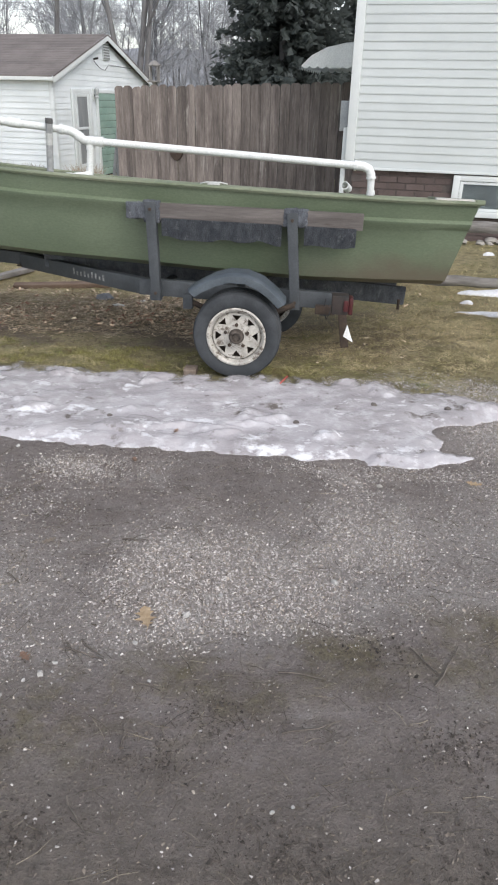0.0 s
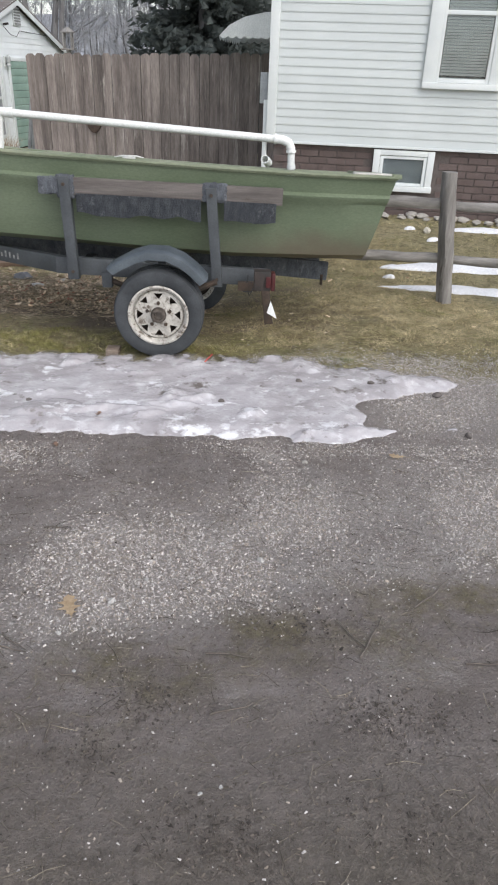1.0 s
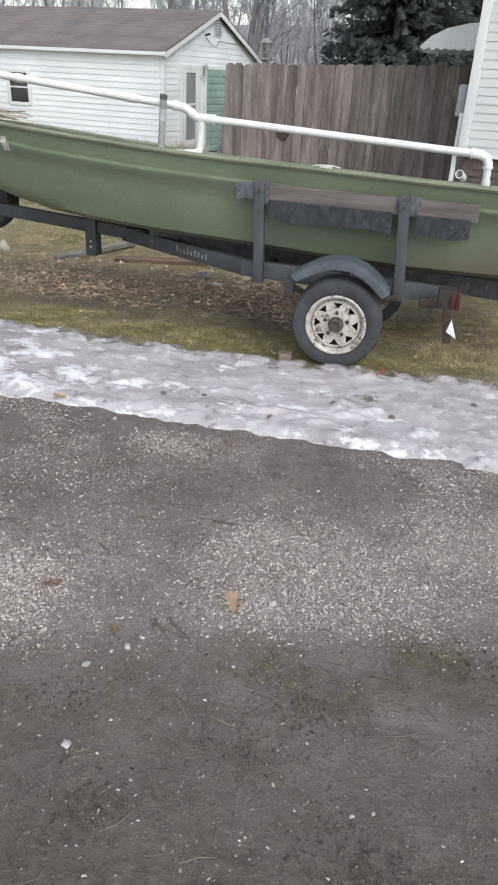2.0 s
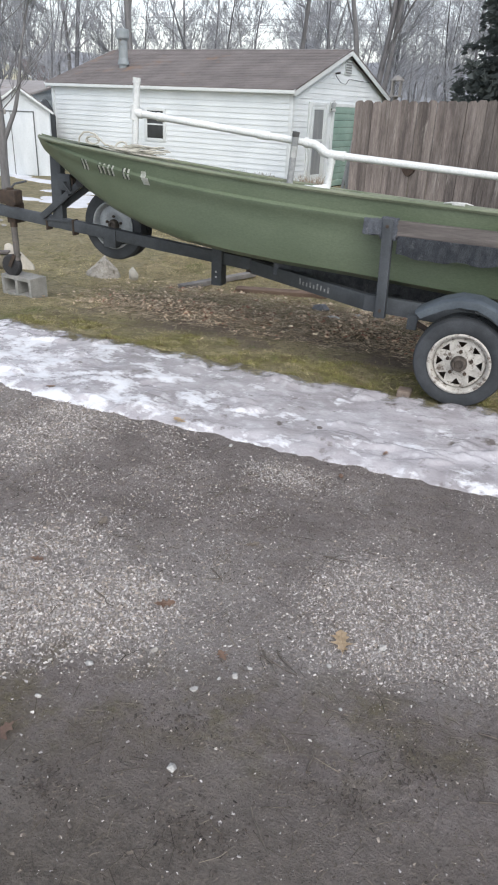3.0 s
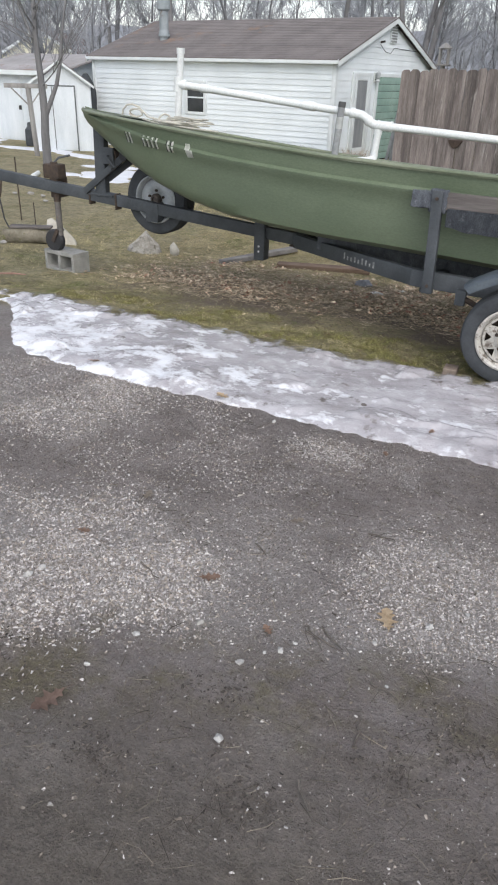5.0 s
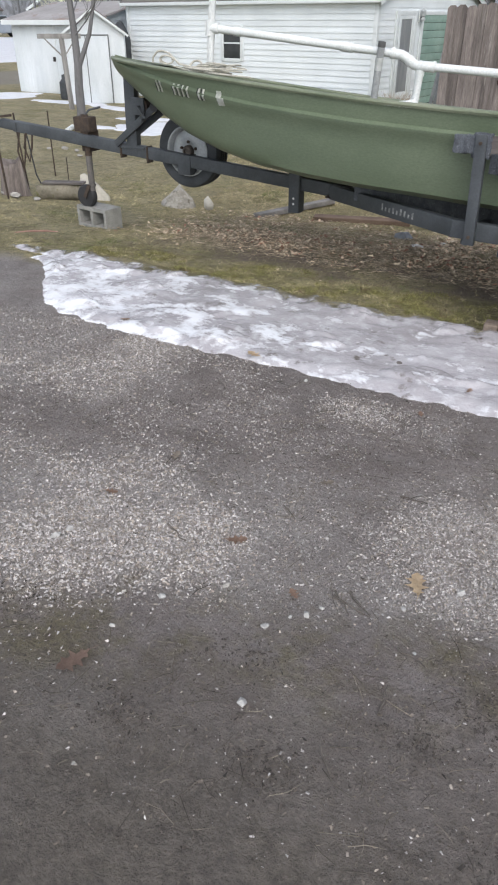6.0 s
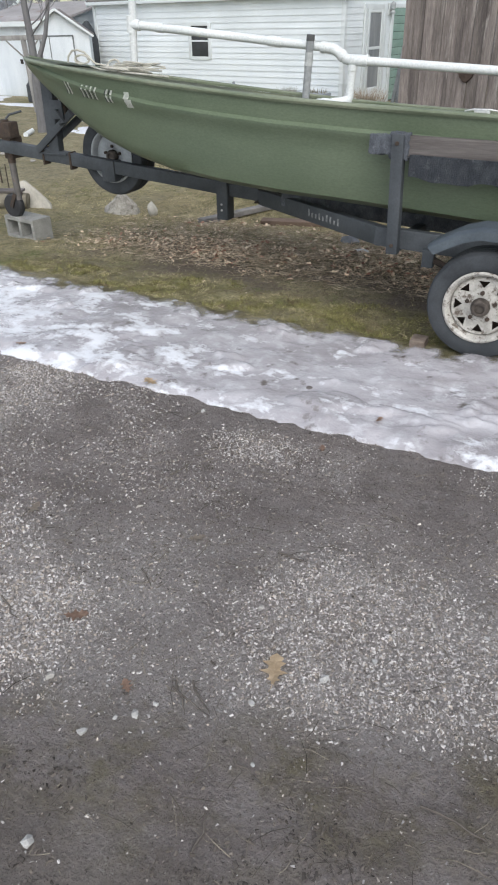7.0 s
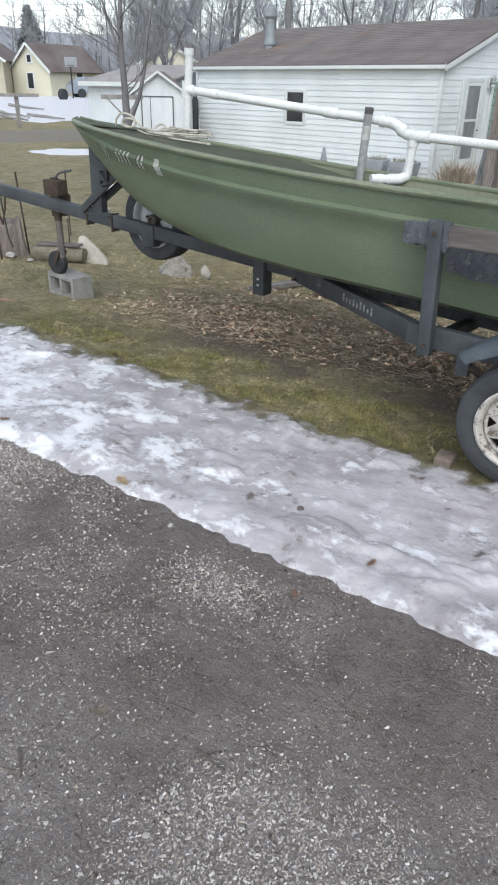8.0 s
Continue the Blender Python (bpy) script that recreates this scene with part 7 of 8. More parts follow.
for i in range(420):
    a, r0 = rr.uniform(0, 6.3), rr.uniform(0, 0.22)
    bx, by = -5.15 + r0 * math.cos(a) * 1.6, 16.3 + r0 * math.sin(a)
    h, ln = rr.uniform(0.2, 0.58), rr.uniform(0.05, 0.30)
    mx, my = bx + ln * 0.4 * math.cos(a), by + ln * 0.4 * math.sin(a)
    tx, ty = bx + ln * math.cos(a), by + ln * math.sin(a)
    n0 = len(vs)
    vs += [(bx - 0.006, by, -0.38), (bx + 0.006, by, -0.38), (mx + 0.005, my, -0.36 + h * 0.65), (mx - 0.005, my, -0.36 + h * 0.65), (tx, ty, -0.36 + h)]
    fs += [(n0, n0 + 1, n0 + 2, n0 + 3), (n0 + 3, n0 + 2, n0 + 4)]
part("grass_tuft", raw("grass_tuft", vs, fs, mat("straw", (0.27, 0.22, 0.17), (0.42, 0.36, 0.28), 8, 0.9, island=0.2)), None, dp)
for k, (p, q) in enumerate((((-3.20, 11.72, -0.33), (-2.96, 11.60, 1.60)), ((-3.33, 11.85, -0.33), (-3.02, 11.66, 1.38)))):
    solo("leaning_board", bar(p, q, 0.05, 0.03, bevel=0.004, up=(0, -1, 0)), mat("grey_plank", (0.20, 0.21, 0.215), (0.32, 0.33, 0.335), 5, 0.85, bump=0.3), "grey board leaning against the fence end", "board", "leaning boards")
solo("wooden_crate", box((-3.7, 13.0, -0.3), (-2.9, 13.5, 0.15), 0.01), mat("new_wood", (0.45, 0.33, 0.19), (0.55, 0.42, 0.26), 5, 0.8, bump=0.2), "pale new-wood box behind the fence end", "box")
lan = thing("lantern_feeder", (-2.9, 13.75, -0.3), "small roofed lantern on a post behind the fence", "lantern")
part("post", bar((-2.9, 13.75, -0.35), (-2.9, 13.75, 1.80), 0.07, 0.07, up=(1, 0, 0)), GREYW, lan)
for dx in (-0.07, 0.07):
    for dy in (-0.07, 0.07):
        part("corner_post", box((-2.9 + dx - 0.012, 13.75 + dy - 0.012, 1.82), (-2.9 + dx + 0.012, 13.75 + dy + 0.012, 2.06)), GREYW, lan)
part("tray", box((-3.01, 13.64, 1.80), (-2.79, 13.86, 1.825), 0.004), GREYW, lan)
part("roof", lathe([(0.0, 0.08), (0.05, 0.06), (0.125, 0.0), (0.12, -0.015), (0.0, -0.015)], (-2.9, 13.75, 2.07), "z", 4), GREYW, lan)

# ---- brick courses of the foundation, nearest stretch ----
put = piece_maker(HF, {})
rr = random.Random(5)
for c in range(10):
    zc = 0.975 - c * 0.075
    u = 0.07 + (0.105 if c % 2 else 0.0)
    while u < 3.9:
        if not (b0 - 0.02 < u + 0.1 and u < b1 + 0.02 and zc > bz0 - 0.06):
            put("brick", u + 0.0975, 0.058 + rr.uniform(-0.003, 0.003), zc, (0.195, 0.02, 0.065), BRICK, house, 0.003)
        u += 0.207

# ---- trees ----
BARK = mat("grey_tree_bark", (0.125, 0.122, 0.123), (0.195, 0.192, 0.193), 3, 0.95, bump=0.5, fine=30, stretch=(2, 2, 0.4))
# haze is put into this bark's colour: paler and bluer
HAZED_BARK = mat("hazed_tree_bark", (0.23, 0.238, 0.258), (0.32, 0.33, 0.352), 1, 0.95, bump=0.0, island=0.15)


def limbs(rr, start, direction, length, radius, level, out, spread=0.6, kinks=5, up=0.12, extra=0):
    """Grow a limb and its side limbs as short tapered runs."""
    pts, rad = [Vector(start)], [radius]
    d = Vector(direction).normalized()
    for i in range(kinks):
        d = (d + Vector((rr.uniform(-1, 1), rr.uniform(-1, 1), rr.uniform(-0.6, 1))) * (0.16 if level < 3 else 0.07) + Vector((0, 0, up * 0.5))).normalized()
        pts.append(pts[-1] + d * (length / kinks))
        rad.append(max(radius * (1 - 0.75 * (i + 1) / kinks), 0.004))
    out.append((level, pts, rad))
    if level <= 0:
        return
    n = rr.randint(4, 6) if level > 1 else rr.randint(4, 7) + extra
    for k in range(n):
        f = rr.uniform(0.25, 1.0)
        i = min(int(f * kinks), kinks - 1)
        p = pts[i].lerp(pts[i + 1], f * kinks - i)
        dd = (pts[i + 1] - pts[i]).normalized()
        side = Vector((rr.uniform(-1, 1), rr.uniform(-1, 1), rr.uniform(-0.1, 0.7))).normalized()
        limbs(rr, p, dd * (1 - spread) + side * spread + Vector((0, 0, 0.2)), length * rr.uniform(0.4, 0.65), rad[i] * rr.uniform(0.38, 0.55), level - 1, out, spread, max(kinks - 1, 3), up, extra)


def tube_mesh(name, runs, sides, material, spikes=False):
    vs, fs = [], []
    for level, pts, rad in runs:
        n0 = len(vs)
        if spikes and level == 0:
            # far twigs: one slim three-sided spike each
            s = (pts[-1] - pts[0]).orthogonal().normalized() * rad[0] * 1.3
            vs += [pts[0] + s, pts[0] - s, pts[-1]]
            fs.append((n0, n0 + 1, n0 + 2))
            continue
        up = None
        for i, p in enumerate(pts):
            d = (pts[min(i + 1, len(pts) - 1)] - pts[max(i - 1, 0)]).normalized()
            up = d.orthogonal().normalized() if up is None else (up - d * up.dot(d)).normalized()
            s = d.cross(up)
            for k in range(sides):
                w = 2 * math.pi * k / sides
                vs.append(p + (up * math.cos(w) + s * math.sin(w)) * rad[i])
        for i in range(len(pts) - 1):
            for k in range(sides):
                a, b = n0 + i * sides + k, n0 + i * sides + (k + 1) % sides
                fs.append((a, b, b + sides, a + sides))
    return raw(name, [tuple(v) for v in vs], fs, material, smooth=True)


def bare_tree(x, y, height, radius, seed, label, stems=1, lean=0.0, levels=3, sides=5, base=None, spread=0.6):
    rr = random.Random(seed)
    z = on_ground(x, y) - 0.1 if base is None else base
    trunk_runs, runs = [], []
    for s in range(stems):
        out = []
        a = rr.uniform(0, 6.28)
        k = lean if stems == 1 else 0.10
        limbs(rr, (x + 0.3 * radius * math.cos(a) * (stems > 1), y + 0.3 * radius * math.sin(a) * (stems > 1), z), (k * math.cos(a), k * math.sin(a), 1), height * rr.uniform(0.85, 1), radius * (1 if stems == 1 else 0.7), levels, out, spread, 8, 0.1)
        trunk_runs.append(out[0])
        runs += out[1:]
    t = thing("tree", (x, y, z), label, "tree", "bare trees")
    part("trunk", tube_mesh("trunk", trunk_runs, 9, BARK), None, t)
    part("crown", tube_mesh("crown", runs, sides, BARK), None, t)
    return t


# young tree on the lawn, forked low
rr = random.Random(2)
TX, TYY = along_sight(-8.83, 10.27)
TZ = on_ground(TX, TYY)
yt = thing("tree", (TX, TYY, TZ), "young bare tree forking low on the lawn", "tree", "bare trees")
tr = [(0, [Vector(p) for p in ((TX - 0.05, TYY, TZ - 0.1), (TX - 0.03, TYY, TZ + 0.35), (TX - 0.02, TYY, TZ + 0.75), (TX + 0.02, TYY, TZ + 1.12), (TX + 0.00, TYY + 0.01, TZ + 1.75), (TX - 0.04, TYY + 0.01, TZ + 2.45))], [0.098, 0.084, 0.078, 0.074, 0.060, 0.050])]
out = [(1, [Vector(p) for p in ((TX + 0.02, TYY, TZ + 1.05), (TX + 0.15, TYY + 0.04, TZ + 1.32), (TX + 0.30, TYY + 0.08, TZ + 1.62), (TX + 0.41, TYY + 0.12, TZ + 2.02), (TX + 0.47, TYY + 0.16, TZ + 2.5))], [0.052, 0.047, 0.041, 0.034, 0.026])]
limbs(rr, (TX - 0.04, TYY + 0.01, TZ + 2.40), (-0.06, 0.02, 1), 3.2, 0.050, 3, out, 0.6, 8, 0.12)
limbs(rr, (TX - 0.03, TYY + 0.01, TZ + 2.20), (-0.35, 0.1, 1), 2.4, 0.030, 2, out, 0.6, 7, 0.10)
limbs(rr, (TX + 0.46, TYY + 0.15, TZ + 2.42), (0.16, 0.10, 1), 2.4, 0.026, 2, out, 0.6, 6, 0.10)
for a in range(9):
    w = a * 0.83
    limbs(rr, (TX - 0.02, TYY, TZ + 1.55 + 0.16 * a), (math.cos(w), math.sin(w), 0.55), 1.5 - a * 0.06, 0.014, 1, out, 0.55, 6, 0.06, 3)
part("trunk", tube_mesh("trunk", tr, 10, BARK), None, yt)
part("crown", tube_mesh("crown", out, 5, BARK), None, yt)
bare_tree(-7.2, 29.5, 13, 0.18, 21, "tall bare tree with several stems behind the garage", stems=4, levels=3, spread=0.5)
bare_tree(-17.5, 29.0, 15, 0.17, 24, "thick bare tree behind the garage roof")
bare_tree(-11.5, 33.0, 15, 0.13, 27, "tall bare tree behind the garage roof")
bare_tree(-25.5, 36.0, 12, 0.13, 28, "bare tree beyond the sheds")

# woods beyond, one uncounted mass
def far_crown(rr, x, y, height, radius, out):
    """A bare far tree: a stem that forks, wide limbs, and sprays of twigs at every angle."""
    stem = [Vector((x, y, -0.8))]
    d = Vector((rr.uniform(-0.10, 0.10), rr.uniform(-0.10, 0.10), 1))
    n = 7
    for i in range(n):
        d = (d + Vector((rr.uniform(-0.13, 0.13), rr.uniform(-0.13, 0.13), 0.05))).normalized()
        stem.append(stem[-1] + d * height / n)
    out.append((2, stem, [max(radius * (1 - 0.85 * i / n), 0.012) for i in range(n + 1)]))
    for k in range(rr.randint(12, 18)):
        f = rr.uniform(0.22, 0.98)
        i = min(int(f * n), n - 1)
        p = stem[i].lerp(stem[i + 1], f * n - i)
        w = rr.uniform(0, 6.283)
        dd = Vector((math.cos(w), math.sin(w), rr.uniform(0.25, 1.1))).normalized()
        ln = height * rr.uniform(0.22, 0.42) * (1.15 - 0.7 * f)
        limb = [p]
        for q in range(4):
            dd = (dd + Vector((rr.uniform(-0.28, 0.28), rr.uniform(-0.28, 0.28), rr.uniform(-0.12, 0.3)))).normalized()
            limb.append(limb[-1] + dd * ln / 4)
        r0 = max(radius * 0.42 * (1 - 0.7 * f), 0.014)
        out.append((1, limb, [r0, r0 * 0.75, r0 * 0.5, r0 * 0.35, 0.008]))
        for t in range(rr.randint(15, 22)):
            g = rr.uniform(0.15, 1.0)
            j = min(int(g * 4), 3)
            b_ = limb[j].lerp(limb[j + 1], g * 4 - j)
            e = (dd + Vector((rr.uniform(-1, 1), rr.uniform(-1, 1), rr.uniform(-0.5, 0.9))) * 0.9).normalized()
            tl = rr.uniform(0.5, 1.5)
            mid_ = b_ + e * tl * 0.5 + Vector((0, 0, rr.uniform(-0.08, 0.1)))
            out.append((0, [b_, mid_, b_ + e * tl], [0.011, 0.008, 0.003]))
            for u_ in range(3):
                c_ = b_.lerp(b_ + e * tl, rr.uniform(0.2, 0.9))
                h_ = (e + Vector((rr.uniform(-1, 1), rr.uniform(-1, 1), rr.uniform(-0.6, 0.8)))).normalized()
                out.append((0, [c_, c_ + h_ * rr.uniform(0.25, 0.7)], [0.006, 0.003]))


rr = random.Random(31)
runs = []
for k in range(165):
    a = radians(rr.uniform(84, 134))
    dist = 33 + 62 * rr.random() ** 0.9
    far_crown(rr, dist * math.cos(a), dist * math.sin(a), rr.uniform(7, 15), 0.05 + 0.10 * rr.random() ** 2, runs)
STEM = mat("far_stem_bark", (0.135, 0.137, 0.145), (0.20, 0.203, 0.212), 1, 0.95, bump=0.0, island=0.2)
for k in range(70):
    a = radians(rr.uniform(127, 152))
    dist = rr.uniform(82, 135)
    far_crown(rr, dist * math.cos(a), dist * math.sin(a), rr.uniform(6, 10.5), rr.uniform(0.10, 0.20), runs)
solo("far_stems", tube_mesh("far_stems", [r for r in runs if r[0] == 2], 5, STEM), None, "grey trunks of the bare woods beyond the gardens", "woods", kind="stuff")
runs = [r for r in runs if r[0] < 2]
solo("far_woods", tube_mesh("far_woods", runs, 3, HAZED_BARK, True), None, "grey bare woods beyond the gardens, paled for haze", "woods", kind="stuff")
# low brush at the foot of the woods
runs = []
for k in range(5200):
    a = radians(rr.uniform(70, 150))
    dist = rr.uniform(30, 75) if a < radians(133) else rr.uniform(75, 130)
    x, y = dist * math.cos(a), dist * math.sin(a)
    h = rr.uniform(0.7, 2.8) * (1 if dist < 76 else 1.6)
    p = Vector((x, y, -0.6))
    q = p + Vector((rr.uniform(-1.4, 1.4), rr.uniform(-1.4, 1.4), h))
    runs.append((1, [p, p.lerp(q, 0.5) + Vector((rr.uniform(-0.3, 0.3), 0, 0)), q], [0.026, 0.02, 0.007]))
    for s in range(9):
        f = rr.uniform(0.2, 0.95)
        b = p.lerp(q, f)
        runs.append((0, [b, b + Vector((rr.uniform(-1.1, 1.1), rr.uniform(-1.1, 1.1), rr.uniform(0.0, 1.0)))], [0.012, 0.005]))
solo("brush", tube_mesh("brush", runs, 3, HAZED_BARK, True), None, "tangled grey-brown brush below the woods, paled for haze", "brush", kind="stuff")
# the wooded rise that closes the view, haze put into its blue-grey colour
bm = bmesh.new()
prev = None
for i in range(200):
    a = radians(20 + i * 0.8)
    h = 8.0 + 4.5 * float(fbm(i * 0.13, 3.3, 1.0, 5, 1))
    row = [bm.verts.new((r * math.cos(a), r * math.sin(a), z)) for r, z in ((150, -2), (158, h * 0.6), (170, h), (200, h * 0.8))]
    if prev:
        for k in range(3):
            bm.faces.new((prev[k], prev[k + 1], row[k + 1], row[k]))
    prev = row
solo("wooded_rise", bm, mat("hazed_wooded_rise", (0.24, 0.255, 0.285), (0.31, 0.325, 0.355), 0.12, 1.0, bump=0.0), "wooded rise on the skyline, haze painted in its blue-grey", "backdrop", kind="structure")

# conifers
# needle green lifted towards grey, imitating haze in the colour
NEEDLE = mat("hazed_spruce_needles", (0.100, 0.116, 0.112), (0.140, 0.156, 0.150), 2, 0.9, bump=0.0, island=0.22, spec=0.1)
# light passes through the thin sprays
nd = NEEDLE.node_tree
leafy, both = nd.nodes.new("ShaderNodeBsdfTranslucent"), nd.nodes.new("ShaderNodeMixShader")
leafy.inputs["Color"].default_value = (0.125, 0.145, 0.135, 1)
both.inputs[0].default_value = 0.5
solid_n, final = next(n for n in nd.nodes if n.type == "BSDF_PRINCIPLED"), next(n for n in nd.nodes if n.type == "OUTPUT_MATERIAL")
nd.links.new(solid_n.outputs[0], both.inputs[1])
nd.links.new(leafy.outputs[0], both.inputs[2])
nd.links.new(both.outputs[0], final.inputs[0])


def conifer(x, y, height, width, seed, label, base=-0.5, needle=NEEDLE):
    rr = random.Random(seed)
    t = thing("conifer", (x, y, base), label, "tree", "conifers")
    part("trunk", sweep([(x, y, base - 0.1), (x, y, base + height * 0.95)], [width * 0.05, 0.02], 8), BARK, t)
    vs, fs = [], []
    tiers = int(height * 5.5)
    for i in range(tiers):
        f = i / tiers
        z = base + 0.5 + (height - 0.5) * f
        reach = width / 2 * (1 - f) ** 0.85 + 0.15
        for k in range(rr.randint(15, 20)):
            a = rr.uniform(0, 6.283)
            ln = reach * rr.uniform(0.7, 1.12)
            ca, sa = math.cos(a), math.sin(a)
            for s in range(int(9 + ln * 16)):
                q = rr.uniform(0.15, 1.0)
                px, py = x + ca * ln * q, y + sa * ln * q
                pz = z - 0.28 * ln * q + rr.uniform(-0.10, 0.08) + 0.18 * ln * q * q
                w = rr.uniform(0.08, 0.20)
                b = a + rr.uniform(-1.1, 1.1)
                dx, dy = math.cos(b) * w, math.sin(b) * w
                n0 = len(vs)
                tip = rr.uniform(-0.16, 0.10)
                roll_ = rr.uniform(-0.12, 0.12)
                vs += [(px - dy * 0.42, py + dx * 0.42, pz - roll_), (px + dy * 0.42, py - dx * 0.42, pz + roll_), (px + dx * 1.5, py + dy * 1.5, pz + tip)]
                fs.append((n0, n0 + 1, n0 + 2))
    part("crown", raw("crown", vs, fs, needle), None, t)
    return t


conifer(-1.1, 24.5, 9.5, 5.4, 3, "dark full spruce behind the board fence")
conifer(2.0, 27.0, 9.0, 5.0, 4, "dark spruce beside another behind the fence")
conifer(-1.0, 19.0, 2.6, 3.0, 5, "low dark evergreen behind the board fence")
conifer(1.3, 18.0, 2.4, 2.6, 6, "low dark evergreen behind the board fence")
# this tree's needles are painted paler in place of distance haze
conifer(-96.0, 80.0, 12.0, 8.0, 7, "far conifer above the roofs, paled for haze", needle=mat("hazed_far_needles", (0.17, 0.19, 0.20), (0.22, 0.24, 0.25), 1, 0.95, bump=0.0, island=0.2))
# overhead wires across the lane
wires = thing("overhead_wires", (-60, 60, 8), "thin overhead wires across the sky", "wires")
for k in range(3):
    pts = [(-95 + i * 9, 60 + i * 2.0, 9.2 - k * 0.55 + 0.02 * (i - 5) ** 2) for i in range(11)]
    part("wire", sweep(pts, 0.02, 4), MATS["black_rubber"], wires)

# ---- loose ground cover ----
rng = np.random.RandomState(12)
GRAVEL = mat("crushed_stone", (0.40, 0.372, 0.354), (0.52, 0.491, 0.470), 30, 0.85, bump=0.3, fine=160, island=0.38)


def hull_template(seed):
    bm = bmesh.new()
    r = np.random.RandomState(seed)
    p = r.normal(size=(6 if seed < 3 else 5, 3))
    p /= np.linalg.norm(p, axis=1)[:, None]
    for q in p:
        bm.verts.new(q * (1.0, 0.8, 0.55))
    bmesh.ops.convex_hull(bm, input=bm.verts)
    bmesh.ops.delete(bm, geom=[v for v in bm.verts if not v.link_faces], context="VERTS")
    bm.verts.index_update()
    v = np.array([tuple(x.co) for x in bm.verts])
    f = [tuple(x.index for x in g.verts) for g in bm.faces]
    bm.free()
    return v, np.array(f)


PEBS = [hull_template(s) for s in range(8)]


def scatter_stones(name, X, Y, R, material, label, sink=0.30):
    vs, fs, n0 = [], [], 0
    zs = surface(X, Y)
    for t in range(8):
        v, f = PEBS[t]
        x, y, r, z = X[t::8], Y[t::8], R[t::8], zs[t::8]
        a = rng.rand(len(x)) * 6.283
        c, s = np.cos(a), np.sin(a)
        q = v[None] * r[:, None, None]
        vs.append(np.stack([q[..., 0] * c[:, None] - q[..., 1] * s[:, None] + x[:, None], q[..., 0] * s[:, None] + q[..., 1] * c[:, None] + y[:, None],
                            q[..., 2] + (z + r * sink)[:, None]], -1).reshape(-1, 3))
        fs.append((f[None] + (n0 + np.arange(len(x)) * len(v))[:, None, None]).reshape(-1, 3))
        n0 += len(x) * len(v)
    return solo(name, raw(name, np.concatenate(vs), np.concatenate(fs), material), None, label, "ground cover", kind="stuff")


def wanted(X, Y):
    """How stony the drive is at a place, 0 to 1."""
    y = Y + (fbm(X, Y, 1.6, 4, 1) - 0.5) * 0.7
    q = Y - 0.32 * X + (fbm(X, Y, 1.6, 4, 1) - 0.5) * 0.35
    band = smooth_step(1.54, 1.78, q) * smooth_step(2.66, 2.12, q) * (0.22 + 0.78 * smooth_step(0.35, 0.58, fbm(X, Y, 2.6, 5, 3)))
    band = band * (0.36 + 0.64 * smooth_step(0.0, 0.24, np.abs(X + 0.66 + (fbm(X, Y, 2.2, 4, 5) - 0.5) * 0.5)))
    right = smooth_step(0.78, 1.1, X) * smooth_step(2.85, 3.2, Y) * smooth_step(4.25, 3.95, Y) * (0.35 + 0.55 * smooth_step(0.38, 0.58, fbm(X, Y, 3.0, 4, 2)))
    left = smooth_step(-1.7, -2.3, X) * smooth_step(2.05, 2.35, Y) * smooth_step(3.35, 3.05, Y) * (0.15 + 0.5 * smooth_step(0.38, 0.6, fbm(X, Y, 3.1, 4, 6)))
    mound = smooth_step(0.30, 0.05, np.hypot((X + 0.94) / 1.1, (Y - 2.71) / 0.7)) * 0.8
    rim = smooth_step(0.12, 0.0, np.abs(Y - 2.86)) * smooth_step(-0.3, 0.2, X) * 0.45 + smooth_step(-0.2, 0.3, X) * smooth_step(2.3, 2.5, Y) * smooth_step(3.0, 2.85, Y) * (0.1 + 0.4 * smooth_step(0.4, 0.6, fbm(X, Y, 3.0, 4, 9)))
    back = smooth_step(0.14, 0.0, np.abs(Y - 4.0)) * smooth_step(0.0, 0.4, X) * 0.6
    out = np.maximum.reduce([band, right, left, mound, rim, back, 0.012 + 0.15 * smooth_step(0.45, 0.65, fbm(X, Y, 3.4, 4, 8)) * smooth_step(1.5, 1.9, Y - 0.32 * X)]) * np.where((X < 0.2) & (Y > 3.3), 0.0, 1.0)
    return out * np.where((Y > 3.0) & (Y < 3.93) & (X > -4) & (X < 0.82), 0.0, 1.0) * smooth_step(4.5, 4.1, Y)


N0 = 1500000
X, Y = rng.uniform(-3.7, 2.3, N0), rng.uniform(0.7, 4.4, N0)
keepers = rng.rand(N0) < wanted(X, Y) * smooth_step(-3.8, -2.6, X) * np.where(Y > 3.0, 0.9, 1.0)
X, Y = X[keepers], Y[keepers]
R = (0.0017 + 0.0058 * rng.rand(len(X)) ** 3.0) * (1 + 0.25 * smooth_step(-0.8, -1.3, X))
tan = rng.rand(len(X)) < 0.28
scatter_stones("gravel", X[~tan], Y[~tan], R[~tan], GRAVEL, "crushed pale limestone strewn over the muddy drive")
scatter_stones("brown_gravel", X[tan], Y[tan], R[tan] * 1.1, mat("brown_stone", (0.25, 0.215, 0.185), (0.40, 0.35, 0.30), 30, 0.88, bump=0.3, fine=160, island=0.35), "brown muddy chips among the crushed stone")
# grit worked into the mud everywhere
NG = 150000
X, Y = rng.uniform(-3.6, 2.2, NG), rng.uniform(0.8, 3.0, NG)
g = rng.rand(NG) < (0.12 + 0.5 * smooth_step(0.40, 0.60, fbm(X, Y, 5.0, 4, 2))) * smooth_step(1.2, 1.7, Y - 0.32 * X) * (1 - 0.6 * wanted(X, Y))
X, Y = X[g], Y[g]
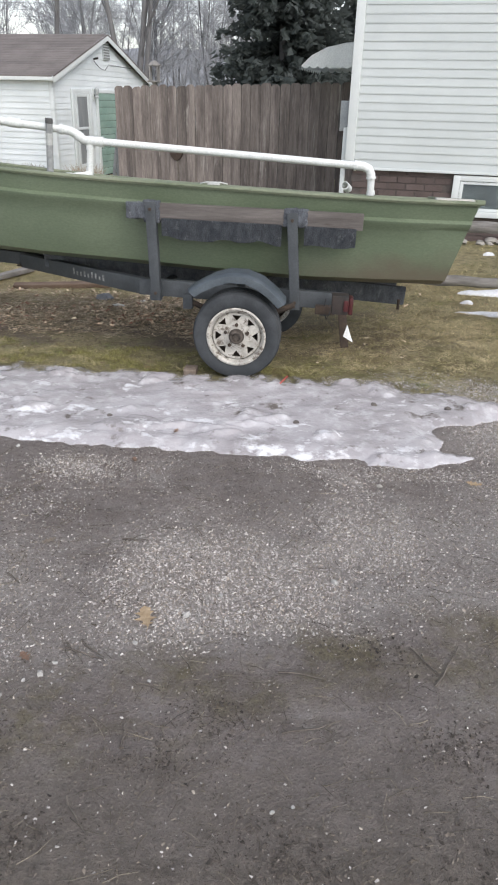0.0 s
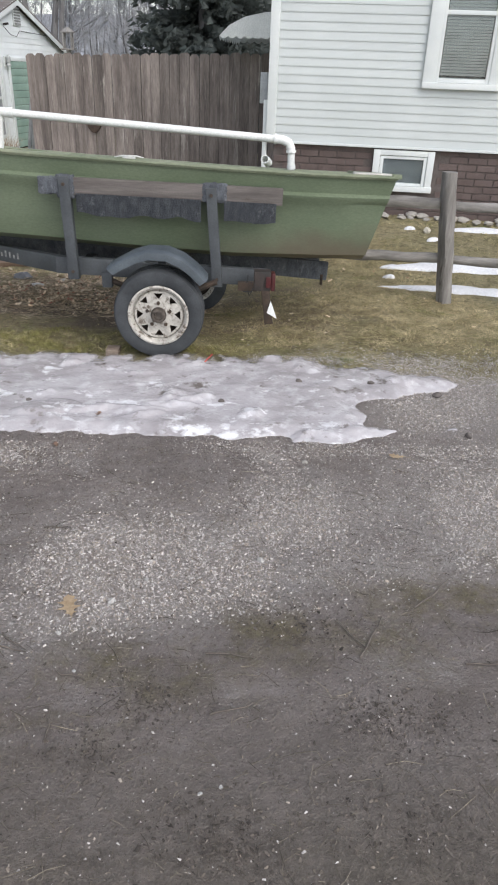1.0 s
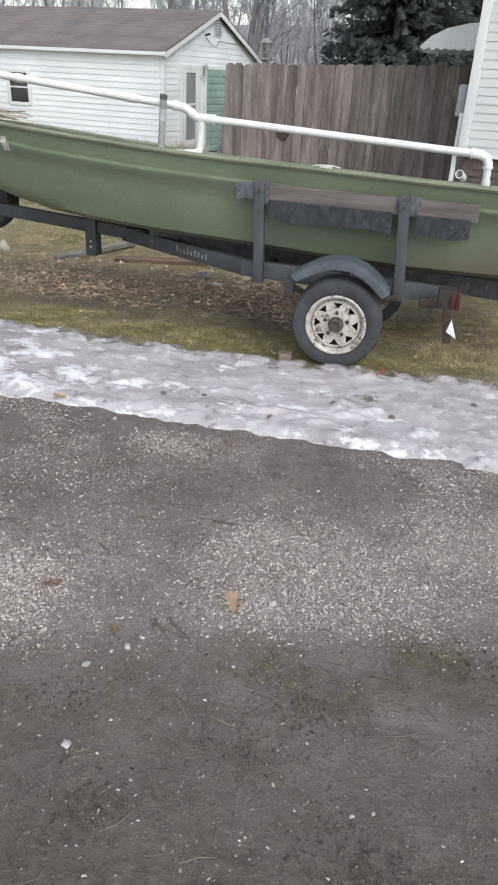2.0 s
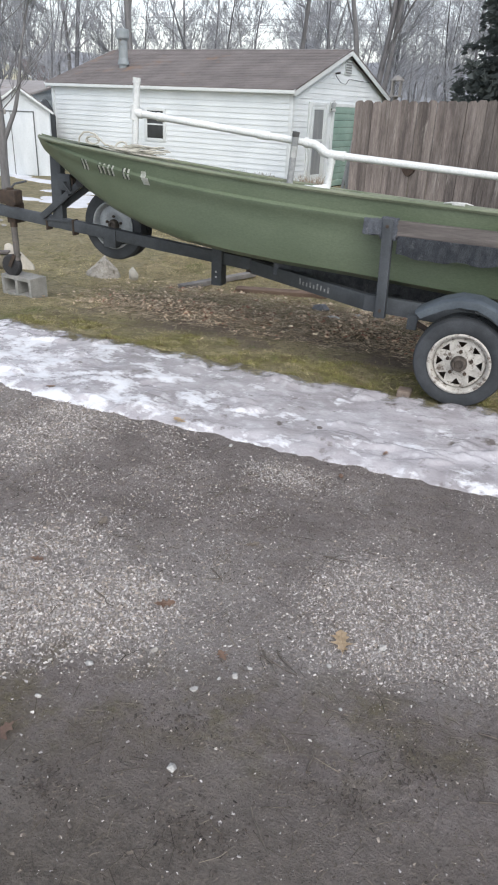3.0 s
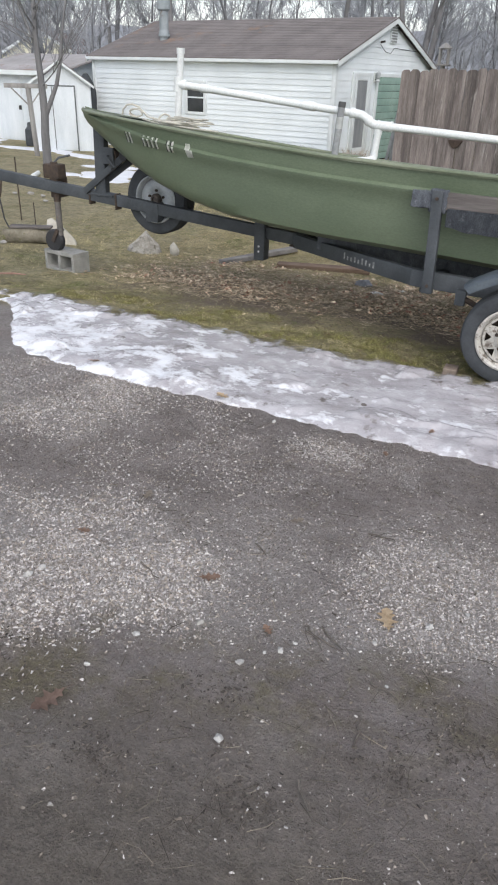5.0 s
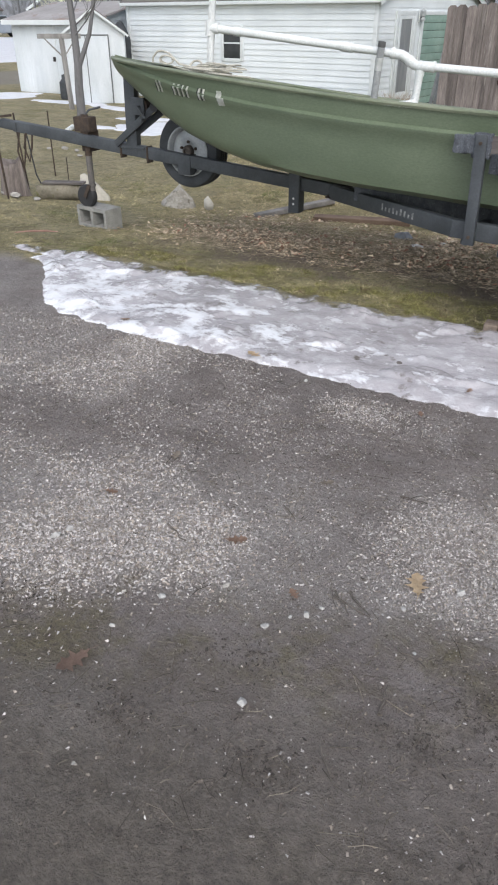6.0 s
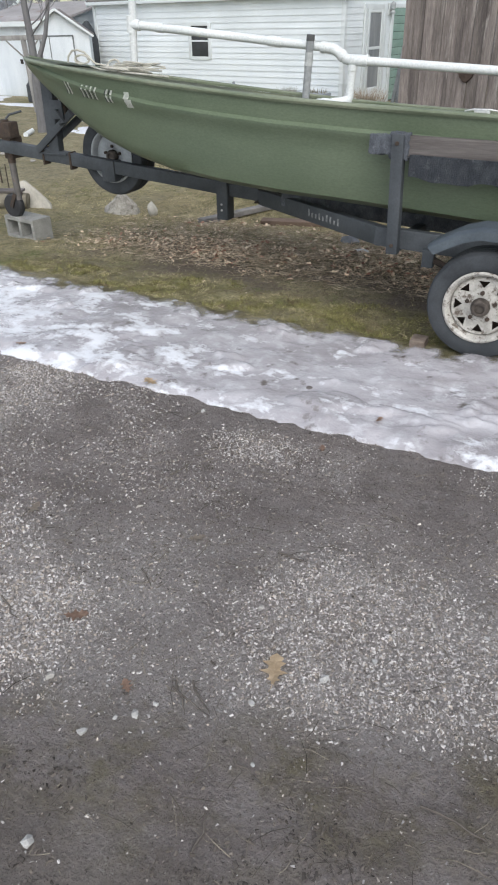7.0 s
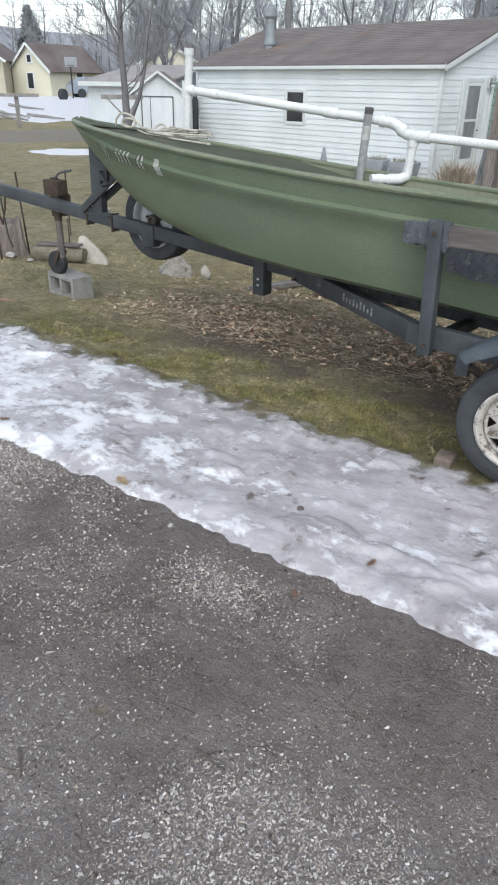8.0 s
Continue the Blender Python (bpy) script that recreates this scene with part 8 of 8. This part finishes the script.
scatter_stones("grit", X, Y, 0.0014 + 0.0042 * rng.rand(len(X)) ** 3.0, mat("muddy_grit", (0.20, 0.172, 0.150), (0.40, 0.36, 0.325), 30, 0.9, bump=0.2, island=0.5), "fine grey-brown grit pressed into the drive")
N1 = 3400
X, Y = rng.uniform(-3.6, 2.2, N1), rng.uniform(0.7, 2.9, N1)
keepers = rng.rand(N1) < (0.03 + 0.60 * wanted(X, Y)) * (0.30 + 0.70 * smooth_step(-0.6, -1.3, X))
X, Y = X[keepers], Y[keepers]
scatter_stones("coarse_gravel", X, Y, (0.007 + 0.013 * rng.rand(len(X)) ** 2.2) * (0.55 + 0.45 * smooth_step(-0.5, -1.2, X)), mat("pale_gravel", (0.33, 0.305, 0.275), (0.47, 0.44, 0.40), 30, 0.85, bump=0.3, island=0.28), "larger pale stones lying in the mud", 0.12)
NM = 62000
X, Y = rng.uniform(-3.2, 2.6, NM), rng.uniform(0.55, 3.0, NM)
keepers = rng.rand(NM) < (0.25 + 0.75 * smooth_step(0.42, 0.6, fbm(X, Y, 2.4, 4, 4))) * (1 - 0.7 * wanted(X, Y))
X, Y = X[keepers], Y[keepers]
scatter_stones("mud_crumbs", X, Y, 0.0016 + 0.0070 * rng.rand(len(X)) ** 3.6, mat("mud_crumb", (0.075, 0.063, 0.052), (0.19, 0.162, 0.136), 20, 0.9, bump=0.3, island=0.4), "dark crumbs of mud and grit on the drive", 0.1)
# clods heaped in a few places
spots = ((0.67, 1.30, 0.10), (0.54, 1.29, 0.07), (0.05, 0.98, 0.08), (0.54, 1.00, 0.11), (0.15, 0.93, 0.05), (-0.10, 1.34, 0.07), (-0.22, 1.17, 0.08), (0.40, 1.66, 0.09), (-0.75, 1.20, 0.08), (-0.55, 0.95, 0.08), (-1.45, 1.1, 0.09), (-0.95, 0.9, 0.07))
X = np.concatenate([rng.normal(a, r, 260) for a, b, r in spots])
Y = np.concatenate([rng.normal(b, r * 0.6, 260) for a, b, r in spots])
scatter_stones("mud_clods", X, Y, 0.0025 + 0.0085 * rng.rand(len(X)) ** 2.4, mat("wet_clod", (0.050, 0.042, 0.036), (0.105, 0.090, 0.079), 20, 0.85, bump=0.3, island=0.4), "dark wet clods of earth heaped on the drive", 0.2)
# stones that stand out, one by one
for k, (x, y, w) in enumerate(((-1.08, 1.30, 0.042), (-0.74, 1.34, 0.044), (-0.69, 1.41, 0.026), (-0.65, 1.44, 0.040), (-0.62, 1.49, 0.026), (-0.93, 1.44, 0.042), (-0.67, 1.07, 0.052),
                               (-0.40, 1.60, 0.034), (-1.14, 1.13, 0.030), (-0.26, 1.76, 0.046), (-0.16, 1.88, 0.034), (-0.32, 1.45, 0.022), (-1.57, 1.37, 0.058), (-1.55, 1.42, 0.052), (-1.30, 1.61, 0.030),
                               (-1.68, 1.69, 0.028), (0.07, 1.06, 0.022), (0.12, 1.08, 0.022), (0.24, 1.99, 0.048), (0.46, 2.73, 0.045), (-0.53, 1.92, 0.032), (-1.30, 2.89, 0.045), (0.1, 2.1, 0.03))):
    dark = k in (5, 19, 20)
    w *= 0.85
    rock(x, y, (w, w * 0.72, w * 0.5), 200 + k, STONE if dark else mat("drive_stone", (0.30, 0.29, 0.275), (0.43, 0.42, 0.40), 25, 0.85, bump=0.4, fine=120), "small pale stone lying on the muddy drive" if not dark else "small grey stone lying on the muddy drive", "stone", "stones on the drive", 0.22, k * 47.0, 1)
for k, (x, y, w) in enumerate(((0.49, 3.60, 0.05), (0.90, 3.60, 0.05), (0.06, 3.31, 0.045), (-0.94, 3.26, 0.045), (1.30, 3.02, 0.05), (1.26, 3.50, 0.06))):
    rock(x, y, (w, w * 0.8, w * 0.6), 240 + k, mat("dark_stone", (0.09, 0.08, 0.075), (0.15, 0.13, 0.12), 12, 0.8, bump=0.4), "small dark stone on the ice", "stone", "stones on the ice", 0.9 if x < 1.2 else 0.4, k * 31.0)

# oak leaves
LEAF = [mat("leaf_tan", (0.50, 0.38, 0.25), (0.62, 0.50, 0.35), 25, 0.75, bump=0.2), mat("leaf_brown", (0.19, 0.130, 0.105), (0.27, 0.19, 0.15), 25, 0.75, bump=0.2),
        mat("leaf_rust", (0.26, 0.17, 0.125), (0.35, 0.24, 0.18), 25, 0.75, bump=0.2), mat("leaf_grey", (0.26, 0.22, 0.18), (0.34, 0.29, 0.24), 25, 0.8, bump=0.2)]
LOBES = [(0.0, 0.035), (0.10, 0.05), (0.16, 0.20), (0.23, 0.11), (0.33, 0.12), (0.42, 0.36), (0.50, 0.17), (0.60, 0.15), (0.70, 0.33), (0.77, 0.15), (0.86, 0.18), (0.93, 0.10), (1.0, 0.0)]


def leaf_bm(length, curl, seed):
    rr = random.Random(seed)
    bm = bmesh.new()
    prev = None
    for t, w in LOBES:
        zc = curl * length * (t - 0.5) ** 2 * 2
        wl, wr = w * rr.uniform(0.8, 1.15), w * rr.uniform(0.8, 1.15)
        row = [bm.verts.new(((t - 0.5) * length, -wl * length, zc + curl * length * wl * rr.uniform(0.4, 1.2))), bm.verts.new(((t - 0.5) * length, 0, zc)),
               bm.verts.new(((t - 0.5) * length, wr * length, zc + curl * length * wr * rr.uniform(0.4, 1.2)))]
        if prev:
            for i in range(2):
                bm.faces.new((prev[i], prev[i + 1], row[i + 1], row[i]))
        prev = row
    sweep([(-0.5 * length, 0, curl * length * 0.5), (-0.62 * length, 0.02 * length, curl * length * 0.4), (-0.75 * length, 0.06 * length, curl * length * 0.55)], 0.008 * length, 5, bm)
    bmesh.ops.solidify(bm, geom=bm.faces, thickness=0.0006)
    return bm


for k, (x, y, ln, m, tn, lift) in enumerate(((-0.392, 1.725, 0.105, 0, 108, 0.005), (-1.155, 0.972, 0.105, 1, 250, 0.006), (-1.00, 1.64, 0.075, 2, 30, 0.004), (-1.64, 2.98, 0.09, 0, 160, 0.03),
                                            (-1.48, 1.99, 0.07, 3, 100, 0.004), (-1.56, 1.67, 0.055, 2, 10, 0.006), (-0.72, 1.50, 0.05, 2, 140, 0.003), (-0.78, 3.21, 0.07, 2, 60, 0.035),
                                            (-2.54, 3.07, 0.06, 2, 20, 0.03), (0.89, 2.78, 0.075, 0, 170, 0.004), (-0.55, 3.10, 0.05, 2, 80, 0.035), (-0.70, 2.83, 0.05, 2, 110, 0.004), (-0.86, 2.10, 0.06, 3, 40, 0.004))):
    me = finish("oak_leaf", leaf_bm(ln, 0.13, 300 + k), LEAF[m], 0)
    ob = new("oak_leaf", me)
    ob.matrix_basis = pose(x, y, float(surface(x, y)) + lift + 0.004, 0, 0, tn)
    tagged(ob, ("tan dry oak leaf lying on the drive", "dark brown oak leaf flat on the mud", "rust-red curled leaf on wet ground", "grey-brown dry leaf on the drive")[m], "leaf", "loose leaves")

# leaf litter under the trailer, uncounted
def leaf_sheet(seed):
    """A small curled leaf as a fan about its midrib, base along x."""
    r = np.random.RandomState(seed)
    t = np.array([0.0, 0.25, 0.5, 0.75, 1.0])
    w = np.array([0.03, 0.26, 0.20, 0.28, 0.02]) * r.uniform(0.7, 1.2, 5)
    curl, fold = r.uniform(-0.5, 0.7), r.uniform(0.1, 0.8)
    z = curl * (t - 0.5) ** 2
    mid = np.stack([t - 0.5, r.uniform(-0.04, 0.04, 5), z], -1)
    lft, rgt = mid + np.stack([0 * t, w, fold * w], -1), mid + np.stack([0 * t, -w * r.uniform(0.6, 1), fold * w * 0.7], -1)
    f = []
    for i in range(4):
        f += [(i, i + 1, 6 + i), (i, 6 + i, 5 + i), (i, 11 + i, i + 1), (i, 10 + i, 11 + i)]
    return np.concatenate([mid, lft, rgt]), np.array(f)


tmpl = [leaf_sheet(s) for s in range(14)]
vs, fs, n0 = [], [], 0
count = 0
while count < 6400:
    x, y = rng.uniform(-4.6, 2.4), rng.uniform(4.3, 7.2)
    dens = float(smooth_step(4.75, 5.5, y) * smooth_step(7.0, 6.0, y) * smooth_step(-4.5, -2.4, x) * smooth_step(0.1, -0.7, x))
    dens = max(dens * (0.2 + 0.9 * float(smooth_step(0.36, 0.58, fbm(x, y, 2.3, 4, 2)))), 0.0012)
    if rng.rand() > dens:
        continue
    count += 1
    v, f = tmpl[count % 14]
    e = Euler((rng.normal(0, 0.3), rng.normal(0, 0.3), rng.rand() * 6.28)).to_matrix()
    q = (v * (0.014 + 0.042 * rng.rand() ** 2.2)) @ np.array(e).T
    q += (x, y, float(surface(x, y)) + rng.uniform(0.004, 0.030))
    vs.append(q)
    fs.append(f + n0)
    n0 += len(v)
LITTER = mat("leaf_litter", (0.48, 0.36, 0.25), (0.68, 0.54, 0.40), 14, 0.85, bump=0.2, island=0.5)
PALE_LITTER = mat("pale_leaf_litter", (0.56, 0.45, 0.32), (0.72, 0.60, 0.45), 14, 0.85, bump=0.2, island=0.3)
RED_LITTER = mat("red_leaf_litter", (0.34, 0.165, 0.115), (0.46, 0.27, 0.19), 14, 0.85, bump=0.2, island=0.35)
for name, first, material, label in (("leaf_litter", (0, 1, 2, 3), LITTER, "brown fallen leaves gathered under the trailer"), ("pale_leaf_litter", (4, 5, 6, 7, 8), PALE_LITTER, "bleached straw-pale leaves among the brown ones under the trailer"),
                                     ("red_leaf_litter", (9,), RED_LITTER, "red-brown leaves among the others under the trailer")):
    pick = [i for i in range(len(vs)) if i % 10 in first]
    fan = [tmpl[(i + 1) % 14][1] + 15 * j for j, i in enumerate(pick)]
    solo(name, raw(name, np.concatenate([vs[i] for i in pick]), np.concatenate(fan), material), None, label, "leaves", kind="stuff")

# straw and stems between the leaves, uncounted
runs = []
rr = random.Random(71)
while len(runs) < 10500:
    x, y = rr.uniform(-4.6, 0.2), rr.uniform(4.7, 7.0)
    dens = float(smooth_step(4.7, 5.3, y) * smooth_step(7.0, 6.3, y) * smooth_step(-4.6, -2.6, x) * smooth_step(0.2, -0.6, x))
    if rr.random() > dens:
        continue
    a, ln = rr.uniform(0, 6.28), rr.uniform(0.03, 0.12)
    b = a + rr.uniform(-0.6, 0.6)
    th = rr.uniform(0.0007, 0.0018)
    pts = [(x, y), (x + ln * 0.5 * math.cos(a), y + ln * 0.5 * math.sin(a)), (x + ln * 0.5 * (math.cos(a) + math.cos(b)), y + ln * 0.5 * (math.sin(a) + math.sin(b)))]
    runs.append((1, [Vector((px, py, float(surface(px, py)) + rr.uniform(0.004, 0.022))) for px, py in pts], [th, th, th * 0.6]))
solo("straw_litter", tube_mesh("straw_litter", runs, 3, mat("straw_litter", (0.34, 0.26, 0.18), (0.64, 0.54, 0.41), 9, 0.9, bump=0.0, island=0.45)), None, "dry straw and stems among the leaves under the trailer", "ground cover", kind="stuff")

# twigs
TWIG = mat("twig", (0.075, 0.064, 0.055), (0.145, 0.125, 0.108), 20, 0.9, bump=0.3)
for k, (ax, ay, bx, by) in enumerate(((0.08, 1.29, 0.21, 1.34), (-0.61, 1.55, -0.48, 1.52), (0.06, 1.53, 0.21, 1.51), (-0.34, 1.21, -0.35, 1.30), (0.53, 1.52, 0.63, 1.71), (0.48, 1.68, 0.55, 1.56), (-0.44, 1.05, -0.36, 0.95),
                                     (-0.61, 1.57, -0.53, 1.49), (-0.57, 1.59, -0.48, 1.52), (-0.37, 1.44, -0.28, 1.42), (-1.26, 1.60, -1.16, 1.55), (-0.94, 1.90, -0.87, 1.84), (-0.58, 2.16, -0.48, 2.15), (0.75, 1.75, 0.9, 1.9), (0.85, 1.5, 0.98, 1.52))):
    rr = random.Random(500 + k)
    pts = []
    for i in range(5):
        f = i / 4
        x, y = ax + (bx - ax) * f + rr.uniform(-0.006, 0.006), ay + (by - ay) * f + rr.uniform(-0.006, 0.006)
        pts.append((x, y, float(surface(x, y)) + 0.006 + rr.uniform(0, 0.004)))
    solo("twig", sweep(pts, [0.0032, 0.003, 0.0026, 0.0022, 0.0016], 6), TWIG, "thin dark twig lying on the drive", "twig", "twigs on the drive")

# fine dead stalks and rootlets strewn over the mud, uncounted
runs = []
rr = random.Random(61)
while len(runs) < 2600:
    x, y = rr.uniform(-2.6, 1.8), rr.uniform(0.7, 2.9)
    if rr.random() < 0.75 * float(wanted(np.array([x]), np.array([y]))[0]):
        continue
    a, ln = rr.uniform(0, 6.28), 0.012 + 0.10 * rr.random() ** 2.4
    b = a + rr.uniform(-0.5, 0.5)
    pts = [(x, y), (x + ln * 0.5 * math.cos(a), y + ln * 0.5 * math.sin(a)), (x + ln * 0.5 * (math.cos(a) + math.cos(b)), y + ln * 0.5 * (math.sin(a) + math.sin(b)))]
    th = rr.uniform(0.0005, 0.0012)
    runs.append((1, [Vector((px, py, float(surface(px, py)) + th + rr.uniform(0.001, 0.005))) for px, py in pts], [th, th * 0.9, th * 0.5]))
solo("stalk_litter", tube_mesh("stalk_litter", runs, 4, mat("dead_stalk", (0.06, 0.051, 0.042), (0.26, 0.225, 0.175), 9, 0.9, bump=0.0, island=0.6)), None, "fine dead stalks and rootlets pressed into the mud", "ground cover", kind="stuff")

# rough straw by the stern and along the far lawn, uncounted
NS = 130000
X, Y = rng.uniform(-0.6, 3.0, NS), rng.uniform(3.95, 7.2, NS)
d = smooth_step(4.02, 4.45, Y + (fbm(X, Y, 3, 3, 1) - 0.5) * 0.45) * (0.35 + 0.65 * smooth_step(0.35, 0.6, fbm(X, Y, 2.1, 4, 2))) * smooth_step(2.6, 2.0, X + 0.3 * (Y - 5))
far = smooth_step(-0.6, 0.1, X)
g = rng.rand(NS) < d * far
X, Y = X[g], Y[g]
X2, Y2 = rng.uniform(-4.5, -0.2, 60000), rng.uniform(5.9, 8.5, 60000)
X, Y = np.concatenate([X, X2]), np.concatenate([Y, Y2])
n = len(X)
Z = surface(X, Y)
ang, ln, hh = rng.rand(n) * 6.283, rng.uniform(0.016, 0.055, n), rng.uniform(0.002, 0.018, n)
wd = rng.uniform(0.0007, 0.0020, n) * (1 + 0.3 * np.maximum(Y - 5.5, 0))
ca, sa = np.cos(ang), np.sin(ang)
V = np.empty((n, 3, 3))
V[:, 0] = np.stack([X - sa * wd, Y + ca * wd, Z], -1)
V[:, 1] = np.stack([X + sa * wd, Y - ca * wd, Z], -1)
V[:, 2] = np.stack([X + ca * ln, Y + sa * ln, Z + hh], -1)
STRAW = mat("dead_grass", (0.25, 0.205, 0.105), (0.56, 0.465, 0.285), 6.0, 0.85, bump=0.0, island=0.5, spot=(0.20, 0.20, 0.075), spot_scale=1.8, spot_at=0.55)
solo("dead_grass", raw("dead_grass", V.reshape(-1, 3), np.arange(3 * n).reshape(-1, 3), STRAW), None, "dry straw-coloured grass on the lawn", "grass", kind="stuff")

# grass: flattened blades, uncounted
NB = 330000
X, Y = rng.uniform(-6.5, 3.2, NB), 3.75 + 6.5 * rng.rand(NB) ** 1.5
den = smooth_step(3.78, 3.98, Y + (fbm(X, Y, 3, 3, 1) - 0.5) * 0.25)
den *= (0.25 + 0.9 * smooth_step(0.36, 0.58, fbm(X, Y, 1.3, 4, 4))) * (0.15 + 0.85 * smooth_step(0.40, 0.56, fbm(X, Y, 11.0, 3, 1)))
bare = smooth_step(4.45, 4.7, Y) * smooth_step(6.2, 5.6, Y) * smooth_step(-3.6, -2.8, X) * smooth_step(1.2, 0.4, X)
den *= 1 - 0.8 * bare
g = rng.rand(NB) < den * smooth_step(0.05, 0.0, on_ice(X, Y))
X, Y = X[g], Y[g]
n = len(X)
Z = surface(X, Y)
ang, ln, hh = rng.rand(n) * 6.283, rng.uniform(0.02, 0.075, n), rng.uniform(0.002, 0.024, n) * np.where(Y < 4.7, 0.55, 1.0)
wd = rng.uniform(0.0008, 0.0022, n) * (1 + 0.35 * np.maximum(Y - 4.5, 0))
ca, sa = np.cos(ang), np.sin(ang)
V = np.empty((n, 3, 3))
V[:, 0] = np.stack([X - sa * wd, Y + ca * wd, Z], -1)
V[:, 1] = np.stack([X + sa * wd, Y - ca * wd, Z], -1)
V[:, 2] = np.stack([X + ca * ln, Y + sa * ln, Z + hh], -1)
GRASS = mat("winter_grass", (0.225, 0.208, 0.09), (0.52, 0.44, 0.265), 9.0, 0.85, bump=0.0, island=0.5, spot=(0.13, 0.16, 0.05), spot_scale=1.4, spot_at=0.54)
solo("grass", raw("grass", V.reshape(-1, 3), np.arange(3 * n).reshape(-1, 3), GRASS), None, "short flattened winter grass, olive and straw", "grass", kind="stuff")

# moss: a low dense pile between the ice and the bare earth, uncounted
NB = 150000
X, Y = rng.uniform(-4.3, 0.6, NB), rng.uniform(3.9, 4.75, NB)
wave = (fbm(X, Y, 2.2, 4, 5) - 0.5) * 0.5
den = smooth_step(3.92, 4.04, Y + wave * 0.4) * smooth_step(4.62, 4.36, Y + wave) * smooth_step(-4.2, -3.0, X) * smooth_step(0.5, -0.4, X)
den *= 0.06 + 0.94 * smooth_step(0.44, 0.60, fbm(X, Y, 6.0, 5, 7))
g = rng.rand(NB) < den * smooth_step(0.05, 0.0, on_ice(X, Y))
X, Y = X[g], Y[g]
n = len(X)
Z = surface(X, Y)
ang, ln, hh = rng.rand(n) * 6.283, rng.uniform(0.006, 0.028, n), rng.uniform(0.003, 0.018, n) * (0.4 + 1.2 * smooth_step(0.42, 0.62, fbm(X, Y, 9.0, 3, 2)))
wd = rng.uniform(0.0010, 0.0022, n)
ca, sa = np.cos(ang), np.sin(ang)
V = np.empty((n, 3, 3))
V[:, 0] = np.stack([X - sa * wd, Y + ca * wd, Z], -1)
V[:, 1] = np.stack([X + sa * wd, Y - ca * wd, Z], -1)
V[:, 2] = np.stack([X + ca * ln, Y + sa * ln, Z + hh], -1)
MOSS = mat("yellow_green_moss", (0.145, 0.138, 0.05), (0.27, 0.25, 0.10), 12.0, 0.9, bump=0.0, island=0.55, spot=(0.19, 0.145, 0.085), spot_scale=7.0, spot_at=0.53)
solo("moss", raw("moss", V.reshape(-1, 3), np.arange(3 * n).reshape(-1, 3), MOSS), None, "yellow-green moss along the edge of the ice", "moss", kind="stuff")
# crumbs of bare earth between moss and leaves, uncounted
NM = 26000
X, Y = rng.uniform(-4.0, 0.9, NM), rng.uniform(4.2, 5.3, NM)
keepers = rng.rand(NM) < smooth_step(4.25, 4.6, Y) * smooth_step(5.3, 4.9, Y) * smooth_step(-4.0, -3.0, X) * (0.2 + 0.8 * smooth_step(0.4, 0.6, fbm(X, Y, 3.0, 4, 3)))
X, Y = X[keepers], Y[keepers]
scatter_stones("earth_crumbs", X, Y, 0.002 + 0.010 * rng.rand(len(X)) ** 3, mat("earth_crumb", (0.11, 0.085, 0.066), (0.24, 0.19, 0.145), 20, 0.9, bump=0.3, island=0.4), "brown crumbs of bare earth under the trailer", 0.1)
